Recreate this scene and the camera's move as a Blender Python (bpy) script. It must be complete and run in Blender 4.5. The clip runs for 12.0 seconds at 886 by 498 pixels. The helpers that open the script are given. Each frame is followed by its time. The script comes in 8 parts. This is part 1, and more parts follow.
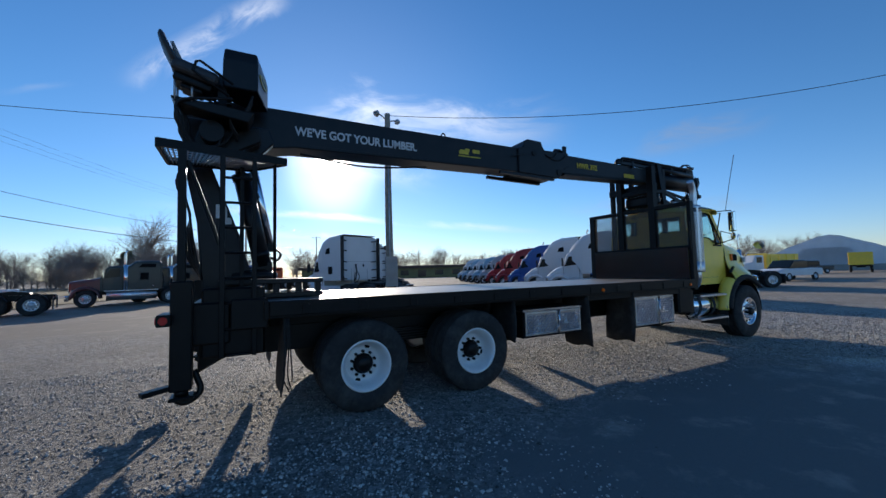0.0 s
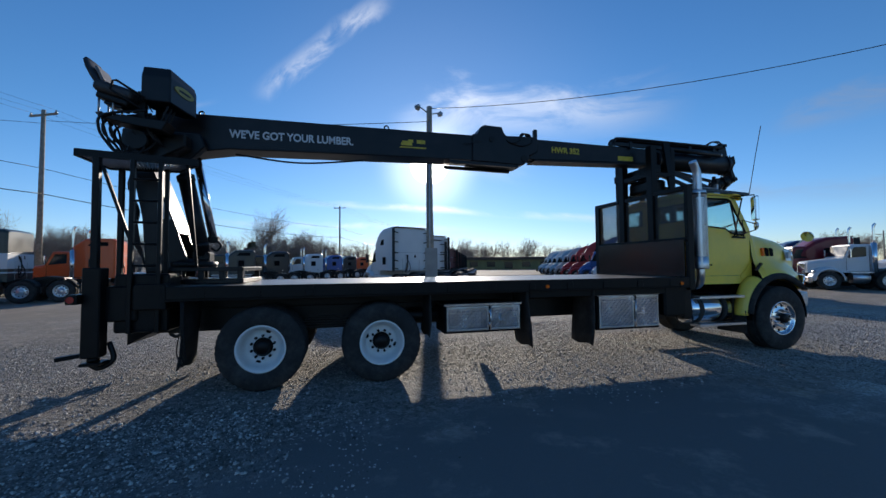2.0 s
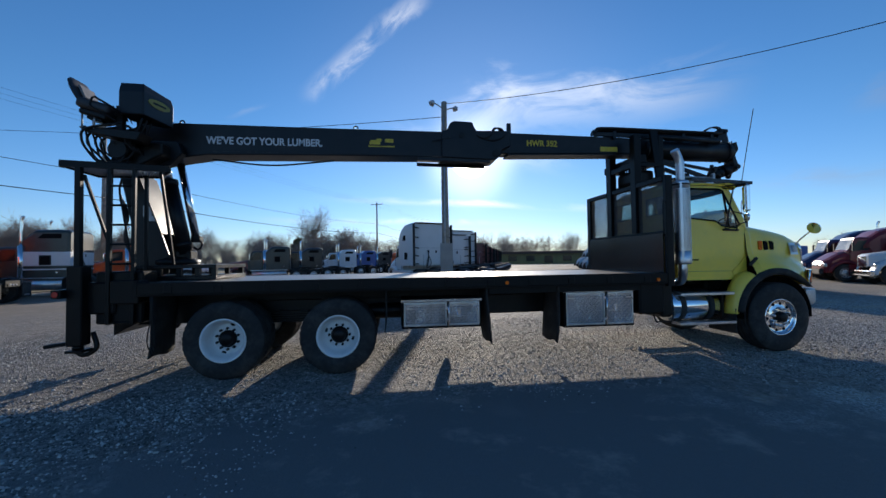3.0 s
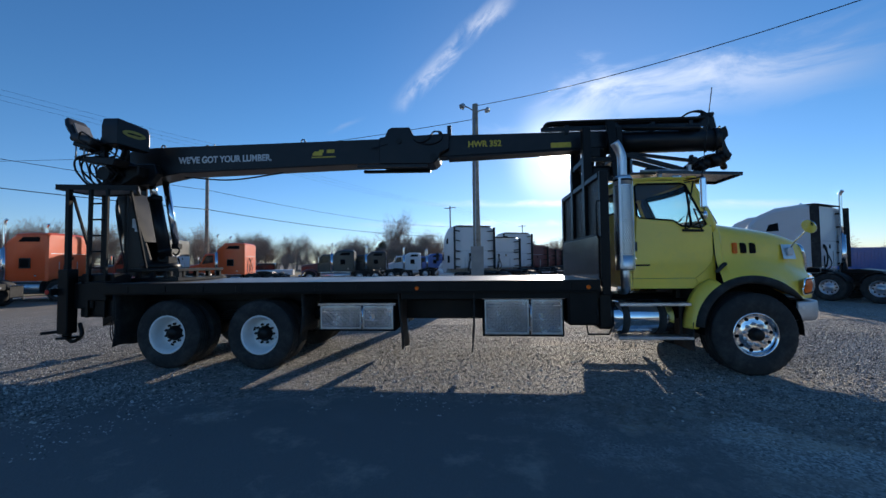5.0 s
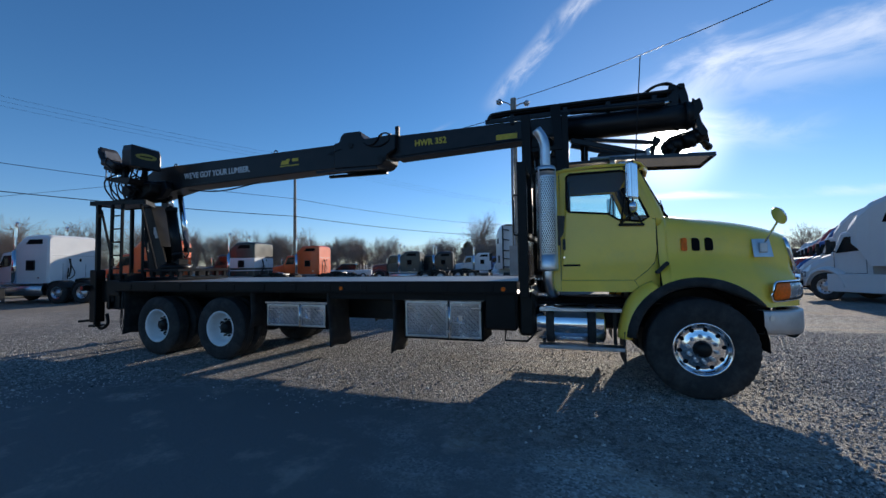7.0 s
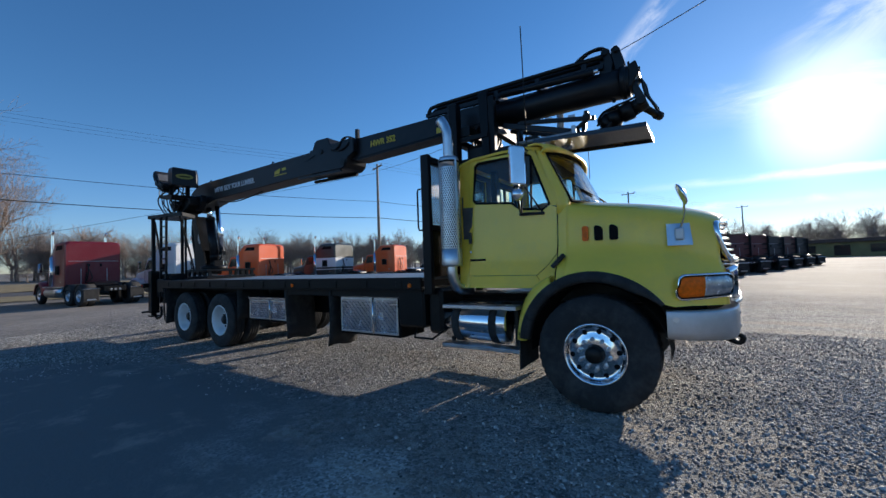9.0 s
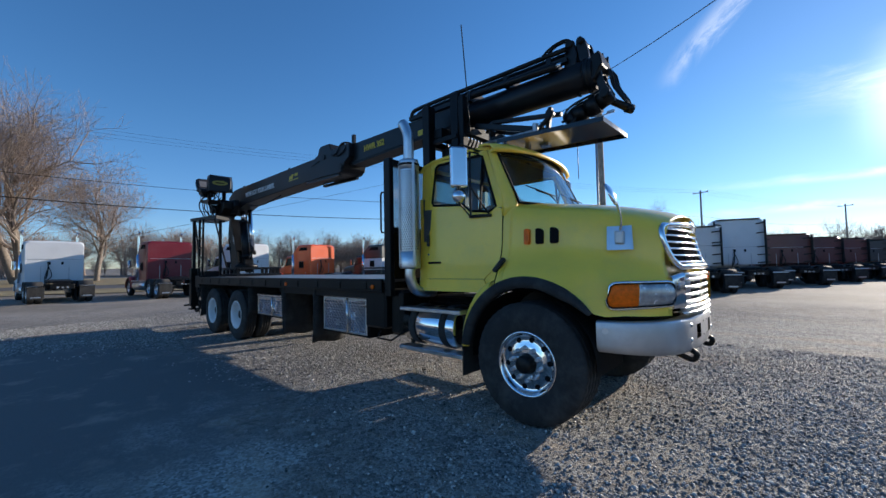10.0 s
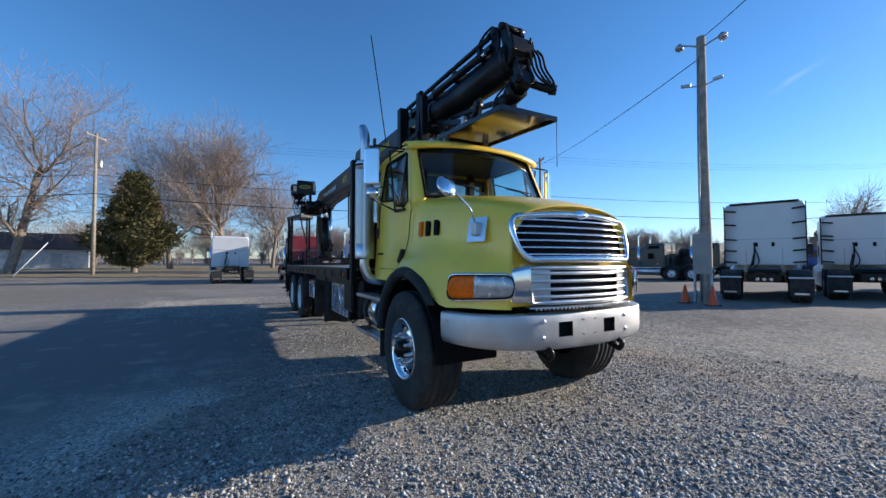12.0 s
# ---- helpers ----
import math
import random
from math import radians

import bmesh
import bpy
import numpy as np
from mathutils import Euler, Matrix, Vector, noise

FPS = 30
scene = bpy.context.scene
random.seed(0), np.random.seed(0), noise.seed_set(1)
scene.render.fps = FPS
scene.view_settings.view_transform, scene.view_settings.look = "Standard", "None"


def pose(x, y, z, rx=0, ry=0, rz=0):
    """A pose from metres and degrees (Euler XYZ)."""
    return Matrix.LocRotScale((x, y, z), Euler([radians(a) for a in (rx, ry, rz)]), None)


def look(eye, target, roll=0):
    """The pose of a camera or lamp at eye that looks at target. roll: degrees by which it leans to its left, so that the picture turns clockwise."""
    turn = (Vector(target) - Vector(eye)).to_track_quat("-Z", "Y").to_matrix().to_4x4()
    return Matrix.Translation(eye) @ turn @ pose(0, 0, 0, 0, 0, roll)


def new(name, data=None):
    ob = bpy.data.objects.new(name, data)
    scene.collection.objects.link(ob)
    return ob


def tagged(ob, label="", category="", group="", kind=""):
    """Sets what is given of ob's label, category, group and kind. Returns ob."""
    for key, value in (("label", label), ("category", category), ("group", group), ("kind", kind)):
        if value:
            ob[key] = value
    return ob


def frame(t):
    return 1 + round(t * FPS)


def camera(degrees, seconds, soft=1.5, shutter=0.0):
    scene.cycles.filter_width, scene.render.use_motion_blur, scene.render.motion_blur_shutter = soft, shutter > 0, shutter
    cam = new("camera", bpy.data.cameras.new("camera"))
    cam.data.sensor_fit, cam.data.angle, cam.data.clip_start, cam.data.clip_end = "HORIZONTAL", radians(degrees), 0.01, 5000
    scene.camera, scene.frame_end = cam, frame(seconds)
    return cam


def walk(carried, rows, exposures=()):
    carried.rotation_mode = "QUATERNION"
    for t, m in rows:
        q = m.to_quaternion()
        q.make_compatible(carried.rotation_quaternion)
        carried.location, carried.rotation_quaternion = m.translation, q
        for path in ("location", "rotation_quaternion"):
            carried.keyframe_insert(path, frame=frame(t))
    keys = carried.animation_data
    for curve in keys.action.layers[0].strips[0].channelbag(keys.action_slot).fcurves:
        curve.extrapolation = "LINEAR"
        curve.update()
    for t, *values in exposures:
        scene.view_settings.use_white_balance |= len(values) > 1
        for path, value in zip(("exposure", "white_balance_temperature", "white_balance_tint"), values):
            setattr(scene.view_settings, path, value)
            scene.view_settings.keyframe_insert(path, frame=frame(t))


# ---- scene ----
cam = camera(97.8, 12.0)
PATH = [
    (0, (-0.028, 0.242, 1.522), (0.905, 2.006, 1.642), -1.5),
    (0.5, (0.572, 0.022, 1.537), (1.381, 1.847, 1.651), -1.6),
    (1, (1.147, -0.224, 1.541), (1.832, 1.652, 1.647), -1.2),
    (1.5, (1.736, -0.382, 1.524), (2.314, 1.53, 1.623), -0.8),
    (2, (2.321, -0.592, 1.494), (2.803, 1.348, 1.578), -0.5),
    (2.5, (2.905, -0.755, 1.482), (3.285, 1.207, 1.549), -0.6),
    (3, (3.514, -0.893, 1.509), (3.783, 1.088, 1.567), -0.8),
    (5, (6.077, -0.962, 1.516), (5.902, 1.029, 1.592), -0.7),
    (5.5, (6.706, -0.9, 1.496), (6.415, 1.078, 1.577), -0.3),
    (6, (7.311, -0.733, 1.461), (6.898, 1.222, 1.544), -0.2),
    (6.5, (7.891, -0.552, 1.478), (7.361, 1.374, 1.561), -0.5),
    (7, (8.489, -0.373, 1.488), (7.85, 1.521, 1.571), -0.9),
    (9, (10.71, 0.74, 1.426), (9.606, 2.406, 1.503), -2.0),
    (9.5, (11.235, 1.097, 1.408), (10.006, 2.673, 1.492), -1.5),
    (10, (11.686, 1.519, 1.405), (10.339, 2.994, 1.498), -1.1),
    (10.5, (12.17, 1.872, 1.4), (10.707, 3.233, 1.487), -1.0),
    (11, (12.546, 2.335, 1.397), (10.971, 3.565, 1.48), -0.9),
    (11.5, (13.02, 2.741, 1.377), (11.346, 3.833, 1.455), -0.6),
    (12, (13.354, 3.217, 1.348), (11.59, 4.157, 1.416), -0.1),
]
EXPOSURES = [(0.0, 0.25), (1.0, 0.1), (5.0, 0.2), (6.0, 0.2), (6.5, 0.3), (7.0, 0.15), (9.5, 0.4), (12.0, 0.7)]
walk(cam, [(t, look(eye, target, roll)) for t, eye, target, roll in PATH], EXPOSURES)

# ---- world, sun, exposure ----
SUN_AZ, SUN_EL = radians(78.0), radians(14.7)
SUN_WAY = Vector((math.cos(SUN_AZ) * math.cos(SUN_EL), math.sin(SUN_AZ) * math.cos(SUN_EL), math.sin(SUN_EL)))
scene.view_settings.exposure = 0.0


def build_world():
    world = bpy.data.worlds.new("world")
    scene.world = world
    world.use_nodes = True
    nt = world.node_tree
    nt.nodes.clear()
    n, li = nt.nodes.new, nt.links.new
    out, bg = n("ShaderNodeOutputWorld"), n("ShaderNodeBackground")
    sky = n("ShaderNodeTexSky")
    sky.sky_type, sky.sun_disc = "NISHITA", False
    sky.sun_elevation, sky.sun_rotation = SUN_EL, radians(90) - SUN_AZ
    sky.air_density, sky.dust_density, sky.ozone_density = 1.0, 0.05, 4.0
    bg.inputs[1].default_value = 0.12
    co = n("ShaderNodeTexCoord")

    def math_node(op, a, b=None):
        m = n("ShaderNodeMath")
        m.operation = op
        for i, v in enumerate((a, b)):
            if v is None:
                continue
            if isinstance(v, (int, float)):
                m.inputs[i].default_value = v
            else:
                li(v, m.inputs[i])
        return m.outputs[0]

    def dot(v):
        d = n("ShaderNodeVectorMath")
        d.operation = "DOT_PRODUCT"
        li(co.outputs["Generated"], d.inputs[0])
        d.inputs[1].default_value = v
        return d.outputs["Value"]

    def smooth(value, lo, hi):
        r = n("ShaderNodeMapRange")
        r.interpolation_type = "SMOOTHSTEP"
        li(value, r.inputs["Value"])
        r.inputs["From Min"].default_value, r.inputs["From Max"].default_value = lo, hi
        return r.outputs["Result"]

    def way(az, el):
        a, e = radians(az), radians(el)
        return Vector((math.cos(a) * math.cos(e), math.sin(a) * math.cos(e), math.sin(e)))

    def cirrus(a, b, width, scale, seed):
        """A wisp of ice cloud along the arc between two directions of the sky (azimuth from +x, elevation)."""
        p, q = way(*a), way(*b)
        mid = (p + q).normalized()
        along = (q - p).normalized()
        across = mid.cross(along).normalized()
        u, v, front = dot(along), dot(across), dot(mid)
        half = (q - p).length / 2
        comb = n("ShaderNodeCombineXYZ")
        li(math_node("MULTIPLY", u, 1.0), comb.inputs[0])
        li(math_node("MULTIPLY", v, 2.6), comb.inputs[1])
        comb.inputs[2].default_value = seed
        ns = n("ShaderNodeTexNoise")
        ns.inputs["Scale"].default_value, ns.inputs["Detail"].default_value, ns.inputs["Roughness"].default_value = scale, 8, 0.62
        ns.inputs["Distortion"].default_value = 0.6
        li(comb.outputs[0], ns.inputs["Vector"])
        bend = math_node("MULTIPLY", math_node("SUBTRACT", ns.outputs["Fac"], 0.5), width * 1.6)
        body = math_node("SUBTRACT", 1.0, smooth(math_node("ABSOLUTE", math_node("ADD", v, bend)), 0.0, width))
        ends = math_node("SUBTRACT", 1.0, smooth(math_node("ABSOLUTE", u), half * 0.45, half * 1.05))
        grain = smooth(ns.outputs["Fac"], 0.28, 0.72)
        cover = math_node("MULTIPLY", math_node("MULTIPLY", body, ends), grain)
        return math_node("MULTIPLY", cover, math_node("GREATER_THAN", front, 0.0))

    near_sun = dot(SUN_WAY)
    bright = math_node("ADD", 2.6, math_node("MULTIPLY", math_node("POWER", smooth(near_sun, 0.6, 1.0), 3.0), 7.0))
    total = None
    for a, b, width, scale, seed, strength in (
        ((83.5, 36.0), (102.5, 21.5), 0.03, 9, 1.3, 0.55),
        ((101.0, 9.0), (46.0, 5.2), 0.013, 4, 4.1, 0.85),
        ((84.0, 21.0), (42.0, 19.0), 0.085, 5, 7.7, 0.55),
        ((110.0, 5.6), (70.0, 5.2), 0.012, 9, 2.2, 0.4),
        ((92.0, 17.5), (62.0, 13.0), 0.05, 7, 9.4, 0.35),
        ((36.0, 15.0), (20.0, 16.5), 0.04, 6, 5.9, 0.45),
        ((46.0, 8.5), (20.0, 6.5), 0.03, 6, 3.9, 0.3),
        ((112.0, 18.0), (106.0, 21.0), 0.008, 10, 6.6, 0.12),
    ):
        c = math_node("MULTIPLY", cirrus(a, b, width, scale, seed), strength)
        total = c if total is None else math_node("MAXIMUM", total, c)
    tint = n("ShaderNodeCombineColor")
    for i, k in enumerate((1.0, 1.02, 1.08)):
        li(math_node("MULTIPLY", bright, k), tint.inputs[i])
    mix = n("ShaderNodeMix")
    mix.data_type = "RGBA"
    li(total, mix.inputs[0])
    # cold clear winter air: deeper blue, less yellow towards the horizon
    hs, tone = n("ShaderNodeHueSaturation"), n("ShaderNodeMix")
    hs.inputs["Saturation"].default_value = 1.12
    li(sky.outputs[0], hs.inputs["Color"])
    tone.data_type, tone.blend_type = "RGBA", "MULTIPLY"
    tone.inputs[0].default_value = 1.0
    low = n("ShaderNodeMix")
    low.data_type = "RGBA"
    li(smooth(dot((0, 0, 1)), 0.0, 0.35), low.inputs[0])
    low.inputs[6].default_value = (0.88, 0.92, 1.15, 1)
    low.inputs[7].default_value = (0.88, 0.97, 1.07, 1)
    li(hs.outputs[0], tone.inputs[6])
    li(low.outputs[2], tone.inputs[7])
    li(tone.outputs[2], mix.inputs[6])
    li(tint.outputs[0], mix.inputs[7])
    # the sun's disc and the light scattered closely round it
    disc = smooth(near_sun, math.cos(radians(2.9)), math.cos(radians(0.3)))
    halo = math_node("POWER", smooth(near_sun, math.cos(radians(13)), 1.0), 9.0)
    wide = math_node("POWER", smooth(near_sun, math.cos(radians(40)), 1.0), 3.0)
    glow = math_node("ADD", math_node("MULTIPLY", disc, 160.0), math_node("ADD", math_node("MULTIPLY", halo, 4.5), math_node("MULTIPLY", wide, 0.3)))
    gcol = n("ShaderNodeCombineColor")
    for i, k in enumerate((1.0, 0.95, 0.86)):
        li(math_node("MULTIPLY", glow, k), gcol.inputs[i])
    add = n("ShaderNodeMix")
    add.data_type, add.blend_type = "RGBA", "ADD"
    add.inputs[0].default_value = 1.0
    li(mix.outputs[2], add.inputs[6])
    li(gcol.outputs[0], add.inputs[7])
    li(add.outputs[2], bg.inputs[0])
    li(bg.outputs[0], out.inputs[0])


build_world()
sun = new("sun", bpy.data.lights.new("sun", "SUN"))
sun.data.energy, sun.data.angle, sun.data.color = 4.4, radians(0.6), (1.0, 0.89, 0.76)
sun.matrix_world = look(SUN_WAY * 60, (0, 0, 0))


# ---- materials ----
def material(name, base, rough=0.5, metal=0.0, vary=0.15, scale=6.0, bump=0.0, bump_scale=80.0, rough_vary=0.1, dirt=None, dirt_amount=0.0, dirt_scale=1.5, coat=0.0, random_tint=0.0, spec=0.5):
    """A painted, rubber or metal surface: base colour broken up at two scales, with fine relief and uneven gloss."""
    m = bpy.data.materials.new(name)
    m.use_nodes = True
    nt = m.node_tree
    n, li = nt.nodes.new, nt.links.new
    bs = nt.nodes["Principled BSDF"]
    co = n("ShaderNodeTexCoord")
    big, fine = n("ShaderNodeTexNoise"), n("ShaderNodeTexNoise")
    for t, s, d in ((big, scale, 5), (fine, bump_scale, 4)):
        t.inputs["Scale"].default_value, t.inputs["Detail"].default_value = s, d
        li(co.outputs["Object"], t.inputs["Vector"])
    ramp = n("ShaderNodeValToRGB")
    lo, hi = [tuple(c * k for c in base) + (1,) for k in (1 - vary, 1 + vary)]
    ramp.color_ramp.elements[0].position, ramp.color_ramp.elements[1].position = 0.3, 0.7
    ramp.color_ramp.elements[0].color, ramp.color_ramp.elements[1].color = lo, hi
    li(big.outputs["Fac"], ramp.inputs[0])
    colour = ramp.outputs[0]
    if dirt is not None:
        dn, dr, mx = n("ShaderNodeTexNoise"), n("ShaderNodeMapRange"), n("ShaderNodeMix")
        dn.inputs["Scale"].default_value, dn.inputs["Detail"].default_value, dn.inputs["Roughness"].default_value = dirt_scale, 9, 0.7
        li(co.outputs["Object"], dn.inputs["Vector"])
        li(dn.outputs["Fac"], dr.inputs[0])
        dr.inputs[1].default_value, dr.inputs[2].default_value, dr.inputs[4].default_value = 0.48, 0.72, dirt_amount
        mx.data_type = "RGBA"
        li(dr.outputs[0], mx.inputs[0])
        li(colour, mx.inputs[6])
        mx.inputs[7].default_value = (*dirt, 1)
        colour = mx.outputs[2]
    if random_tint:
        info, hs, mr = n("ShaderNodeObjectInfo"), n("ShaderNodeHueSaturation"), n("ShaderNodeMapRange")
        li(info.outputs["Random"], mr.inputs[0])
        mr.inputs[3].default_value, mr.inputs[4].default_value = 1 - random_tint, 1 + random_tint
        li(mr.outputs[0], hs.inputs["Value"])
        li(colour, hs.inputs["Color"])
        colour = hs.outputs[0]
    li(colour, bs.inputs["Base Color"])
    rr = n("ShaderNodeMapRange")
    li(big.outputs["Fac"], rr.inputs[0])
    rr.inputs[3].default_value, rr.inputs[4].default_value = max(0.02, rough - rough_vary), min(1, rough + rough_vary)
    li(rr.outputs[0], bs.inputs["Roughness"])
    bs.inputs["Metallic"].default_value = metal
    bs.inputs["Specular IOR Level"].default_value = spec
    bs.inputs["Coat Weight"].default_value = coat
    if bump:
        bp = n("ShaderNodeBump")
        bp.inputs["Strength"].default_value, bp.inputs["Distance"].default_value = bump, 0.004
        li(fine.outputs["Fac"], bp.inputs["Height"])
        li(bp.outputs[0], bs.inputs["Normal"])
    return m


def glass_material(name, tint, rough=0.02):
    m = bpy.data.materials.new(name)
    m.use_nodes = True
    nt = m.node_tree
    n, li = nt.nodes.new, nt.links.new
    nt.nodes.remove(nt.nodes["Principled BSDF"])
    tr, gl, fr, mx = n("ShaderNodeBsdfTransparent"), n("ShaderNodeBsdfGlossy"), n("ShaderNodeLayerWeight"), n("ShaderNodeMixShader")
    tr.inputs[0].default_value = (*tint, 1)
    gl.inputs["Roughness"].default_value = rough
    # thin pane: a few percent of gloss head on, more at a grazing angle
    fr.inputs["Blend"].default_value = 0.5
    steep, gain = n("ShaderNodeMath"), n("ShaderNodeMath")
    steep.operation, gain.operation = "POWER", "MULTIPLY_ADD"
    li(fr.outputs["Facing"], steep.inputs[0])
    steep.inputs[1].default_value = 4.0
    li(steep.outputs[0], gain.inputs[0])
    gain.inputs[1].default_value, gain.inputs[2].default_value = 0.8, 0.04
    li(gain.outputs[0], mx.inputs[0])
    li(tr.outputs[0], mx.inputs[1])
    li(gl.outputs[0], mx.inputs[2])
    li(mx.outputs[0], nt.nodes["Material Output"].inputs[0])
    return m


def gravel_material():
    """Crushed limestone over worn asphalt: stones, dust, bald lighter tracks, dark damp patches, and shade and sun
    toned in by the truck.
    """
    m = bpy.data.materials.new("gravel")
    m.use_nodes = True
    nt = m.node_tree
    n, li = nt.nodes.new, nt.links.new
    bs = nt.nodes["Principled BSDF"]
    geo = n("ShaderNodeNewGeometry")

    def tex(kind, scale, detail=4, rough=0.6):
        t = n(kind)
        t.inputs["Scale"].default_value = scale
        if kind == "ShaderNodeTexNoise":
            t.inputs["Detail"].default_value, t.inputs["Roughness"].default_value = detail, rough
        li(geo.outputs["Position"], t.inputs["Vector"])
        return t

    def ranged(value, lo, hi, a=0.0, b=1.0):
        r = n("ShaderNodeMapRange")
        li(value, r.inputs[0])
        for i, v in enumerate((lo, hi, a, b)):
            r.inputs[i + 1].default_value = v
        return r.outputs[0]

    def mixed(fac, a, b, blend="MIX"):
        x = n("ShaderNodeMix")
        x.data_type, x.blend_type = "RGBA", blend
        for i, v in ((0, fac), (6, a), (7, b)):
            if isinstance(v, tuple):
                x.inputs[i].default_value = (*v, 1)
            elif isinstance(v, float):
                x.inputs[i].default_value = v
            else:
                li(v, x.inputs[i])
        return x.outputs[2]

    stones, pebbles = tex("ShaderNodeTexVoronoi", 48), tex("ShaderNodeTexVoronoi", 115)
    patches, wear, fine = tex("ShaderNodeTexNoise", 0.35, 6), tex("ShaderNodeTexNoise", 1.1, 8, 0.7), tex("ShaderNodeTexNoise", 160, 3)
    dust = tex("ShaderNodeTexNoise", 0.12, 5)
    clumps, lumps = tex("ShaderNodeTexVoronoi", 17), tex("ShaderNodeTexNoise", 9, 6, 0.75)
    sep = n("ShaderNodeSeparateColor")
    li(stones.outputs["Color"], sep.inputs[0])
    stone = mixed(sep.outputs[0], (0.163, 0.153, 0.14), (0.39, 0.368, 0.335))
    colour = mixed(ranged(patches.outputs["Fac"], 0.42, 0.62), stone, mixed(sep.outputs[1], (0.137, 0.13, 0.121), (0.26, 0.246, 0.225)))
    # round the parked truck the gravel is thick; farther out the old asphalt shows through, smooth and pale
    far_off = n("ShaderNodeVectorMath")
    far_off.operation = "LENGTH"
    shape = n("ShaderNodeMapping")
    shape.inputs["Location"].default_value, shape.inputs["Scale"].default_value = (-0.54, -0.54, 0), (0.06, 0.09, 0)
    li(geo.outputs["Position"], shape.inputs["Vector"])
    li(shape.outputs[0], far_off.inputs[0])
    edge = n("ShaderNodeMath")
    edge.operation = "ADD"
    li(far_off.outputs["Value"], edge.inputs[0])
    li(ranged(patches.outputs["Fac"], 0.0, 1.0, -0.35, 0.35), edge.inputs[1])
    bald = ranged(edge.outputs[0], 0.85, 1.25)
    colour = mixed(bald, colour, mixed(ranged(fine.outputs["Fac"], 0.3, 0.7), (0.175, 0.15, 0.12), (0.27, 0.235, 0.19)))
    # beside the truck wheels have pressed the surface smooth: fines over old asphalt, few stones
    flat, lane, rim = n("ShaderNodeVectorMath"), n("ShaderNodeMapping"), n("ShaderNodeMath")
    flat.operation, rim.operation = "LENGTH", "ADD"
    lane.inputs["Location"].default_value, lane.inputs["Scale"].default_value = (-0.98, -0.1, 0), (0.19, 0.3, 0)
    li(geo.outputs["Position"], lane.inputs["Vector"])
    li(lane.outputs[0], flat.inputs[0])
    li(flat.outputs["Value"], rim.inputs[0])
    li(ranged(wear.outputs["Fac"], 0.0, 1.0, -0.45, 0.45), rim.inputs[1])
    packed_shade = ranged(rim.outputs[0], 0.9, 1.1, 1.0, 0.0)
    stony = n("ShaderNodeMath")
    stony.operation = "SUBTRACT"
    stony.inputs[0].default_value, stony.use_clamp = 1.0, True
    either = n("ShaderNodeMath")
    either.operation = "MAXIMUM"
    li(packed_shade, either.inputs[0])
    li(bald, either.inputs[1])
    li(either.outputs[0], stony.inputs[1])
    # packed zone darkened too: the truck's shade on the ground put into the colour
    colour = mixed(packed_shade, colour, mixed(ranged(fine.outputs["Fac"], 0.3, 0.7), (0.135, 0.129, 0.121), (0.185, 0.177, 0.166)))
    colour = mixed(ranged(wear.outputs["Fac"], 0.55, 0.72, 0.0, 0.65), colour, (0.442, 0.377, 0.305))
    colour = mixed(ranged(dust.outputs["Fac"], 0.5, 0.62, 0.0, 0.5), colour, (0.39, 0.345, 0.293))
    # pale limestone dust and chips spread in front of the truck, lifted in colour as sunlit ground
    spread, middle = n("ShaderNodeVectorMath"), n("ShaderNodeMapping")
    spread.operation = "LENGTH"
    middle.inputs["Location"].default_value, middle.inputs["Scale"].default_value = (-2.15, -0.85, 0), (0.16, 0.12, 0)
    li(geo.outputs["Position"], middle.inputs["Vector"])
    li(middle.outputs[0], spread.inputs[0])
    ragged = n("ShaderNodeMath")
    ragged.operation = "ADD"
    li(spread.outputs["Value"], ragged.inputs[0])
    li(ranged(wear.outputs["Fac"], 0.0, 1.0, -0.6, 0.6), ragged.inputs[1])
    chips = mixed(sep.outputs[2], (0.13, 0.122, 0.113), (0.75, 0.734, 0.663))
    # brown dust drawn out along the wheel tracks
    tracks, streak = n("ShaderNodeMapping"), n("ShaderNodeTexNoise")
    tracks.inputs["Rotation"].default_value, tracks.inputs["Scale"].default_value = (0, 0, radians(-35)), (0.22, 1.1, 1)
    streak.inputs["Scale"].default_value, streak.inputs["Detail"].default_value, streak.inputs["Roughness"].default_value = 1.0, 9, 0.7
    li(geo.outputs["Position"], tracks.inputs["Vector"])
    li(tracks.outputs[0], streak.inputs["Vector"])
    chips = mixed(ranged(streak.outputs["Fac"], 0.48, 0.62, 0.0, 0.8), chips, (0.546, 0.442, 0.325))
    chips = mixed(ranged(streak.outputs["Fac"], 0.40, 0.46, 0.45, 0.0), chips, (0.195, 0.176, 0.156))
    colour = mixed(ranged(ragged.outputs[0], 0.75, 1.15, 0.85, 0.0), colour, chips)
    colour = mixed(ranged(wear.outputs["Fac"], 0.30, 0.40, 0.55, 0.0), colour, (0.143, 0.14, 0.137))
    # dark and pale stones stand out singly, and low spots of the relief are darker
    tone = n("ShaderNodeSeparateColor")
    li(clumps.outputs["Color"], tone.inputs[0])

    def where_stony(fac):
        k = n("ShaderNodeMath")
        k.operation = "MULTIPLY"
        li(fac, k.inputs[0])
        li(stony.outputs[0], k.inputs[1])
        return k.outputs[0]

    colour = mixed(where_stony(ranged(tone.outputs[0], 0.0, 0.38, 0.45, 0.0)), colour, (0.06, 0.057, 0.054))
    colour = mixed(where_stony(ranged(tone.outputs[1], 0.68, 1.0, 0.0, 0.5)), colour, (0.56, 0.53, 0.485))
    colour = mixed(where_stony(ranged(lumps.outputs["Fac"], 0.38, 0.5, 0.35, 0.0)), colour, (0.085, 0.082, 0.078))
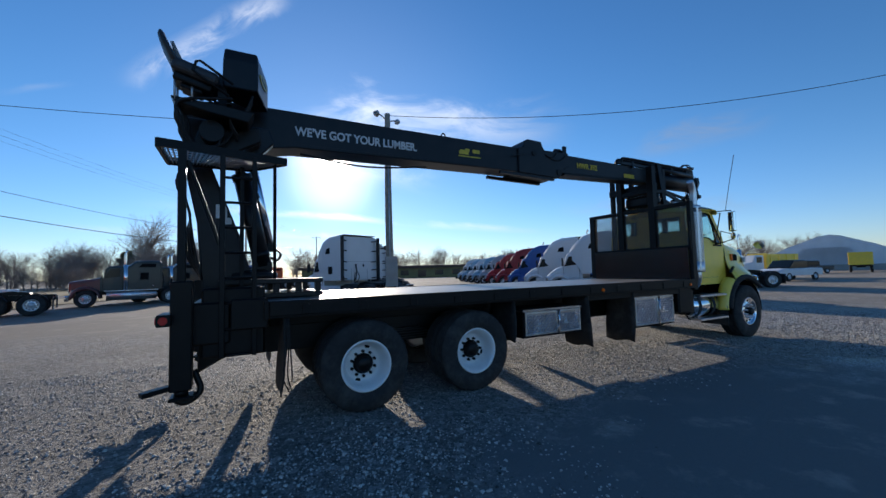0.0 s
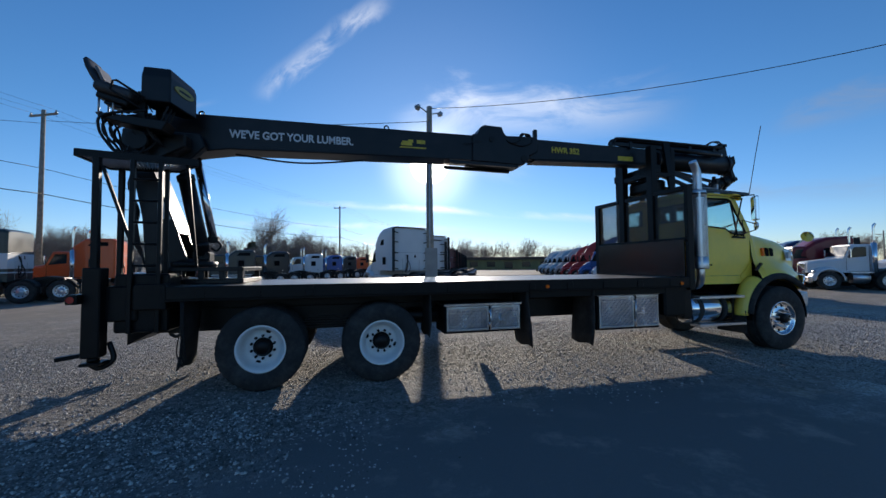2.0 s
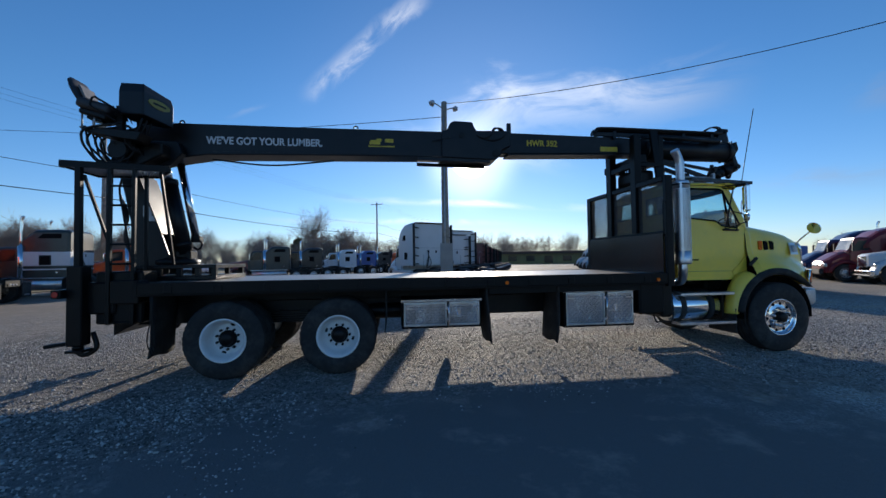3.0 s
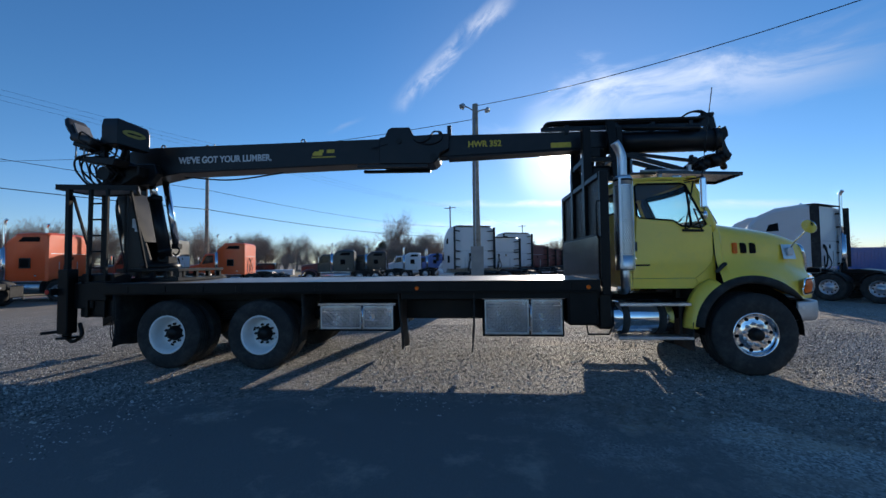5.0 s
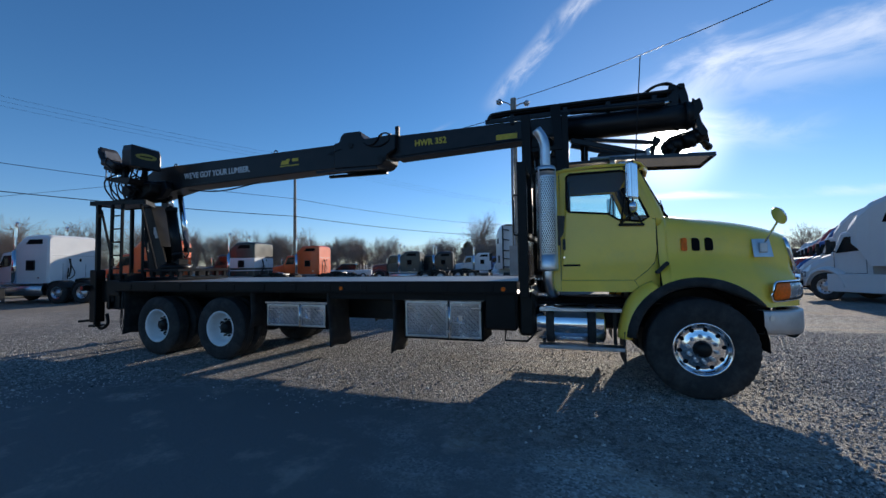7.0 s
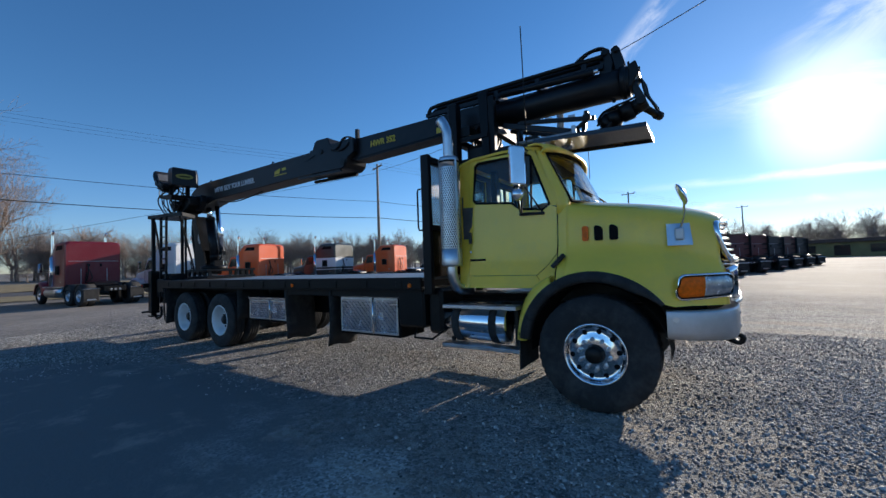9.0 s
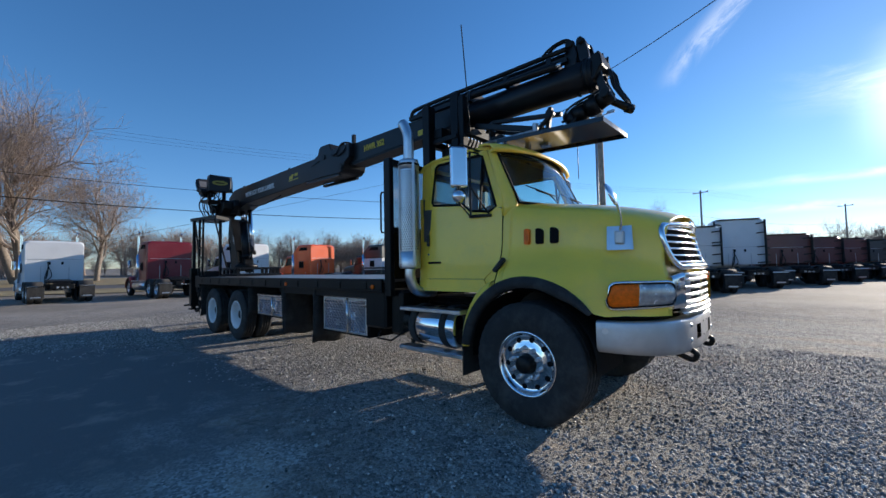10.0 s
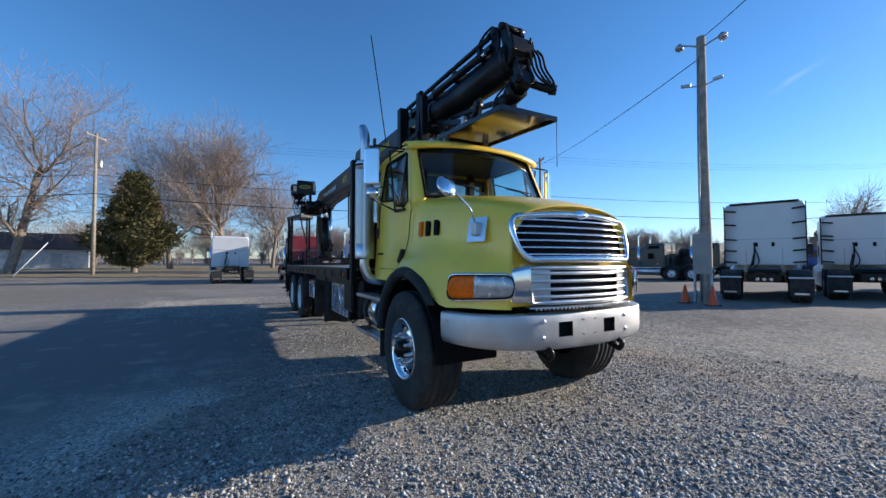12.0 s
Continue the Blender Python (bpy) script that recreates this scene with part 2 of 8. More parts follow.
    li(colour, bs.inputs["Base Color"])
    bs.inputs["Roughness"].default_value = 0.85
    bs.inputs["Specular IOR Level"].default_value = 0.3
    h1, h2 = ranged(stones.outputs["Distance"], 0.0, 0.6, 1.0, 0.0), ranged(pebbles.outputs["Distance"], 0.0, 0.6, 1.0, 0.0)
    add, add2 = n("ShaderNodeMath"), n("ShaderNodeMath")
    add.operation = add2.operation = "ADD"
    li(h1, add.inputs[0])
    mul = n("ShaderNodeMath")
    mul.operation = "MULTIPLY"
    mul.inputs[1].default_value = 0.5
    li(h2, mul.inputs[0])
    li(mul.outputs[0], add.inputs[1])
    li(add.outputs[0], add2.inputs[0])
    rough_mix, rough_lump = n("ShaderNodeMath"), n("ShaderNodeMath")
    rough_mix.operation = rough_lump.operation = "MULTIPLY_ADD"
    li(lumps.outputs["Fac"], rough_mix.inputs[0])
    rough_mix.inputs[1].default_value = 2.4
    li(fine.outputs["Fac"], rough_mix.inputs[2])
    li(ranged(clumps.outputs["Distance"], 0.0, 0.6, 1.0, 0.0), rough_lump.inputs[0])
    rough_lump.inputs[1].default_value = 1.2
    li(rough_mix.outputs[0], rough_lump.inputs[2])
    li(rough_lump.outputs[0], add2.inputs[1])
    bp = n("ShaderNodeBump")
    bp.inputs["Strength"].default_value, bp.inputs["Distance"].default_value = 1.0, 0.016
    li(add2.outputs[0], bp.inputs["Height"])
    li(ranged(stony.outputs[0], 0.0, 1.0, 0.22, 1.0), bp.inputs["Strength"])
    li(bp.outputs[0], bs.inputs["Normal"])
    return m


M = {}
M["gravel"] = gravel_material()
M["yellow"] = material("yellow_paint", (0.98, 0.66, 0.07), 0.36, vary=0.05, scale=2.5, coat=0.45, dirt=(0.64, 0.50, 0.13), dirt_amount=0.45, bump=0.03)
M["black"] = material("black_paint", (0.0045, 0.0045, 0.005), 0.42, spec=0.2, vary=0.35, scale=4, bump=0.12, dirt=(0.02, 0.018, 0.016), dirt_amount=0.25, dirt_scale=3)
M["crane"] = material("dark_grey_crane_paint", (0.006, 0.0068, 0.0085), 0.36, spec=0.3, vary=0.3, scale=3, bump=0.08, dirt=(0.026, 0.025, 0.024), dirt_amount=0.3)
M["grease"] = material("greasy_black_steel", (0.005, 0.0049, 0.0047), 0.4, spec=0.25, vary=0.4, scale=8, bump=0.3, bump_scale=40, dirt=(0.035, 0.026, 0.02), dirt_amount=0.4)
M["rubber"] = material("tyre_rubber", (0.026, 0.0255, 0.025), 0.8, spec=0.35, vary=0.25, scale=10, bump=0.25, bump_scale=120, dirt=(0.10, 0.095, 0.088), dirt_amount=0.5, dirt_scale=2.5)
M["hose"] = material("black_hose", (0.010, 0.010, 0.0105), 0.5, spec=0.3, vary=0.2)
M["chrome"] = material("polished_chrome", (0.82, 0.83, 0.85), 0.1, 1.0, vary=0.05, rough_vary=0.05)
M["alu"] = material("brushed_aluminium", (0.62, 0.63, 0.65), 0.32, 1.0, vary=0.12, scale=5, bump=0.06)
M["bumper"] = material("dull_cast_aluminium", (0.55, 0.55, 0.56), 0.48, 0.85, vary=0.12, scale=4, bump=0.1, dirt=(0.22, 0.2, 0.18), dirt_amount=0.4)
M["rim"] = material("white_wheel_paint", (0.80, 0.80, 0.79), 0.4, vary=0.05, scale=6, dirt=(0.42, 0.38, 0.33), dirt_amount=0.4, dirt_scale=3)
M["deck"] = material("worn_deck_steel", (0.20, 0.19, 0.18), 0.42, 0.35, vary=0.3, scale=2.2, bump=0.3, bump_scale=30, dirt=(0.09, 0.085, 0.08), dirt_amount=0.7, dirt_scale=0.9)
M["plate"] = material("diamond_plate", (0.50, 0.51, 0.54), 0.24, 1.0, vary=0.2, scale=5, bump=0.1, dirt=(0.2, 0.19, 0.18), dirt_amount=0.45, dirt_scale=4)
M["amber"] = material("amber_lens", (0.90, 0.15, 0.006), 0.35, spec=0.2, vary=0.2, scale=30)
M["red_lens"] = material("red_lens", (0.45, 0.012, 0.012), 0.2, vary=0.1, coat=0.5)
M["lens"] = material("clear_lens", (0.42, 0.44, 0.46), 0.25, 0.6, vary=0.45, scale=14, coat=0.3)
# near-black that stands for shade inside openings; seals and trim share it
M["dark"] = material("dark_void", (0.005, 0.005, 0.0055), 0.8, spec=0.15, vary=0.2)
M["decal_white"] = material("white_lettering", (0.62, 0.62, 0.62), 0.55, vary=0.12, scale=25)
M["decal_yellow"] = material("yellow_lettering", (0.62, 0.44, 0.03), 0.5, vary=0.15, scale=25)
M["vinyl"] = material("black_vinyl", (0.02, 0.02, 0.022), 0.5, vary=0.3, scale=12, bump=0.15)
M["interior"] = material("grey_cab_trim", (0.085, 0.083, 0.08), 0.75, vary=0.25)
M["gloss_black"] = material("glossy_black_steel", (0.008, 0.008, 0.009), 0.14, vary=0.3, scale=3, rough_vary=0.08, bump=0.05, dirt=(0.05, 0.04, 0.03), dirt_amount=0.4)
M["galv"] = material("galvanised_steel", (0.42, 0.43, 0.45), 0.42, 0.8, vary=0.2, scale=10)
M["glass"] = glass_material("tinted_glass", (0.86, 0.94, 0.925))
M["wood_pole"] = material("weathered_pole_wood", (0.30, 0.255, 0.205), 0.85, vary=0.3, scale=5, bump=0.5, bump_scale=25)
M["mirror"] = material("mirror_glass", (0.9, 0.9, 0.9), 0.02, 1.0, vary=0.0, rough_vary=0.0)


# ---- mesh helpers ----
def ring_axis(way):
    w = Vector(way).normalized()
    a = w.orthogonal().normalized() if abs(w.z) > 0.9 else w.cross(Vector((0, 0, 1))).normalized()
    return a, w.cross(a)


def box(bm, x0, x1, y0, y1, z0, z1, bevel=0.0, seg=1):
    vs = [bm.verts.new((x, y, z)) for x in (x0, x1) for y in (y0, y1) for z in (z0, z1)]
    fs = [bm.faces.new([vs[i] for i in f]) for f in ((0, 1, 3, 2), (4, 6, 7, 5), (0, 4, 5, 1), (2, 3, 7, 6), (0, 2, 6, 4), (1, 5, 7, 3))]
    if bevel:
        bmesh.ops.bevel(bm, geom=list({e for f in fs for e in f.edges}), offset=bevel, segments=seg, affect="EDGES", profile=0.5)
    return bm


def beam(bm, p, q, w, h, up=(0, 0, 1), bevel=0.0):
    """A square bar from p to q, w wide and h high."""
    p, q = Vector(p), Vector(q)
    d = (q - p).normalized()
    s = d.cross(Vector(up))
    s = s.normalized() if s.length > 1e-4 else d.orthogonal().normalized()
    u = s.cross(d)
    rings = [[bm.verts.new(c + s * a * w / 2 + u * b * h / 2) for a, b in ((-1, -1), (1, -1), (1, 1), (-1, 1))] for c in (p, q)]
    fs = [bm.faces.new((rings[0][i], rings[0][(i + 1) % 4], rings[1][(i + 1) % 4], rings[1][i])) for i in range(4)]
    fs += [bm.faces.new(rings[0][::-1]), bm.faces.new(rings[1])]
    if bevel:
        bmesh.ops.bevel(bm, geom=list({e for f in fs for e in f.edges}), offset=bevel, segments=1, affect="EDGES")
    return bm


def rod(bm, p, q, r, r2=None, seg=10, caps=True):
    p, q = Vector(p), Vector(q)
    a, b = ring_axis(q - p)
    r2 = r if r2 is None else r2
    rings = [[bm.verts.new(c + (a * math.cos(t) + b * math.sin(t)) * k) for t in [2 * math.pi * i / seg for i in range(seg)]] for c, k in ((p, r), (q, r2))]
    for i in range(seg):
        bm.faces.new((rings[0][i], rings[0][(i + 1) % seg], rings[1][(i + 1) % seg], rings[1][i])).smooth = True
    if caps:
        bm.faces.new(rings[0][::-1]), bm.faces.new(rings[1])
    return bm


def pipe(bm, pts, r, seg=8, closed=False):
    """A round bar bent through the points."""
    pts = [Vector(p) for p in pts]
    n = len(pts)
    rings, a = [], None
    for i, p in enumerate(pts):
        prev, nxt = pts[(i - 1) % n if closed else max(i - 1, 0)], pts[(i + 1) % n if closed else min(i + 1, n - 1)]
        d = (nxt - prev).normalized()
        a = ring_axis(d)[0] if a is None else (a - d * a.dot(d)).normalized()
        b = d.cross(a)
        rings.append([bm.verts.new(p + (a * math.cos(t) + b * math.sin(t)) * r) for t in [2 * math.pi * k / seg for k in range(seg)]])
    for i in range(n if closed else n - 1):
        u, v = rings[i], rings[(i + 1) % n]
        for k in range(seg):
            bm.faces.new((u[k], u[(k + 1) % seg], v[(k + 1) % seg], v[k])).smooth = True
    if not closed:
        bm.faces.new(rings[0][::-1]), bm.faces.new(rings[-1])
    return bm


def curve_points(pts, steps=6):
    """Points on a smooth line through pts."""
    pts = [Vector(p) for p in pts]
    pts = [2 * pts[0] - pts[1]] + pts + [2 * pts[-1] - pts[-2]]
    out = []
    for a, b, c, d in zip(pts, pts[1:], pts[2:], pts[3:]):
        for i in range(steps):
            t = i / steps
            out.append(0.5 * (2 * b + (c - a) * t + (2 * a - 5 * b + 4 * c - d) * t * t + (3 * b - 3 * c + d - a) * t**3))
    return out + [pts[-2]]


def prism(bm, profile, y0, y1, bevel=0.0):
    """A flat outline of (x, z) points given a thickness along y."""
    a = [bm.verts.new((x, y0, z)) for x, z in profile]
    b = [bm.verts.new((x, y1, z)) for x, z in profile]
    fs = [bm.faces.new(a), bm.faces.new(b[::-1])]
    n = len(profile)
    fs += [bm.faces.new((a[i], b[i], b[(i + 1) % n], a[(i + 1) % n])) for i in range(n)]
    bmesh.ops.recalc_face_normals(bm, faces=fs)
    if bevel:
        bmesh.ops.bevel(bm, geom=list({e for f in fs for e in f.edges}), offset=bevel, segments=1, affect="EDGES")
    return bm


def spin(bm, profile, centre, axis="y", seg=32, smooth=True):
    """A turned shape: (radius, along) points round an axis through centre."""
    c = Vector(centre)
    rings = []
    for i in range(seg):
        t = 2 * math.pi * i / seg
        ring = []
        for r, s in profile:
            u, v = r * math.cos(t), r * math.sin(t)
            ring.append(bm.verts.new(c + Vector({"y": (u, s, v), "z": (u, v, s), "x": (s, u, v)}[axis])))
        rings.append(ring)
    for i in range(seg):
        a, b = rings[i], rings[(i + 1) % seg]
        for k in range(len(profile) - 1):
            try:
                bm.faces.new((a[k], a[k + 1], b[k + 1], b[k])).smooth = smooth
            except ValueError:
                pass
    return bm


def grid_skin(bm, rows, smooth=True, close=False):
    """A skin through rows of points."""
    vs = [[bm.verts.new(p) for p in row] for row in rows]
    for a, b in zip(vs, vs[1:]):
        m = len(a)
        for k in range(m if close else m - 1):
            bm.faces.new((a[k], a[(k + 1) % m], b[(k + 1) % m], b[k])).smooth = smooth
    return vs


def shell(bm, rows, thick):
    """A skin through rows of points, given a thickness and closed round its rim."""
    a = grid_skin(bm, rows)
    bm.normal_update()
    b = [[bm.verts.new(v.co - v.normal * thick) for v in row] for row in a]
    for p, q in zip(b, b[1:]):
        for k in range(len(p) - 1):
            bm.faces.new((q[k], q[k + 1], p[k + 1], p[k])).smooth = True
    for u, v in ((a[0], b[0]), (a[-1], b[-1]), ([r[0] for r in a], [r[0] for r in b]), ([r[-1] for r in a], [r[-1] for r in b])):
        for k in range(len(u) - 1):
            bm.faces.new((u[k], u[k + 1], v[k + 1], v[k]))


def turned_box(bm, pts, thick_dir, thick):
    """A plate with the outline pts, thick along thick_dir."""
    d = Vector(thick_dir) * thick
    a = [bm.verts.new(Vector(p)) for p in pts]
    b = [bm.verts.new(Vector(p) + d) for p in pts]
    n = len(pts)
    bm.faces.new(a), bm.faces.new(b[::-1])
    for i in range(n):
        bm.faces.new((a[i], b[i], b[(i + 1) % n], a[(i + 1) % n]))
    return bm


def finish(name, bm, mat, smooth_angle=None):
    bmesh.ops.recalc_face_normals(bm, faces=bm.faces[:])
    me = bpy.data.meshes.new(name)
    bm.to_mesh(me)
    bm.free()
    for k in mat if isinstance(mat, (list, tuple)) else [mat]:
        me.materials.append(M[k] if isinstance(k, str) else k)
    return me


def part(name, bm, mat, parent, label="", mesh=None, at=None):
    """One mesh object under a thing or a part; points are given in the thing's own space."""
    ob = new(name, mesh or finish(name, bm, mat))
    ob.parent = parent
    if at is not None:
        ob.matrix_basis = at
    return tagged(ob, label) if label else ob


def thing(name, label, category, at=None, group="", kind=""):
    """An Empty that carries the parts of a thing."""
    ob = new(name)
    ob.empty_display_size = 0.2
    if at is not None:
        ob.matrix_basis = at
    return tagged(ob, label, category, group, kind)


def solo(name, bm, mat, label, category, group="", kind="", at=None):
    """A thing of one mesh."""
    ob = new(name, finish(name, bm, mat))
    if at is not None:
        ob.matrix_basis = at
    return tagged(ob, label, category, group, kind)


B = bmesh.new


# ---- ground ----
def rise(x, y):
    """The lot is level round the truck and climbs gently towards the road behind it."""
    return 0.012 * max(0.0, -22 - x) - 0.055


def build_ground():
    bm = B()
    xs = [-600, -300, -150, -100, -70, -50, -40, -34, -28, -22, -10, 0, 5, 10, 20, 40, 80, 150, 400, 1500]
    ys = [-600, -200, -60, -30, -15, -5, 0, 3, 6, 10, 20, 40, 80, 150, 400, 1500]
    grid_skin(bm, [[(x, y, rise(x, y)) for y in ys] for x in xs], smooth=True)
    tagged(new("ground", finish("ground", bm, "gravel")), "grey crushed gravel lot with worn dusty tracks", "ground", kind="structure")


build_ground()

# ---- the boom truck ----
CY = 5.86
truck = thing("boom_truck", "yellow flatbed boom truck with a dark knuckle crane, parked on gravel", "truck", pose(0, CY, 0))


def tyre_mesh(r, w, rim_r):
    """A tyre about the y axis, its outer side at y = 0 and its inner side at y = w, with tread blocks."""
    bm = B()
    prof = [(rim_r - 0.012, 0.035), (rim_r + 0.02, 0.012), (rim_r + 0.09, -0.004), (r - 0.13, -0.006), (r - 0.05, 0.012), (r - 0.012, 0.03), (r, 0.05)]
    tread = []
    grooves = 3 if w < 0.35 else 4
    step = (w - 0.1) / (grooves * 2 + 1)
    for k in range(grooves * 2 + 1):
        a, b = 0.05 + k * step, 0.05 + (k + 1) * step
        if k % 2:
            tread += [(r - 0.014, a + 0.004), (r - 0.014, b - 0.004)]
        else:
            tread += [(r, a + 0.001), (r, b - 0.001)]
    prof += tread[1:] + [(r - 0.012, w - 0.03), (r - 0.05, w - 0.012), (r - 0.13, w + 0.006), (rim_r + 0.02, w - 0.012), (rim_r - 0.012, w - 0.035)]
    spin(bm, prof, (0, 0, 0), seg=132)
    # sipes across the shoulders and ribs
    for v in bm.verts:
        rr = math.hypot(v.co.x, v.co.z)
        k = round((math.atan2(v.co.z, v.co.x) % (2 * math.pi)) / (2 * math.pi) * 132)
        if rr > r - 0.055 and (v.co.y < 0.075 or v.co.y > w - 0.075):
            cut = 0.009 if k % 3 == 0 else 0.0
        elif rr > r - 0.004:
            cut = 0.006 if (k + int(v.co.y * 60)) % 4 == 0 else 0.0
        else:
            continue
        v.co.x *= (rr - cut) / rr
        v.co.z *= (rr - cut) / rr
    return finish("tyre", bm, "rubber")


def rear_rim_mesh(rim_r):
    """Deep white disc wheel of the outer dual, hub set inwards."""
    bm = B()
    prof = [(rim_r + 0.012, 0.03), (rim_r + 0.012, 0.012), (rim_r - 0.004, 0.01), (rim_r - 0.02, 0.03), (rim_r - 0.045, 0.09), (rim_r - 0.05, 0.165), (rim_r - 0.072, 0.195), (0.2, 0.205), (0.165, 0.19), (0.145, 0.185), (0.0001, 0.185)]
    spin(bm, prof, (0, 0, 0), seg=48)
    return finish("rim", bm, "rim")


def hub_mesh(outer, r, mat, reach):
    bm = B()
    spin(bm, [(r * 1.25, 0.19), (r * 1.25, 0.165), (r, 0.155), (r * 0.95, reach + 0.02), (r * 0.8, reach), (0.0001, reach)], (0, 0, 0), seg=24)
    return finish("hub", bm, mat)


def ring_of(name, n, at_r, half, me):
    """The same small mesh n times on a circle about the y axis."""
    out = []
    for i in range(n):
        t = 2 * math.pi * (i + half) / n
        out.append((name, me, Matrix.Translation((at_r * math.cos(t), 0, at_r * math.sin(t)))))
    return out


def plug_mesh(name, r, y0, y1, mat, r2=None, seg=12):
    bm = B()
    rod(bm, (0, y0, 0), (0, y1, 0), r, r2, seg=seg)
    return finish(name, bm, mat)


REAR_TYRE, REAR_RIM = tyre_mesh(0.527, 0.27, 0.285), rear_rim_mesh(0.285)
REAR_HUB = hub_mesh(0.143, 0.095, "grease", 0.085)
# hand holes are near-black plugs that paint the shade of a hole
REAR_BITS = ring_of("hand_hole", 2, 0.205, 0.5, plug_mesh("hand_hole", 0.032, 0.22, 0.196, "dark")) + ring_of("wheel_nut", 10, 0.143, 0, plug_mesh("wheel_nut", 0.018, 0.19, 0.145, "grease", seg=6))


def front_rim_mesh():
    bm = B()
    rr = 0.285
    prof = [(rr + 0.012, 0.035), (rr + 0.014, 0.012), (rr - 0.003, 0.008), (rr - 0.016, 0.03), (rr - 0.026, 0.05), (rr - 0.045, 0.062), (0.2, 0.058), (0.165, 0.045), (0.14, 0.04), (0.0001, 0.04)]
    spin(bm, prof, (0, 0, 0), seg=48)
    return finish("rim", bm, "chrome")


FRONT_TYRE, FRONT_RIM = tyre_mesh(0.562, 0.40, 0.285), front_rim_mesh()
FRONT_HUB = None


def front_hub_mesh():
    bm = B()
    spin(bm, [(0.095, 0.04), (0.085, 0.01), (0.078, -0.035), (0.06, -0.05), (0.0001, -0.052)], (0, 0, 0), seg=24)
    return finish("hub", bm, "grease")


FRONT_HUB = front_hub_mesh()
FRONT_BITS = ring_of("hand_hole", 10, 0.218, 0.5, plug_mesh("hand_hole", 0.024, 0.08, 0.055, "dark")) + ring_of("wheel_nut", 10, 0.143, 0, plug_mesh("wheel_nut", 0.023, 0.045, -0.022, "alu", 0.014, 8))


def add_wheel(parent, x, y, z, side, tyre, rim, hub=None, extra=(), turn=0.0):
    """side -1: the outer side faces -y."""
    m = Matrix.Translation((x, y, z)) @ Matrix.Rotation(0 if side < 0 else math.pi, 4, "Z") @ Matrix.Rotation(turn, 4, "Y")
    t = part("wheel", None, None, parent, "", tyre, m)
    part("rim", None, None, t, "", rim)
    if hub:
        part("hub", None, None, t, "", hub)
    for nm, me, at in extra:
        part(nm, None, None, t, "", me, at)
    return t


for ax, tn in ((1.28, 0.3), (2.78, 1.9)):
    for s in (-1, 1):
        add_wheel(truck, ax, s * 1.215, 0.47, s, REAR_TYRE, REAR_RIM, REAR_HUB, REAR_BITS, tn)
        add_wheel(truck, ax, s * 0.90, 0.47, s, REAR_TYRE, REAR_RIM)
for s in (-1, 1):
    add_wheel(truck, 9.82, s * 1.225, 0.505, s, FRONT_TYRE, FRONT_RIM, FRONT_HUB, FRONT_BITS, 0.2)


def chassis():
    for s in (-1, 1):
        bm = B()
        box(bm, -0.35, 10.75, s * 0.43 - 0.045, s * 0.43 + 0.045, 0.62, 0.93, 0.008)
        part("frame_rail", bm, "grease", truck)
        bm = B()
        box(bm, 0.3, 7.8, s * 0.46 - 0.06, s * 0.46 + 0.06, 0.935, 1.113, 0.005)
        part("sub_frame", bm, "black", truck)
    for x in (1.28, 2.78):
        bm = B()
        rod(bm, (x, -1.0, 0.47), (x, 1.0, 0.47), 0.075, seg=12)
        spin(bm, [(0.0001, -0.2), (0.13, -0.19), (0.2, -0.1), (0.22, 0), (0.2, 0.1), (0.13, 0.19), (0.0001, 0.2)], (x, 0, 0.47), "x", 16)
        part("drive_axle", bm, "grease", truck)
    bm = B()
    rod(bm, (9.82, -0.95, 0.5), (9.82, 0.95, 0.5), 0.06, seg=10)
    part("steer_axle", bm, "grease", truck)
    for s in (-1, 1):
        bm = B()
        for k in range(5):
            h = 0.5 - 0.07 * k
            box(bm, 2.03 - h, 2.03 + h, s * 0.52 - 0.04, s * 0.52 + 0.04, 0.60 + 0.035 * k, 0.63 + 0.035 * k)
        part("leaf_spring", bm, "grease", truck)
        bm = B()
        for k in range(4):
            h = 0.62 - 0.1 * k
            box(bm, 9.82 - h, 9.82 + h, s * 0.43 - 0.04, s * 0.43 + 0.04, 0.66 - 0.03 * k, 0.685 - 0.03 * k)
        part("leaf_spring", bm, "grease", truck)
    bm = B()
    rod(bm, (2.9, 0, 0.6), (7.6, 0, 0.72), 0.055, seg=12)
    part("drive_shaft", bm, "grease", truck)
    bm = B()
    box(bm, 7.6, 9.2, -0.35, 0.35, 0.55, 1.0, 0.08, 2)
    part("gearbox", bm, "grease", truck)
    bm = B()
    box(bm, 9.2, 10.7, -0.36, 0.36, 0.62, 1.5, 0.08, 2)
    part("engine", bm, "grease", truck)
    for x in (0.2, 3.5, 5.3, 6.9):
        bm = B()
        box(bm, x, x + 0.1, -0.385, 0.385, 0.66, 0.9)
        part("cross_member", bm, "grease", truck)
    # air tanks and brake gear between the rails and the toolboxes
    for x, y in ((5.0, 0.62), (3.5, -0.62)):
        bm = B()
        spin(bm, [(0.0001, -0.36), (0.1, -0.33), (0.12, -0.28), (0.12, 0.28), (0.1, 0.33), (0.0001, 0.36)], (x, y, 0.74), "x", 16)
        part("air_tank", bm, "grease", truck)
    for x in (1.28, 2.78):
        for s in (-1, 1):
            bm = B()
            rod(bm, (x + 0.2, s * 0.5, 0.62), (x + 0.42, s * 0.5, 0.66), 0.09, seg=14)
            part("brake_chamber", bm, "grease", truck)


chassis()


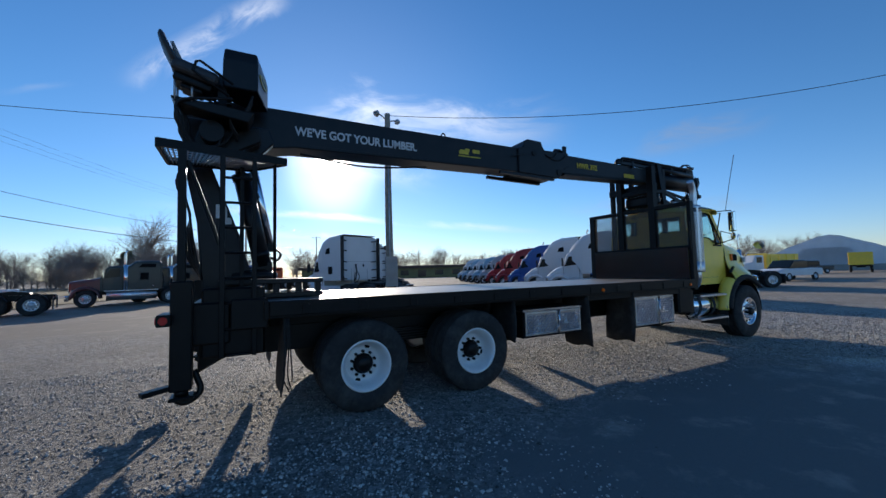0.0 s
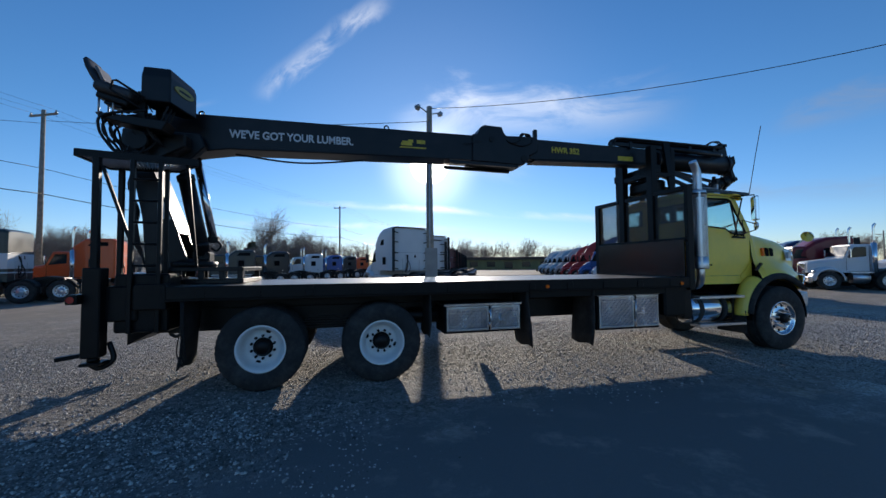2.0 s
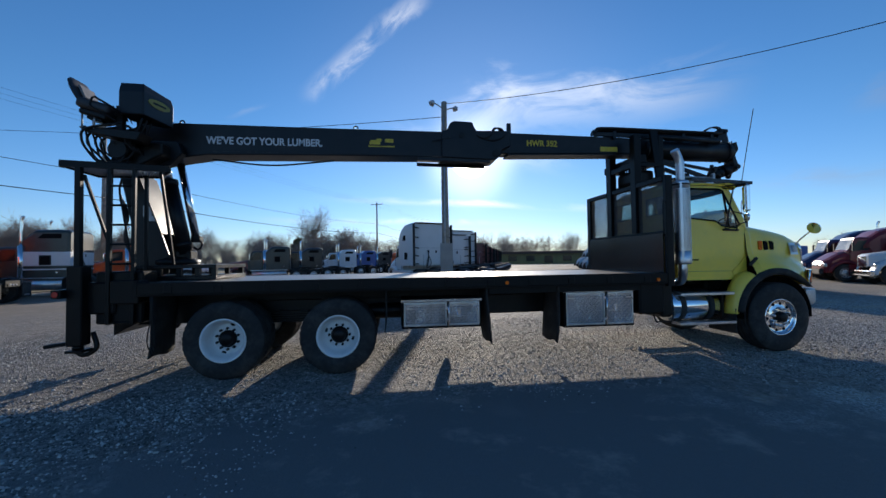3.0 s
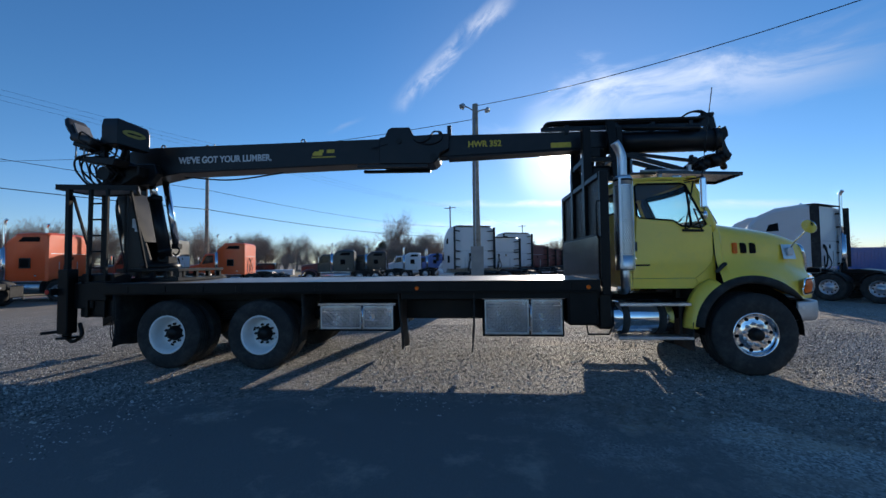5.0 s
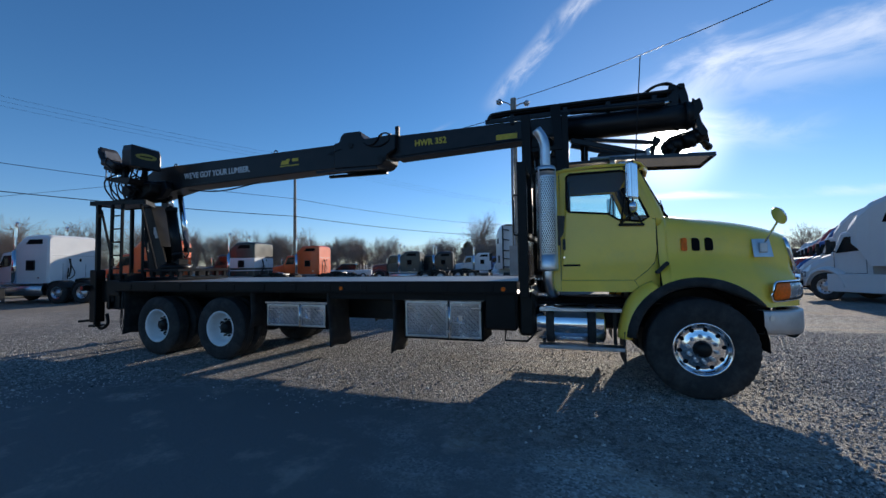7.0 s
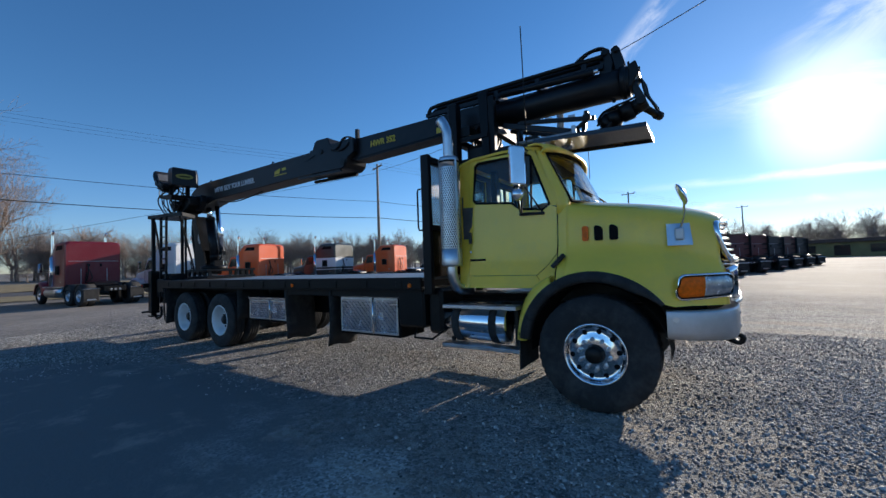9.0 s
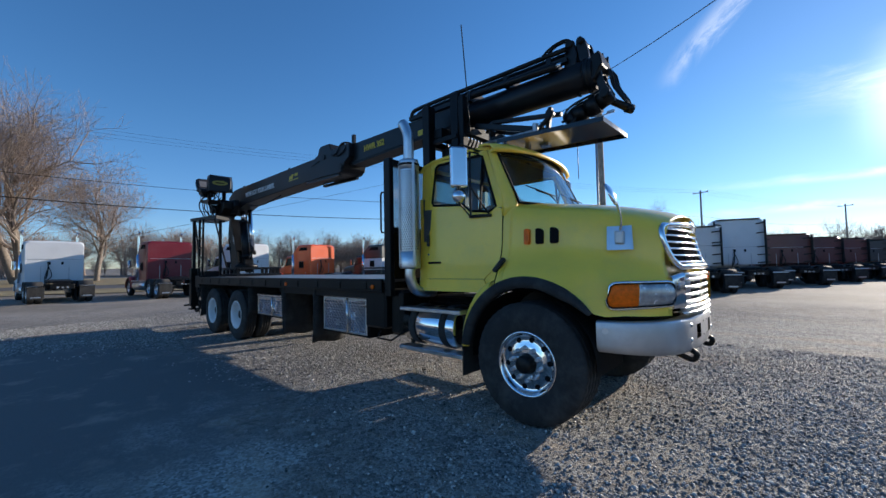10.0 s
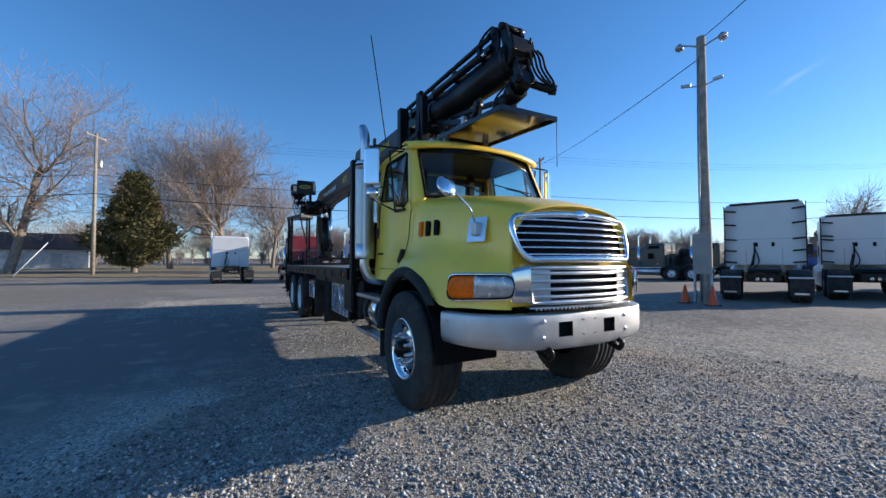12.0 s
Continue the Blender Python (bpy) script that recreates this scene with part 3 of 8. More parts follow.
def flatbed():
    # deck planks of steel, side rails, stake pockets and cross beams
    bm = B()
    box(bm, 0.25, 7.79, -1.2, 1.2, 1.222, 1.261)
    part("deck_floor", bm, "deck", truck, "scuffed steel deck floor")
    for s in (-1, 1):
        bm = B()
        box(bm, 0.25, 7.79, s * 1.225 - 0.025, s * 1.225 + 0.025, 1.11, 1.268, 0.008)
        box(bm, 0.25, 7.79, s * 1.21 - 0.035, s * 1.21 + 0.035, 1.09, 1.112, 0.004)
        part("deck_rail", bm, "black", truck)
    bm = B()
    box(bm, 0.2, 0.25, -1.24, 1.24, 1.08, 1.27, 0.006)
    part("deck_end", bm, "black", truck)
    for i in range(17):
        x = 0.45 + i * 0.45
        bm = B()
        box(bm, x, x + 0.06, -1.19, 1.19, 1.115, 1.22)
        part("cross_beam", bm, "black", truck)
    for x in (7.62, 5.2):
        bm = B()
        rod(bm, (x, -1.248, 1.165), (x, -1.268, 1.165), 0.028, seg=14)
        part("side_marker", bm, "amber", truck, "round amber side marker")
    # stake pockets: flat steel loops on the outer rail
    bm = B()
    box(bm, -0.05, 0.05, -1.262, -1.25, -0.055, 0.045, 0.004)
    pocket = finish("stake_pocket", bm, "black")
    for k in range(12):
        part("stake_pocket", None, None, truck, "", pocket, Matrix.Translation((0.62 + 0.62 * k, 0, 1.18)))
    # inner skirt behind the side rail, by the headboard
    bm = B()
    box(bm, 4.95, 7.79, -1.17, -1.14, 1.0, 1.11, 0.004)
    part("skirt", bm, "black", truck)
    bm = B()
    box(bm, 7.35, 7.78, -1.18, -0.6, 0.62, 1.13, 0.03)
    part("battery_box", bm, "black", truck)
    bm = B()
    box(bm, 7.78, 8.0, -1.1, -0.55, 0.55, 1.12, 0.04)
    part("step_box", bm, "grease", truck)


flatbed()


def flap(x, y0, y1, z0, z1, lean=0.06):
    bm = B()
    rows = []
    for k in range(6):
        t = k / 5
        z = z0 + (z1 - z0) * t
        rows.append([(x - lean * (1 - t) ** 2 + 0.012 * math.sin(3 * u + 5 * t), y0 + (y1 - y0) * u, z + (0.02 * math.sin(7 * u) if k == 0 else 0)) for u in [j / 6 for j in range(7)]])
    shell(bm, rows, 0.014)
    part("mud_flap", bm, "rubber", truck)


for s in (-1, 1):
    a, b = sorted((s * 1.2, s * 0.58))
    flap(0.42, a, b, 0.27, 1.13, 0.05)
    flap(3.46, a, b, 0.50, 1.13, 0.03)
flap(4.93, -1.2, -0.62, 0.27, 1.14, -0.05)
flap(4.7, 0.62, 1.2, 0.4, 1.14, -0.05)
flap(6.04, -1.2, -0.62, 0.24, 1.14, 0.05)


def toolbox(x0, x1, z0, z1, split):
    """A diamond-plate box with a large and a small door."""
    y0, y1 = -1.10, -0.56
    bm = B()
    box(bm, x0, x1, y0 + 0.02, y1, z0, z1, 0.008)
    body = part("toolbox", bm, "dark", truck, "diamond-plate aluminium underbody toolbox")
    xs = x0 + (x1 - x0) * split
    for a, b in ((x0 + 0.03, xs - 0.012), (xs + 0.012, x1 - 0.03)):
        bm = B()
        box(bm, a, b, y0, y0 + 0.018, z0 + 0.035, z1 - 0.05, 0.004)
        step = 0.04
        nx, nz = int((b - a - 0.03) / step), int((z1 - z0 - 0.11) / step)
        for i in range(nx):
            for k in range(nz):
                cx, cz = a + 0.02 + (i + 0.5) * step, z0 + 0.045 + (k + 0.5) * step
                d = 0.0185 if (i + k) % 2 else -0.0185
                u = Vector((d, 0, 0.0185))
                c = Vector((cx, y0, cz))
                top = [bm.verts.new(c - u * 0.55 + Vector((0, -0.011, 0))), bm.verts.new(c + u * 0.55 + Vector((0, -0.011, 0)))]
                w = Vector((-u.z, 0, u.x)).normalized() * 0.0075
                e = [bm.verts.new(c - u), bm.verts.new(c + w), bm.verts.new(c + u), bm.verts.new(c - w)]
                bm.faces.new((e[0], e[1], top[1], top[0])), bm.faces.new((e[1], e[2], top[1])), bm.faces.new((e[2], e[3], top[0], top[1])), bm.faces.new((e[3], e[0], top[0]))
        part("door", bm, "plate", body)
        bm = B()
        for c0, c1, d0, d1 in ((a, b, z0 + 0.035, z0 + 0.06), (a, b, z1 - 0.075, z1 - 0.05), (a, a + 0.022, z0 + 0.06, z1 - 0.075), (b - 0.022, b, z0 + 0.06, z1 - 0.075)):
            box(bm, c0, c1, y0 - 0.011, y0 + 0.002, d0, d1, 0.002)
        part("door_trim", bm, "alu", body)
    mid = (z0 + z1) / 2
    for zc in (z0 + 0.12, z1 - 0.14):
        bm = B()
        box(bm, xs - 0.03, xs + 0.03, y0 - 0.012, y0 + 0.004, zc - 0.025, zc + 0.025, 0.003)
        rod(bm, (xs, y0 - 0.01, zc - 0.03), (xs, y0 - 0.01, zc + 0.03), 0.009, seg=8)
        part("hinge", bm, "chrome", body)
    # bent strap hinges, the door bar and its long latch handle
    for hx0 in (x0 + 0.03, x1 - 0.03):
        for zc in (z0 + 0.11, z1 - 0.13):
            d = 1 if hx0 < xs else -1
            bm = B()
            beam(bm, (hx0 + d * 0.02, y0 - 0.016, zc), (hx0 + d * 0.13, y0 - 0.016, zc - 0.008), 0.008, 0.016)
            part("strap_hinge", bm, "chrome", body)
    bm = B()
    rod(bm, (xs + 0.015, y0 - 0.022, z0 + 0.03), (xs + 0.015, y0 - 0.022, z1 - 0.05), 0.011, seg=8)
    part("lock_bar", bm, "chrome", body)
    bm = B()
    hx = xs + 0.16
    beam(bm, (hx - 0.13, y0 - 0.03, (z0 + z1) / 2 - 0.035), (hx + 0.08, y0 - 0.03, (z0 + z1) / 2 - 0.045), 0.012, 0.018)
    part("latch_handle", bm, "chrome", body)
    bm = B()
    box(bm, hx - 0.035, hx + 0.035, y0 - 0.012, y0, mid - 0.055, mid + 0.055, 0.004)
    pipe(bm, [(hx - 0.02, y0 - 0.012, mid + 0.03), (hx - 0.02, y0 - 0.03, mid + 0.02), (hx - 0.02, y0 - 0.032, mid - 0.05), (hx + 0.07, y0 - 0.03, mid - 0.05)], 0.007, 6)
    part("latch", bm, "chrome", body)
    bm = B()
    box(bm, x0 - 0.01, x1 + 0.01, y0 - 0.012, y1, z1 - 0.045, z1 - 0.005, 0.004)
    part("drip_rail", bm, "plate", body)


toolbox(3.665, 4.845, 0.515, 0.945, 0.57)
toolbox(6.145, 7.315, 0.445, 1.03, 0.58)


def headboard():
    x = 7.865
    for y0, y1 in ((-1.22, -1.145), (1.115, 1.25)):
        bm = B()
        box(bm, 7.82, 7.94, y0, y1, 1.05 if y0 < 0 else 1.27, 2.81, 0.008)
        part("headboard_post", bm, "black", truck)
    for y0, y1 in ((-1.145, -0.485), (-0.345, 0.26), (0.45, 1.115)):
        bm = B()
        box(bm, 7.81, 7.91, y0, y1, 2.73, 2.805, 0.006)
        part("top_rail", bm, "black", truck)
    bm = B()
    box(bm, 7.80, 7.825, -1.145, 1.115, 1.262, 1.89, 0.004)
    part("bulkhead_plate", bm, M["bulk"], truck, "glossy black steel plate with red-brown reflections painted on")
    bm = B()
    box(bm, 7.828, 7.89, -1.145, 1.115, 1.87, 1.93, 0.004)
    part("mid_rail", bm, "black", truck)
    # the two tall uprights that carry the boom rest
    for y, top in ((-0.415, 3.7), (0.355, 3.66)):
        bm = B()
        box(bm, 7.805, 7.935, y - 0.07, y + 0.07, 1.93, top, 0.006)
        part("upright", bm, "black", truck)
    bm = B()
    box(bm, 7.82, 7.92, -0.345, 0.285, 3.13, 3.22, 0.006)
    part("upper_rail", bm, "black", truck)
    # expanded metal between the uprights: crossing strands
    for y0, y1 in ((-1.145, -0.485), (-0.345, 0.285), (0.425, 1.115)):
        bm = B()
        z0, z1, cell = 1.93, 2.73, 0.045
        for sgn in (-1, 1):
            k = -int((z1 - z0) / cell) - 1
            while y0 + k * cell < y1 + (z1 - z0):
                ya = y0 + k * cell
                if sgn > 0:
                    a, b = Vector((x, ya, z0)), Vector((x, ya + (z1 - z0), z1))
                else:
                    a, b = Vector((x, ya + (z1 - z0), z0)), Vector((x, ya, z1))
                d = b - a
                lo, hi = 0.0, 1.0
                for bound, side in ((y0, 1), (y1, -1)):
                    if abs(d.y) > 1e-6:
                        t = (bound - a.y) / d.y
                        if d.y * side > 0:
                            lo = max(lo, t)
                        else:
                            hi = min(hi, t)
                if hi - lo > 0.02:
                    beam(bm, a + d * lo, a + d * hi, 0.008, 0.008, up=(1, 0, 0))
                k += 1
        part("expanded_mesh", bm, "mesh_steel", truck, "bare expanded metal guard")


M["mesh_steel"] = material("worn_mesh_steel", (0.16, 0.15, 0.14), 0.45, 0.6, vary=0.2, scale=6)
# red-brown blotches put the glossy plate's reflections into its colour
M["bulk"] = material("glossy_black_red_reflections", (0.006, 0.006, 0.0065), 0.2, vary=0.4, scale=3, bump=0.12, bump_scale=20, dirt=(0.045, 0.012, 0.011), dirt_amount=0.6, dirt_scale=2.0)
headboard()


def boom_rest():
    """The rack behind the cab on which the folded boom lies."""
    for x, y in ((8.02, 0.68), (8.42, -0.32), (8.42, 0.46)):
        bm = B()
        box(bm, x - 0.045, x + 0.045, y - 0.045, y + 0.045, 1.31, 3.72 if y < 0 else 3.6, 0.006)
        part("rest_post", bm, "black", truck)
    # leaning cheek that guides the boom into the rest
    bm = B()
    turned_box(bm, [(8.30, -0.36, 2.86), (8.40, -0.36, 2.86), (8.36, -0.30, 3.82), (8.22, -0.30, 3.82)], (0, -1, 0), 0.05)
    part("rest_cheek", bm, "black", truck)
    bm = B()
    box(bm, 7.94, 8.10, -0.40, 0.72, 3.22, 3.36, 0.006)
    part("rest_beam", bm, "black", truck)
    bm = B()
    box(bm, 8.37, 8.47, -0.275, 0.415, 3.22, 3.36, 0.006)
    part("rest_beam", bm, "black", truck)
    for y in (-0.38, 0.40):
        for z in (2.86, 3.18):
            bm = B()
            box(bm, 7.94, 8.375, y - 0.03, y + 0.03, z - 0.03, z + 0.03)
            part("rest_brace", bm, "black", truck)
    bm = B()
    box(bm, 7.96, 8.34, -0.28, 0.32, 2.86, 3.12, 0.06, 2)
    part("valve_block", bm, "grease", truck)
    for k in range(7):
        bm = B()
        y = -0.22 + 0.08 * k
        pipe(bm, curve_points([(8.2, y, 3.10), (8.25, y + 0.05, 3.3), (8.15, y - 0.02 * k, 3.4), (8.05, y, 3.2), (8.0, y + 0.1, 2.8)]), 0.016, 6)
        part("hose", bm, "hose", truck)


boom_rest()


# ---- cab ----
# stations of the hood: x, then half width and height at the lower edge, fender shoulder, waist and top corner, and the crown
HOOD = (
    (9.455, (1.165, 1.19), (1.045, 1.42), (0.99, 1.6), (0.935, 1.98), 2.145),
    (9.54, (1.18, 1.245), (1.055, 1.44), (1.0, 1.6), (0.94, 1.965), 2.128),
    (9.575, (1.18, 1.26), (1.055, 1.45), (0.985, 1.6), (0.925, 1.945), 2.12),
    (9.85, (1.19, 1.3), (1.045, 1.45), (0.962, 1.57), (0.90, 1.89), 2.075),
    (10.15, (1.185, 1.225), (1.025, 1.41), (0.905, 1.54), (0.85, 1.84), 2.035),
    (10.43, (1.13, 0.99), (1.0, 1.33), (0.845, 1.49), (0.79, 1.8), 1.985),
    (10.65, (1.0, 0.975), (0.92, 1.28), (0.79, 1.44), (0.735, 1.755), 1.935),
    (10.83, (0.855, 0.97), (0.81, 1.25), (0.735, 1.39), (0.69, 1.69), 1.88),
    (10.94, (0.735, 0.97), (0.715, 1.24), (0.69, 1.38), (0.65, 1.65), 1.83),
)


def hood_section(edge, shoulder, waist, corner, crown):
    """Half outline of the hood, from the lower edge up to the centre line."""
    mid = lambda a, b, dw, dz: ((a[0] + b[0]) / 2 + dw, (a[1] + b[1]) / 2 + dz)
    w, z = corner
    return (edge, mid(edge, shoulder, 0.008, 0.0), shoulder, waist, mid(waist, corner, 0.01, 0.006), corner, (w * 0.872, z + (crown - z) * 0.52), (w * 0.52, crown - 0.022), (0.0, crown))


HOOD_X = [row[0] for row in HOOD]
HOOD_SEC = [hood_section(*row[1:]) for row in HOOD]
ARCH = (9.82, 0.54)


def cab():
    # shell: back wall, sides with the door opening filled by a door, roof with a visor over the windscreen
    def side_point(x, z, s):
        lean = 0.0 if z < 2.0 else 0.16 * (z - 2.0) ** 1.2
        return (x, s * (0.968 - lean), z)

    # pillars and panels of each side
    for s in (-1, 1):
        def panel(name, outline, mat="yellow", thick=0.03, parent=None, label=""):
            bm = B()
            turned_box(bm, [side_point(x, z, s) for x, z in outline], (0, -s, 0), thick)
            return part(name, bm, mat, parent or truck, label)

        panel("rear_corner", [(8.2, 1.12), (8.327, 1.12), (8.327, 2.70), (8.2, 2.66)])
        panel("cab_sill", [(8.33, 1.12), (9.265, 1.12), (9.19, 1.262), (8.33, 1.262)])
        door_edge = [(8.335, 1.268), (9.195, 1.268), (9.335, 1.385), (9.42, 1.485), (9.445, 1.61), (9.445, 2.0), (9.375, 2.03), (9.29, 1.985), (9.03, 2.02), (8.92, 2.10), (8.45, 2.15), (8.42, 2.19), (8.42, 2.625), (8.46, 2.665), (9.09, 2.66), (9.143, 2.635), (9.375, 2.03), (9.445, 2.015), (9.445, 2.15), (9.19, 2.70), (8.335, 2.715)]
        door = panel("door", door_edge)
        bm = B()
        win = [(8.422, 2.19), (8.45, 2.152), (8.92, 2.103), (9.03, 2.023), (9.29, 1.988), (9.373, 2.032), (9.143, 2.633), (9.09, 2.658), (8.46, 2.663), (8.422, 2.625)]
        turned_box(bm, [Vector(side_point(x, z, s)) + Vector((0, -s * 0.012, 0)) for x, z in win], (0, -s, 0), 0.006)
        glass = part("window", bm, "glass", door)
        glass.visible_shadow = False
        bm = B()
        pipe(bm, [Vector(side_point(x, z, s)) + Vector((0, -s * 0.004, 0)) for x, z in win], 0.015, 6, closed=True)
        part("window_seal", bm, "dark", door)
        bm = B()
        beam(bm, Vector(side_point(9.165, 2.0, s)), Vector(side_point(9.15, 2.62, s)), 0.022, 0.022)
        part("quarter_bar", bm, "dark", door)
        bm = B()
        box(bm, 8.36, 8.395, s * 0.984 - 0.014, s * 0.984 + 0.014, 1.66, 1.80, 0.006)
        part("door_handle", bm, "vinyl", door)
        bm = B()
        rod(bm, (8.375, s * 0.968, 1.56), (8.375, s * 0.976, 1.56), 0.012, seg=10)
        part("lock", bm, "chrome", door)
        bm = B()
        box(bm, 8.36, 8.57, s * 0.973 - 0.005, s * 0.973 + 0.005, 1.445, 1.47, 0.002)
        part("name_plate", bm, "dark", door)
        # cowl panel between door and hood, A pillar
        panel("cowl", [(9.27, 1.12), (9.47, 1.12), (9.47, 1.61), (9.452, 1.61), (9.427, 1.48), (9.34, 1.38), (9.20, 1.262)])
        for nm, mat, inset in (("pillar", "yellow", 0.0), ("pillar_trim", "interior", 0.035)):
            bm = B()
            rows = []
            for v in (-0.2, -0.04, 0.1, 0.3, 0.5, 0.7, 0.9, 1.03):
                z = 2.05 + 0.65 * v
                ax, aw = 9.45 - 0.25 * max(v, 0), 0.962 - 0.095 * max(v, 0)
                gx, gw = 9.56 - 0.28 * max(v, 0), 0.835 - 0.03 * max(v, 0)
                row = []
                for k in range(7):
                    q = k / 6
                    bulge = 0.028 * math.sin(math.pi * q)
                    row.append((ax + (gx - ax) * q + bulge * 0.75 - inset, s * (aw + (gw - aw) * q + bulge - inset), z + 0.05 * q * (1 - v)))
                rows.append(row)
            shell(bm, rows, 0.006)
            part(nm, bm, mat, truck)
    # back wall with two windows
    bm = B()
    t = 0.03
    wy = [(-0.78, -0.22), (0.22, 0.78)]
    z0, z1 = 2.26, 2.56
    for y0, y1, a, b in ((-0.935, 0.935, 1.12, z0), (-0.87, 0.87, z1, 2.66), (-0.885, -0.78, z0, z1), (-0.22, 0.22, z0, z1), (0.78, 0.885, z0, z1)):
        box(bm, 8.2, 8.2 + t, y0, y1, a, b)
    part("back_wall", bm, "yellow", truck)
    for y0, y1 in wy:
        bm = B()
        box(bm, 8.21, 8.216, y0, y1, z0, z1)
        g = part("rear_window", bm, "glass", truck)
        g.visible_shadow = False
        bm = B()
        pipe(bm, [(8.2, y0, z0), (8.2, y1, z0), (8.2, y1, z1), (8.2, y0, z1)], 0.016, 6, closed=True)
        part("window_seal", bm, "rubber", g)
    # roof
    bm = B()
    rows = []
    for x, h, w in ((8.2, 2.68, 0.905), (8.24, 2.745, 0.89), (8.4, 2.785, 0.885), (8.8, 2.805, 0.88), (9.1, 2.795, 0.875), (9.24, 2.765, 0.875)):
        rows.append([(x, u * w, h - 0.07 * abs(u) ** 4 - 0.012 * u * u) for u in [k / 8 for k in range(-8, 9)]])
    shell(bm, rows, 0.03)
    part("roof", bm, "yellow", truck)
    # sun visor
    bm = B()
    rows = []
    for a, (dx, dz) in enumerate(((0.0, 0.0), (0.12, 0.004), (0.22, -0.018), (0.285, -0.055), (0.28, -0.08))):
        rows.append([(9.20 + dx - 0.14 * u * u * (0.4 + 0.25 * a), u * 0.94, 2.775 + dz - 0.05 * u**4) for u in [k / 8 for k in range(-8, 9)]])
    shell(bm, rows, 0.02)
    part("sun_visor", bm, "yellow", truck)
    for y in (-0.55, 0.55):
        bm = B()
        box(bm, 9.10, 9.24, y - 0.06, y + 0.06, 2.775, 2.84, 0.015, 2)
        part("roof_marker", bm, "lens", truck)
    # windscreen: one curved pane in a black seal
    bm = B()
    rows = []
    us = [j / 10 for j in range(-10, 11)]
    for k in range(9):
        v = -0.08 + 1.08 * k / 8
        x, z = 9.555 - 0.28 * v, 2.11 + 0.595 * v
        rows.append([(x + (0.155 + 0.015 * v) * (1 - u * u), u * (0.835 - 0.03 * v), z) for u in us])
    shell(bm, rows, 0.006)
    g = part("windscreen", bm, "glass", truck)
    g.visible_shadow = False
    bm = B()
    pipe(bm, rows[0] + [r[-1] for r in rows[1:]] + rows[-1][::-1][1:] + [r[0] for r in rows[-2:0:-1]], 0.017, 6, closed=True)
    part("windscreen_seal", bm, "dark", g)
    bm = B()
    shell(bm, [[(x - 0.012, y * 0.995, z) for x, y, z in r] for r in rows[-2:]], 0.003)
    part("shade_band", bm, "dark", g)
    for y in (-0.62, 0.1):
        bm = B()
        pipe(bm, [(9.69 - 0.05 * abs(y + 0.2), y + 0.5, 2.12), (9.66, y + 0.3, 2.20), (9.63 - 0.04 * abs(y), y + 0.1, 2.23)], 0.009, 6)
        pipe(bm, [(9.68, y + 0.42, 2.19), (9.60 - 0.06 * abs(y), y - 0.05, 2.27)], 0.007, 5)
        part("wiper", bm, "dark", truck)
    # trim that lines the cab
    for y0, y1, a, b in ((-0.91, 0.91, 1.17, z0), (-0.855, 0.855, z1, 2.63), (-0.865, -0.78, z0, z1), (-0.22, 0.22, z0, z1), (0.78, 0.865, z0, z1)):
        bm = B()
        box(bm, 8.232, 8.246, y0, y1, a, b)
        part("back_trim", bm, "interior", truck)
    for s in (-1, 1):
        bm = B()
        turned_box(bm, [(8.25, s * 0.933, 1.17), (9.42, s * 0.933, 1.17), (9.42, s * 0.925, 1.96), (9.03, s * 0.925, 1.99), (8.92, s * 0.925, 2.07), (8.25, s * 0.925, 2.12)], (0, -s, 0), 0.015)
        part("door_trim", bm, "interior", truck)
    # floor, dashboard, seats, wheel
    bm = B()
    box(bm, 8.24, 9.4, -0.93, 0.93, 1.13, 1.17)
    part("cab_floor", bm, "interior", truck)
    bm = B()
    prism(bm, [(9.05, 1.55), (9.05, 1.98), (9.15, 2.07), (9.53, 2.09), (9.45, 1.55)], -0.83, 0.83)
    part("dashboard", bm, "interior", truck)
    for y in (-0.5, 0.5):
        bm = B()
        box(bm, 8.42, 8.9, y - 0.25, y + 0.25, 1.5, 1.68, 0.05, 2)
        box(bm, 8.33, 8.47, y - 0.25, y + 0.25, 1.65, 2.12, 0.05, 2)
        part("seat", bm, "interior", truck)
    bm = B()
    pipe(bm, [(8.97 + 0.07 * math.cos(a), 0.5 + 0.23 * math.sin(a), 2.0 + 0.2 * math.cos(a)) for a in [2 * math.pi * k / 20 for k in range(20)]], 0.014, 6, closed=True)
    rod(bm, (8.97, 0.5, 2.0), (9.1, 0.5, 1.9), 0.03, seg=8)
    part("steering_wheel", bm, "vinyl", truck)
    bm = B()
    rows = [[(x, s, 2.66 + 0.02 * (x > 9)) for s in (-0.84, 0.84)] for x in (8.3, 9.23)]
    grid_skin(bm, rows)
    part("headliner", bm, "interior", truck)


cab()


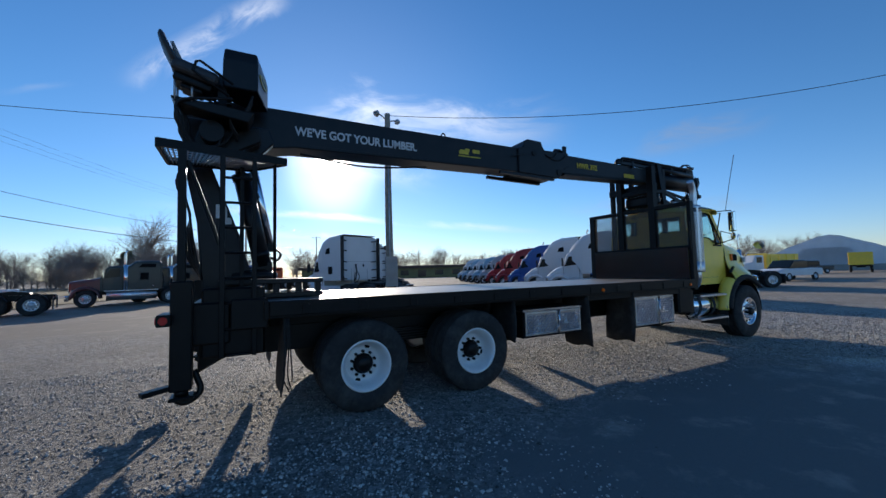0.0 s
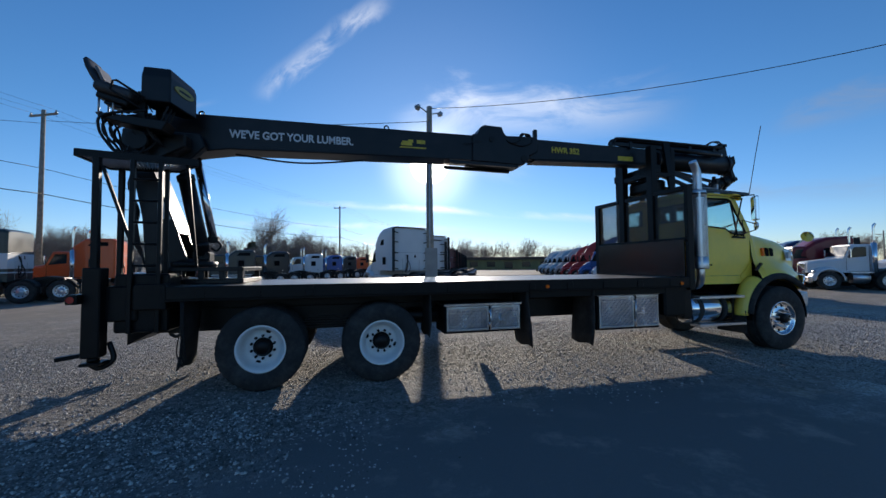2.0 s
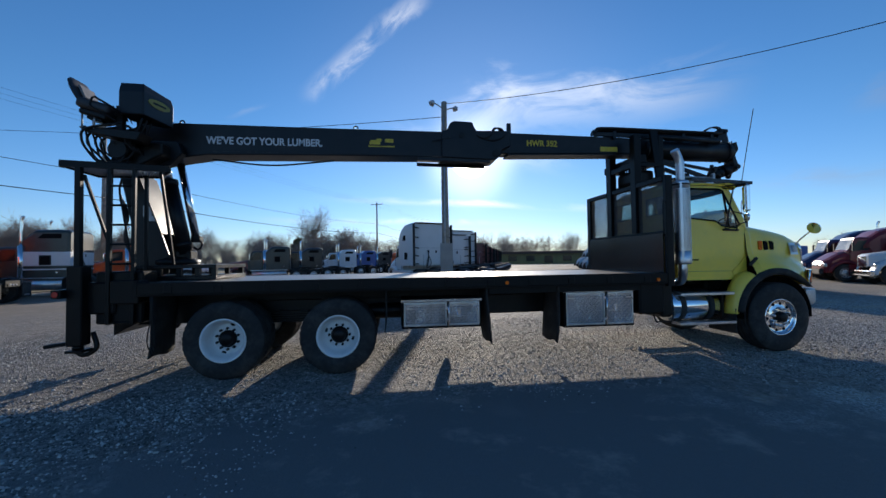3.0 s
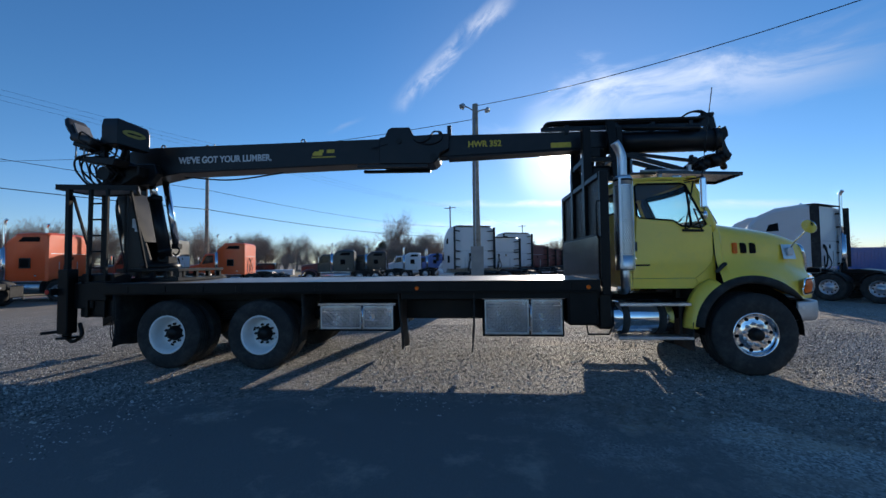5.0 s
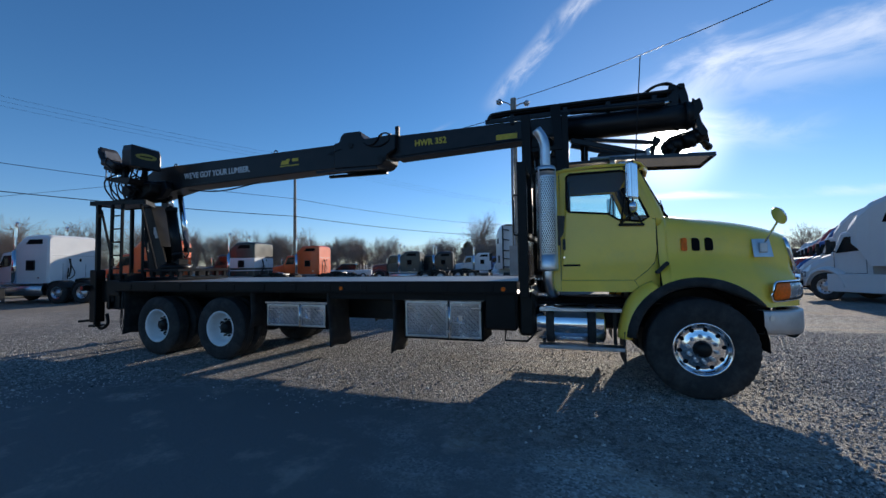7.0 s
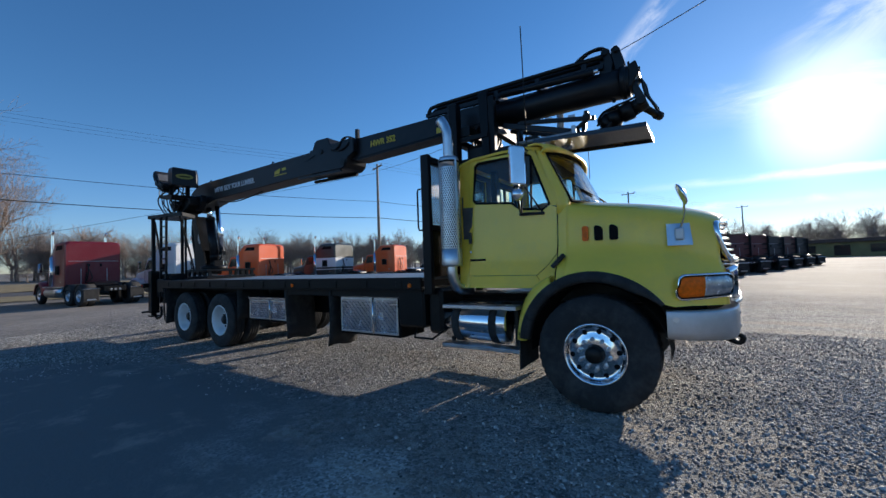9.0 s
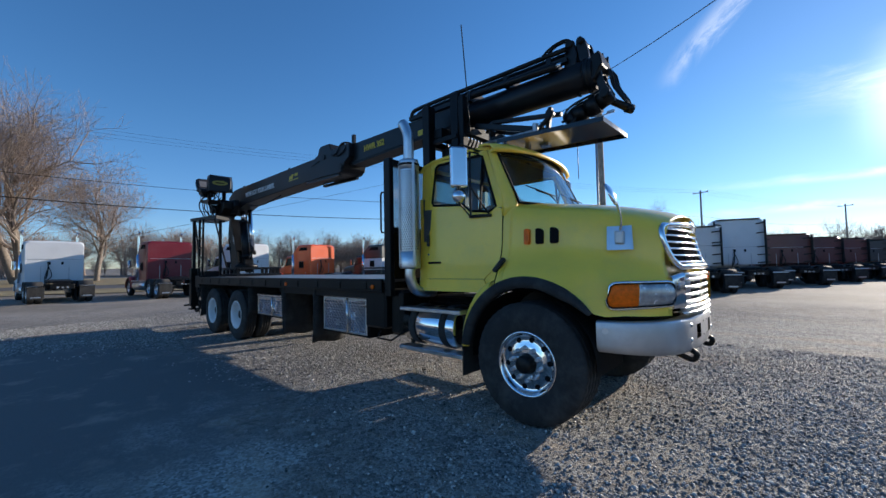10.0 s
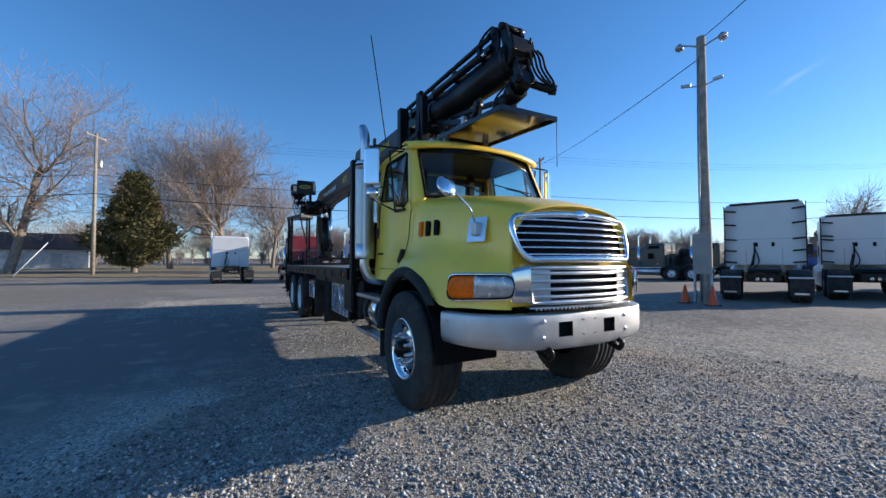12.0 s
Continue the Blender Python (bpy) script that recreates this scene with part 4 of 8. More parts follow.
def hood():
    bm = B()
    rows = []
    for x, sec in zip(HOOD_X, HOOD_SEC):
        # the sides end a little behind the middle of the nose
        back = max(0.0, (x - 10.43) / 0.51)
        sec = [(x - back * (0.02 if z < 1.3 else 0.07) * (w / 0.7) ** 2, w, z) for w, z in sec]
        pts = [(q, -w, z) for q, w, z in sec]
        pts += [(q, w, z) for q, w, z in sec[-2::-1]]
        smooth_row = [tuple(p) for p in curve_points(pts, 3)]
        rows.append(smooth_row)
    dense = []
    for col in zip(*rows):
        dense.append(curve_points(col, 3))
    dense = list(zip(*dense))
    vs = grid_skin(bm, dense)
    # the front edge turns in round the grille opening
    lip = [bm.verts.new((10.84, v.co.y * 0.97, 1.36 + (v.co.z - 1.36) * 0.97)) for v in vs[-1]]
    for k in range(len(lip) - 1):
        bm.faces.new((vs[-1][k], vs[-1][k + 1], lip[k + 1], lip[k]))
    bm.faces.new(lip)
    part("hood", bm, "yellow", truck, "faded yellow sloping fibreglass hood")
    bm = B()
    sec = HOOD_SEC[0]
    seam = [(9.453, -w - 0.001, z + 0.001) for w, z in sec[:-1]] + [(9.453, w + 0.001, z + 0.001) for w, z in sec[-2::-1]]
    pipe(bm, curve_points(seam, 3), 0.0055, 6)
    part("hood_seal", bm, "dark", truck)
    cx, cz = ARCH
    for s in (-1, 1):
        # the fender sweeps on behind the hood, down to the step
        bm = B()
        rows = []
        for k in range(15):
            a = radians(122 + 57 * k / 14)
            ca, sa = math.cos(a), math.sin(a)
            t = k / 14
            out = 0.07 + 0.05 * math.sin(math.pi * min(1.0, t * 1.2)) * (1 - t)
            rows.append([(cx + rr * ca, s * w, cz + rr * sa + (0.0 if k < 14 else 0.02)) for rr, w in ((0.70, 1.15), (0.75, 1.185), (0.77, 1.18), (0.77 + out * 0.6, 1.14), (0.77 + out, 1.075), (0.77 + out + 0.01, 1.0))])
        shell(bm, rows, 0.008)
        part("fender", bm, "yellow", truck)
        bm = B()
        rows = []
        for k in range(29):
            a = radians(37 + 138 * k / 28)
            ca, sa = math.cos(a), math.sin(a)
            e = min(1.0, 0.35 + 4 * k / 28)
            rows.append([(cx + rr * ca, s * w, cz + rr * sa) for rr, w in ((0.77 - 0.12 * e, 1.15), (0.775 - 0.115 * e, 1.215), (0.775 - 0.085 * e, 1.235), (0.745, 1.225), (0.765, 1.195), (0.765, 1.17))])
        shell(bm, rows, 0.012)
        part("arch_flare", bm, "rubber", truck, "black rubber wheel arch flare")
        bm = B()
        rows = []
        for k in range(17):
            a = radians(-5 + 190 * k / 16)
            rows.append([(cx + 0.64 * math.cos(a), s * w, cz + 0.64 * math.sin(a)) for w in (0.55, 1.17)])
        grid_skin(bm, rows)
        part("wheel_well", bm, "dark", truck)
        # rubber mud flap behind the wheel
        bm = B()
        box(bm, 9.035, 9.05, min(s * 0.62, s * 1.17), max(s * 0.62, s * 1.17), 0.26, 0.66, 0.003)
        part("mud_flap", bm, "rubber", truck)
        # side vents with an amber lamp
        for i, x in enumerate((9.735, 9.86, 10.0)):
            bm = B()
            w = 0.966 - 0.17 * (x - 9.735)
            hw = 0.03 if i == 0 else 0.04
            pts = []
            for qx, qz, r, a0 in ((-hw, 1.61, 0.018, 180), (hw, 1.61, 0.018, 270), (hw, 1.765, 0.02 if i == 0 else 0.05, 0), (-hw, 1.765, 0.018, 90)):
                cx0, cz0 = x + qx - math.copysign(r, qx), qz + (r if qz < 1.7 else -r)
                pts += [(cx0 + r * math.cos(radians(a0 + 30 * k)), cz0 + r * math.sin(radians(a0 + 30 * k))) for k in range(4)]
            turned_box(bm, [(px, s * (w + 0.022 - 0.05 * (pz - 1.61)), pz) for px, pz in pts], (0, -s, 0), 0.03)
            part("side_lamp" if i == 0 else "side_vent", bm, "amber" if i == 0 else "dark", truck)
        # hood latch
        bm = B()
        beam(bm, (9.41, s * 1.085, 1.35), (9.54, s * 1.09, 1.48), 0.05, 0.045, bevel=0.01)
        part("hood_latch", bm, "rubber", truck)
        # hood mirror plate, block, arm and mirror
        if s > 0:
            continue
        bm = B()
        turned_box(bm, [(10.46, s * 0.862, 1.525), (10.665, s * 0.812, 1.525), (10.645, s * 0.77, 1.735), (10.455, s * 0.823, 1.735)], (0, -s, 0), -0.006)
        plate = part("mirror_plate", bm, "alu", truck)
        bm = B()
        box(bm, 10.525, 10.60, s * 0.83 - 0.035, s * 0.83 + 0.035, 1.575, 1.69, 0.012, 2)
        part("mirror_block", bm, "bumper", plate)
        bm = B()
        pipe(bm, curve_points([(10.57, s * 0.845, 1.68), (10.60, s * 0.90, 1.775), (10.615, s * 1.01, 1.87), (10.62, s * 1.11, 1.945)], 4), 0.011, 8)
        part("mirror_arm", bm, "chrome", plate)
        bm = B()
        spin(bm, [(0.0001, 0.035), (0.05, 0.03), (0.09, 0.012), (0.1, 0.0), (0.096, -0.006)], (0, 0, 0), "x", 24)
        spin(bm, [(0.096, -0.006), (0.05, -0.012), (0.0001, -0.014)], (0, 0, 0), "x", 24)
        mir = part("hood_mirror", bm, "chrome", truck, "round convex mirror on a bent arm", None, None)
        mir.matrix_basis = pose(10.60, s * 1.14, 1.965, 0, -22, 10)


hood()


def front_end():
    # grille shell, bars and the dark radiator behind
    def front_x(y):
        return 11.02 - 0.095 * (abs(y) / 0.66) ** 2.2

    def arc(z, w, out, n=13, dz=0.0):
        return [(front_x(y) + out, y, z + dz) for y in [w * (2 * k / (n - 1) - 1) for k in range(n)]]

    def lean(z):
        """The upper grille leans back towards its top."""
        return -0.09 * (z - 1.38) / 0.36

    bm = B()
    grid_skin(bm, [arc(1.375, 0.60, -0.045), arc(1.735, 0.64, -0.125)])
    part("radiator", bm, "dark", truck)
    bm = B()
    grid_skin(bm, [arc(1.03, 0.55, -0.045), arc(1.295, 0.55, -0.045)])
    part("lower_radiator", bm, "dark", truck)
    top, bot = arc(1.755, 0.62, -0.085), arc(1.37, 0.57, 0.005)
    top = [(x, y, z - 0.03 * (y / 0.62) ** 2) for x, y, z in top]
    ring = top + [(front_x(0.67) - 0.075, 0.675, 1.68), (front_x(0.67) - 0.05, 0.675, 1.56), (front_x(0.64) - 0.02, 0.64, 1.44)] + bot[::-1] + [(front_x(0.64) - 0.02, -0.64, 1.44), (front_x(0.67) - 0.05, -0.675, 1.56), (front_x(0.67) - 0.075, -0.675, 1.68)]
    bm = B()
    pipe(bm, curve_points(ring + ring[:1], 2)[:-1], 0.027, 8, closed=True)
    shell = part("grille_frame", bm, "chrome", truck)
    for k in range(6):
        z = 1.70 - 0.058 * k
        w = (0.66, 0.67, 0.668, 0.66, 0.645, 0.61)[k]
        o = lean(z)
        bm = B()
        grid_skin(bm, [arc(z, w, o - 0.05, dz=0.004), arc(z, w, o + 0.006, dz=0.0075), arc(z, w, o + 0.012), arc(z, w, o + 0.006, dz=-0.0075), arc(z, w, o - 0.05, dz=-0.004)])
        part("grille_bar", bm, "chrome", shell)
    for y in (-0.3, 0.0, 0.3):
        bm = B()
        beam(bm, (front_x(y) - 0.045, y, 1.38), (front_x(y) - 0.13, y, 1.73), 0.012, 0.012, up=(0, 1, 0))
        part("grille_upright", bm, "dark", shell)
    # oval badge
    bm = B()
    spin(bm, [(0.0001, 0.03), (0.05, 0.028), (0.06, 0.018), (0.062, 0.0)], (0, 0, 0), "x", 20)
    badge = part("badge", bm, "chrome", shell, "plain oval chrome badge", None)
    badge.matrix_basis = pose(10.94, 0, 1.755, 0, -20, 0) @ Matrix.Diagonal((1, 1.5, 0.65, 1))
    # lower grille
    bm = B()
    pipe(bm, arc(1.30, 0.60, 0.0) + arc(1.02, 0.57, 0.012)[::-1], 0.02, 8, closed=True)
    low = part("lower_grille", bm, "alu", truck)
    for z in (1.255, 1.19, 1.125, 1.065):
        bm = B()
        grid_skin(bm, [arc(z, 0.585, -0.04, dz=0.012), arc(z, 0.585, 0.012, dz=0.014), arc(z, 0.585, 0.016, dz=0.0), arc(z, 0.585, 0.01, dz=-0.012), arc(z, 0.585, -0.04, dz=-0.01)])
        part("grille_bar", bm, "alu", low)
    for s in (-1, 1):
        for y0, y1 in ((0.40, 0.585),):
            bm = B()
            grid_skin(bm, [[(front_x(y) + 0.006, s * y, z) for y in (y0, (y0 + y1) / 2, y1)] for z in (1.04, 1.285)])
            part("grille_cheek", bm, "alu", low)
    bm = B()
    grid_skin(bm, [arc(0.985, 0.60, -0.06), arc(0.985, 0.60, 0.03), arc(0.975, 0.60, 0.03)])
    for k in range(30):
        y = -0.55 + k * 0.038
        box(bm, front_x(y) + 0.028, front_x(y) + 0.034, y, y + 0.018, 0.962, 0.984)
    part("lower_trim", bm, "alu", truck)
    for s in (-1, 1):
        # headlamp: rounded lens in a chrome rim, with a chrome plate on to the grille
        track = curve_points([(10.525, s * 1.078, 0), (10.64, s * 1.005, 0), (10.80, s * 0.878, 0), (10.925, s * 0.725, 0), (10.985, s * 0.60, 0)], 16)
        heads = [0.0]
        for p, q in zip(track, track[1:]):
            heads.append(heads[-1] + (q - p).length)

        def on_track(d):
            k = max(i for i in range(len(heads)) if heads[i] <= d + 1e-9)
            k = min(k, len(track) - 2)
            p = track[k].lerp(track[k + 1], (d - heads[k]) / (heads[k + 1] - heads[k]))
            t = (track[k + 1] - track[k]).normalized()
            return p, Vector((-t.y * s, t.x * s, 0))

        lamp_len = heads[-1] - 0.135

        def rim(d, e, out):
            """A point of the lamp face: d along it, e from -1 (bottom) to 1 (top)."""
            u = 2 * d / lamp_len - 1
            h = 0.102 * max(0.0, 1 - abs(u) ** 13) ** 0.36 * (1 - 0.06 * u)
            p, o = on_track(max(0.0, d))
            if o.x < 0:
                o = -o
            return p + o * out + Vector((0.012 * (1 - d / lamp_len) * e, 0, 1.147 + 0.008 * u + h * e))

        ds = [lamp_len * (0.5 - 0.5 * math.cos(math.pi * k / 36)) for k in range(37)]
        bm = B()
        loop = [rim(d, 1, 0.012) for d in ds] + [rim(d, -1, 0.012) for d in ds[-2:0:-1]]
        pipe(bm, loop, 0.0145, 8, closed=True)
        bezel = part("headlamp_bezel", bm, "chrome", truck)
        for nm, mat, d0, d1 in (("indicator", "amber", 0.0, 0.43), ("headlamp", "lens", 0.435, 1.0)):
            bm = B()
            steps = [d0 + (d1 - d0) * (0.5 - 0.5 * math.cos(math.pi * k / 12)) for k in range(13)]
            grid_skin(bm, [[rim(lamp_len * d, e * 0.95, 0.012 + 0.022 * (1 - e ** 4)) for e in (-1, -0.85, -0.5, 0, 0.5, 0.85, 1)] for d in steps])
            part(nm, bm, mat, bezel)
        bm = B()
        pipe(bm, [rim(d, 0.93, 0.024) for d in ds[1:-1]] + [rim(d, -0.93, 0.024) for d in ds[-2:0:-1]], 0.0075, 5, closed=True)
        part("lamp_seal", bm, "dark", bezel)
        bm = B()
        rows = []
        for k in range(7):
            d = lamp_len - 0.012 + (heads[-1] - lamp_len + 0.012) * k / 6
            p, o = on_track(min(d, heads[-1] - 1e-4))
            o = -o if o.x < 0 else o
            rows.append([p + o * q + Vector((0, 0, z)) for q, z in ((-0.04, 1.02), (0.01, 1.03), (0.014, 1.05), (0.014, 1.26 + 0.03 * k / 6), (0.01, 1.285 + 0.03 * k / 6), (-0.04, 1.295 + 0.03 * k / 6))])
        grid_skin(bm, rows)
        part("lamp_plate", bm, "chrome", bezel)
    # bumper
    bm = B()
    half = [(11.02, 0.185, 0), (11.013, 0.335, 0), (10.985, 0.59, 0), (10.925, 0.79, 0), (10.80, 0.96, 0), (10.64, 1.065, 0), (10.435, 1.11, 0)]
    path = curve_points([(x, -y, z) for x, y, z in half[::-1]] + [(11.024, 0, 0)] + half, 6)
    rows = []
    for i, p in enumerate(path):
        t = (path[min(i + 1, len(path) - 1)] - path[max(i - 1, 0)]).normalized()
        o = Vector((t.y, -t.x, 0))
        up = 0.05 * (abs(p.y) / 1.2) ** 2
        rows.append([p + o * a + Vector((0, 0, z + up * b)) for a, z, b in ((-0.12, 0.93, 0), (-0.02, 0.935, 0), (-0.004, 0.928, 0), (0.0, 0.915, 0), (0.003, 0.86, 0), (0.003, 0.74, 0), (-0.006, 0.665, 1), (-0.02, 0.64, 1), (-0.035, 0.632, 1), (-0.12, 0.63, 1))])
    grid_skin(bm, rows)
    holes = []
    for f in bm.faces:
        c = f.calc_center_median()
        if 0.186 < abs(c.y) < 0.334 and 0.74 < c.z < 0.86 and c.x > 10.9:
            holes.append(f)
    bmesh.ops.delete(bm, geom=holes, context="FACES")
    bump = part("bumper", bm, "bumper", truck, "dull aluminium bumper with two tow openings")
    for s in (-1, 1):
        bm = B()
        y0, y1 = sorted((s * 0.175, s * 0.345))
        # near-black block behind the cut-out, painted shade for its depth
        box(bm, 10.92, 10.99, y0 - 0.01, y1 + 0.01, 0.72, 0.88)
        part("tow_recess_shade", bm, "dark", bump)
        for y, z, r in ((0.48, 0.87, 0.024), (0.49, 0.745, 0.024)):
            bm = B()
            spin(bm, [(0.0001, 0.012), (r * 0.55, 0.012), (r * 0.6, 0.003), (r, 0.002), (r * 1.15, -0.01)], (11.0, s * y, z), "x", 14)
            part("bolt", bm, "alu", bump)
        for y, z in ((0.07, 0.865), (0.07, 0.745)):
            bm = B()
            beam(bm, (11.024, s * (y - 0.016), z - 0.005), (11.0235, s * (y + 0.016), z + 0.005), 0.008, 0.007)
            part("plate_slot", bm, "dark", bump)
        bm = B()
        rod(bm, (10.50, s * 1.07, 0.855), (10.508, s * 1.108, 0.855), 0.025, seg=12)
        part("bolt", bm, "alu", bump)
        bm = B()
        pipe(bm, curve_points([(10.75, s * 0.42, 0.66), (10.9, s * 0.42, 0.60), (10.99, s * 0.42, 0.57), (11.02, s * 0.42, 0.62), (10.97, s * 0.42, 0.66)], 5), 0.024, 8)
        part("tow_hook", bm, "grease", truck)


front_end()


def cab_side_gear():
    for s in (-1, 1):
        # fuel tank with straps and steps
        bm = B()
        spin(bm, [(0.0001, -0.43), (0.2, -0.425), (0.24, -0.40), (0.24, 0.40), (0.2, 0.425), (0.0001, 0.43)], (8.42, s * 0.86, 0.70), "x", 32)
        tank = part("fuel_tank", bm, "chrome", truck, "polished round fuel tank under the cab")
        for x in (8.18, 8.68):
            bm = B()
            spin(bm, [(0.243, -0.05), (0.25, -0.045), (0.25, 0.045), (0.243, 0.05)], (x, s * 0.86, 0.70), "x", 32)
            part("tank_strap", bm, "rubber", tank)
        for z, x0, x1 in ((0.91, 8.06, 9.02), (0.445, 8.04, 9.04)):
            bm = B()
            ylo, yhi = sorted((s * 1.18, s * 0.98))
            box(bm, x0, x1, ylo, yhi, z - 0.022, z + 0.022, 0.006)
            part("step", bm, "alu", truck)
        for x in (8.1, 8.95):
            bm = B()
            box(bm, x - 0.02, x + 0.02, s * 1.0 - 0.015, s * 1.0 + 0.015, 0.45, 0.9)
            part("step_bracket", bm, "grease", truck)
        # west-coast mirror, its chrome back turned outward
        mx, my = 9.155, s * 1.31
        turn = Matrix.Translation((mx, my, 0)) @ Matrix.Rotation(radians(33 * s), 4, "Z")
        bm = B()
        box(bm, -0.03, 0.035, -0.09, 0.09, 2.22, 2.64, 0.02, 2)
        mir = part("mirror_head", bm, "chrome", truck, "tall chrome west coast mirror", None, turn)
        bm = B()
        box(bm, -0.036, -0.029, -0.07, 0.07, 2.25, 2.61)
        part("mirror_glass", bm, "mirror", mir)
        bm = B()
        spin(bm, [(0.0001, 0.04), (0.05, 0.03), (0.075, 0.0), (0.07, -0.005), (0.0001, -0.008)], (0, 0, 2.13), "x", 18)
        part("spot_mirror", bm, "chrome", mir)
        bm = B()
        pipe(bm, [(9.12, s * 0.90, 2.69), (mx + 0.02, my - s * 0.02, 2.67), (mx, my, 2.62)], 0.011, 6)
        pipe(bm, [(mx, my, 2.24), (mx, my, 2.06), (9.05, s * 1.0, 1.96)], 0.011, 6)
        pipe(bm, [(9.12, s * 0.92, 2.66), (9.14, s * 1.1, 2.64), (9.06, s * 1.0, 1.97), (9.30, s * 0.985, 1.95)], 0.012, 6)
        pipe(bm, [(mx, my, 2.16), (9.14, s * 1.09, 2.25), (9.30, s * 0.985, 1.95)], 0.01, 6)
        beam(bm, (9.03, s * 0.985, 1.955), (9.32, s * 0.985, 1.945), 0.035, 0.03, bevel=0.006)
        part("mirror_bracket", bm, "hose", truck)
        # antenna
        bm = B()
        if s < 0:
            pipe(bm, [(9.22, s * 1.17, 2.70), (9.25, s * 1.27, 3.3), (9.28, s * 1.37, 3.86)], 0.006, 5)
        else:
            pipe(bm, [(9.30, s * 1.36, 2.70), (9.30, s * 1.36, 3.35)], 0.006, 5)
        part("antenna", bm, "hose", truck)
    # exhaust stack on the near side: shielded muffler and curved pipe
    ex, ey = 8.175, -1.10
    bm = B()
    spin(bm, [(0.075, 1.39), (0.124, 1.395), (0.128, 1.41), (0.128, 1.60), (0.118, 1.605), (0.1, 1.61), (0.1, 2.60), (0.122, 2.605), (0.124, 2.71), (0.115, 2.735), (0.07, 2.745)], (ex, ey, 0), "z", 32)
    stack = part("exhaust_muffler", bm, "alu", truck, "vertical muffler in a perforated heat shield")
    bm = B()
    spin(bm, [(0.106, 1.605), (0.106, 2.603)], (ex, ey, 0), "z", 24)
    part("muffler_core", bm, "dark", stack)
    # perforated shield: slanting strands
    bm = B()
    nseg, nz = 30, 34
    for sgn in (-1, 1):
        for i in range(nseg):
            pts = []
            for k in range(nz + 1):
                t = 2 * math.pi * (i + sgn * k * 0.5) / nseg
                pts.append((ex + 0.128 * math.cos(t), ey + 0.128 * math.sin(t), 1.60 + 1.01 * k / nz))
            for p, q in zip(pts, pts[1:]):
                c = Vector((p[0] + q[0] - 2 * ex, p[1] + q[1] - 2 * ey, 0)).normalized()
                d = Vector(q) - Vector(p)
                w = d.cross(c).normalized() * 0.0045
                vs = [bm.verts.new(Vector(p) - w), bm.verts.new(Vector(p) + w), bm.verts.new(Vector(q) + w), bm.verts.new(Vector(q) - w)]
                bm.faces.new(vs)
    part("heat_shield", bm, "alu", stack)
    for a in (-2.2, -0.35):
        bm = B()
        beam(bm, (ex + 0.131 * math.cos(a), ey + 0.131 * math.sin(a), 1.42), (ex + 0.131 * math.cos(a), ey + 0.131 * math.sin(a), 2.7), 0.03, 0.006, up=(math.cos(a), math.sin(a), 0))
        part("shield_edge", bm, "alu", stack)
    bm = B()
    spin(bm, [(0.13, 2.66), (0.134, 2.663), (0.134, 2.685), (0.13, 2.688)], (ex, ey, 0), "z", 28)
    part("clamp_band", bm, "grease", stack)
    bm = B()
    pipe(bm, curve_points([(ex, ey, 2.72), (ex, ey, 2.92), (ex - 0.005, ey, 3.04), (ex - 0.04, ey, 3.14), (ex - 0.10, ey - 0.01, 3.235)], 5), 0.064, 16)
    part("stack_pipe", bm, "alu", stack)
    bm = B()
    pipe(bm, curve_points([(ex, ey, 1.42), (ex, ey, 1.28), (ex + 0.02, ey + 0.05, 1.15), (ex + 0.04, ey + 0.15, 1.10), (ex + 0.06, ey + 0.35, 1.09)], 5), 0.066, 14)
    part("elbow", bm, "alu", stack)
    bm = B()
    pipe(bm, [(7.83, -1.19, 1.86), (7.775, -1.215, 1.86), (7.765, -1.22, 1.9), (7.765, -1.22, 2.34), (7.775, -1.215, 2.38), (7.83, -1.19, 2.38)], 0.012, 6)
    part("grab_handle", bm, "grease", truck)
    bm = B()
    pipe(bm, [(8.02, -1.05, 0.62), (7.9, -1.18, 0.5), (7.62, -1.18, 0.5), (7.62, -1.1, 0.65)], 0.014, 6)
    part("step_hoop", bm, "grease", truck)


cab_side_gear()


# ---- the crane ----
crane = thing("boom_crane", "dark grey knuckle boom crane folded forward over the truck bed", "crane", pose(0, CY, 0))


def letters(text, size, at, mat, parent, name, label=""):
    """Flat raised lettering facing -y."""
    cu = bpy.data.curves.new(name, "FONT")
    cu.body, cu.size, cu.extrude, cu.offset = text, size, 0.003, 0.0045
    ob = bpy.data.objects.new(name, cu)
    scene.collection.objects.link(ob)
    me = bpy.data.meshes.new_from_object(ob.evaluated_get(bpy.context.evaluated_depsgraph_get()))
    bpy.data.objects.remove(ob)
    me.materials.clear()
    me.materials.append(M[mat])
    xs = [v.co.x for v in me.vertices]
    return part(name, None, None, parent, label, me, at), max(xs) - min(xs)


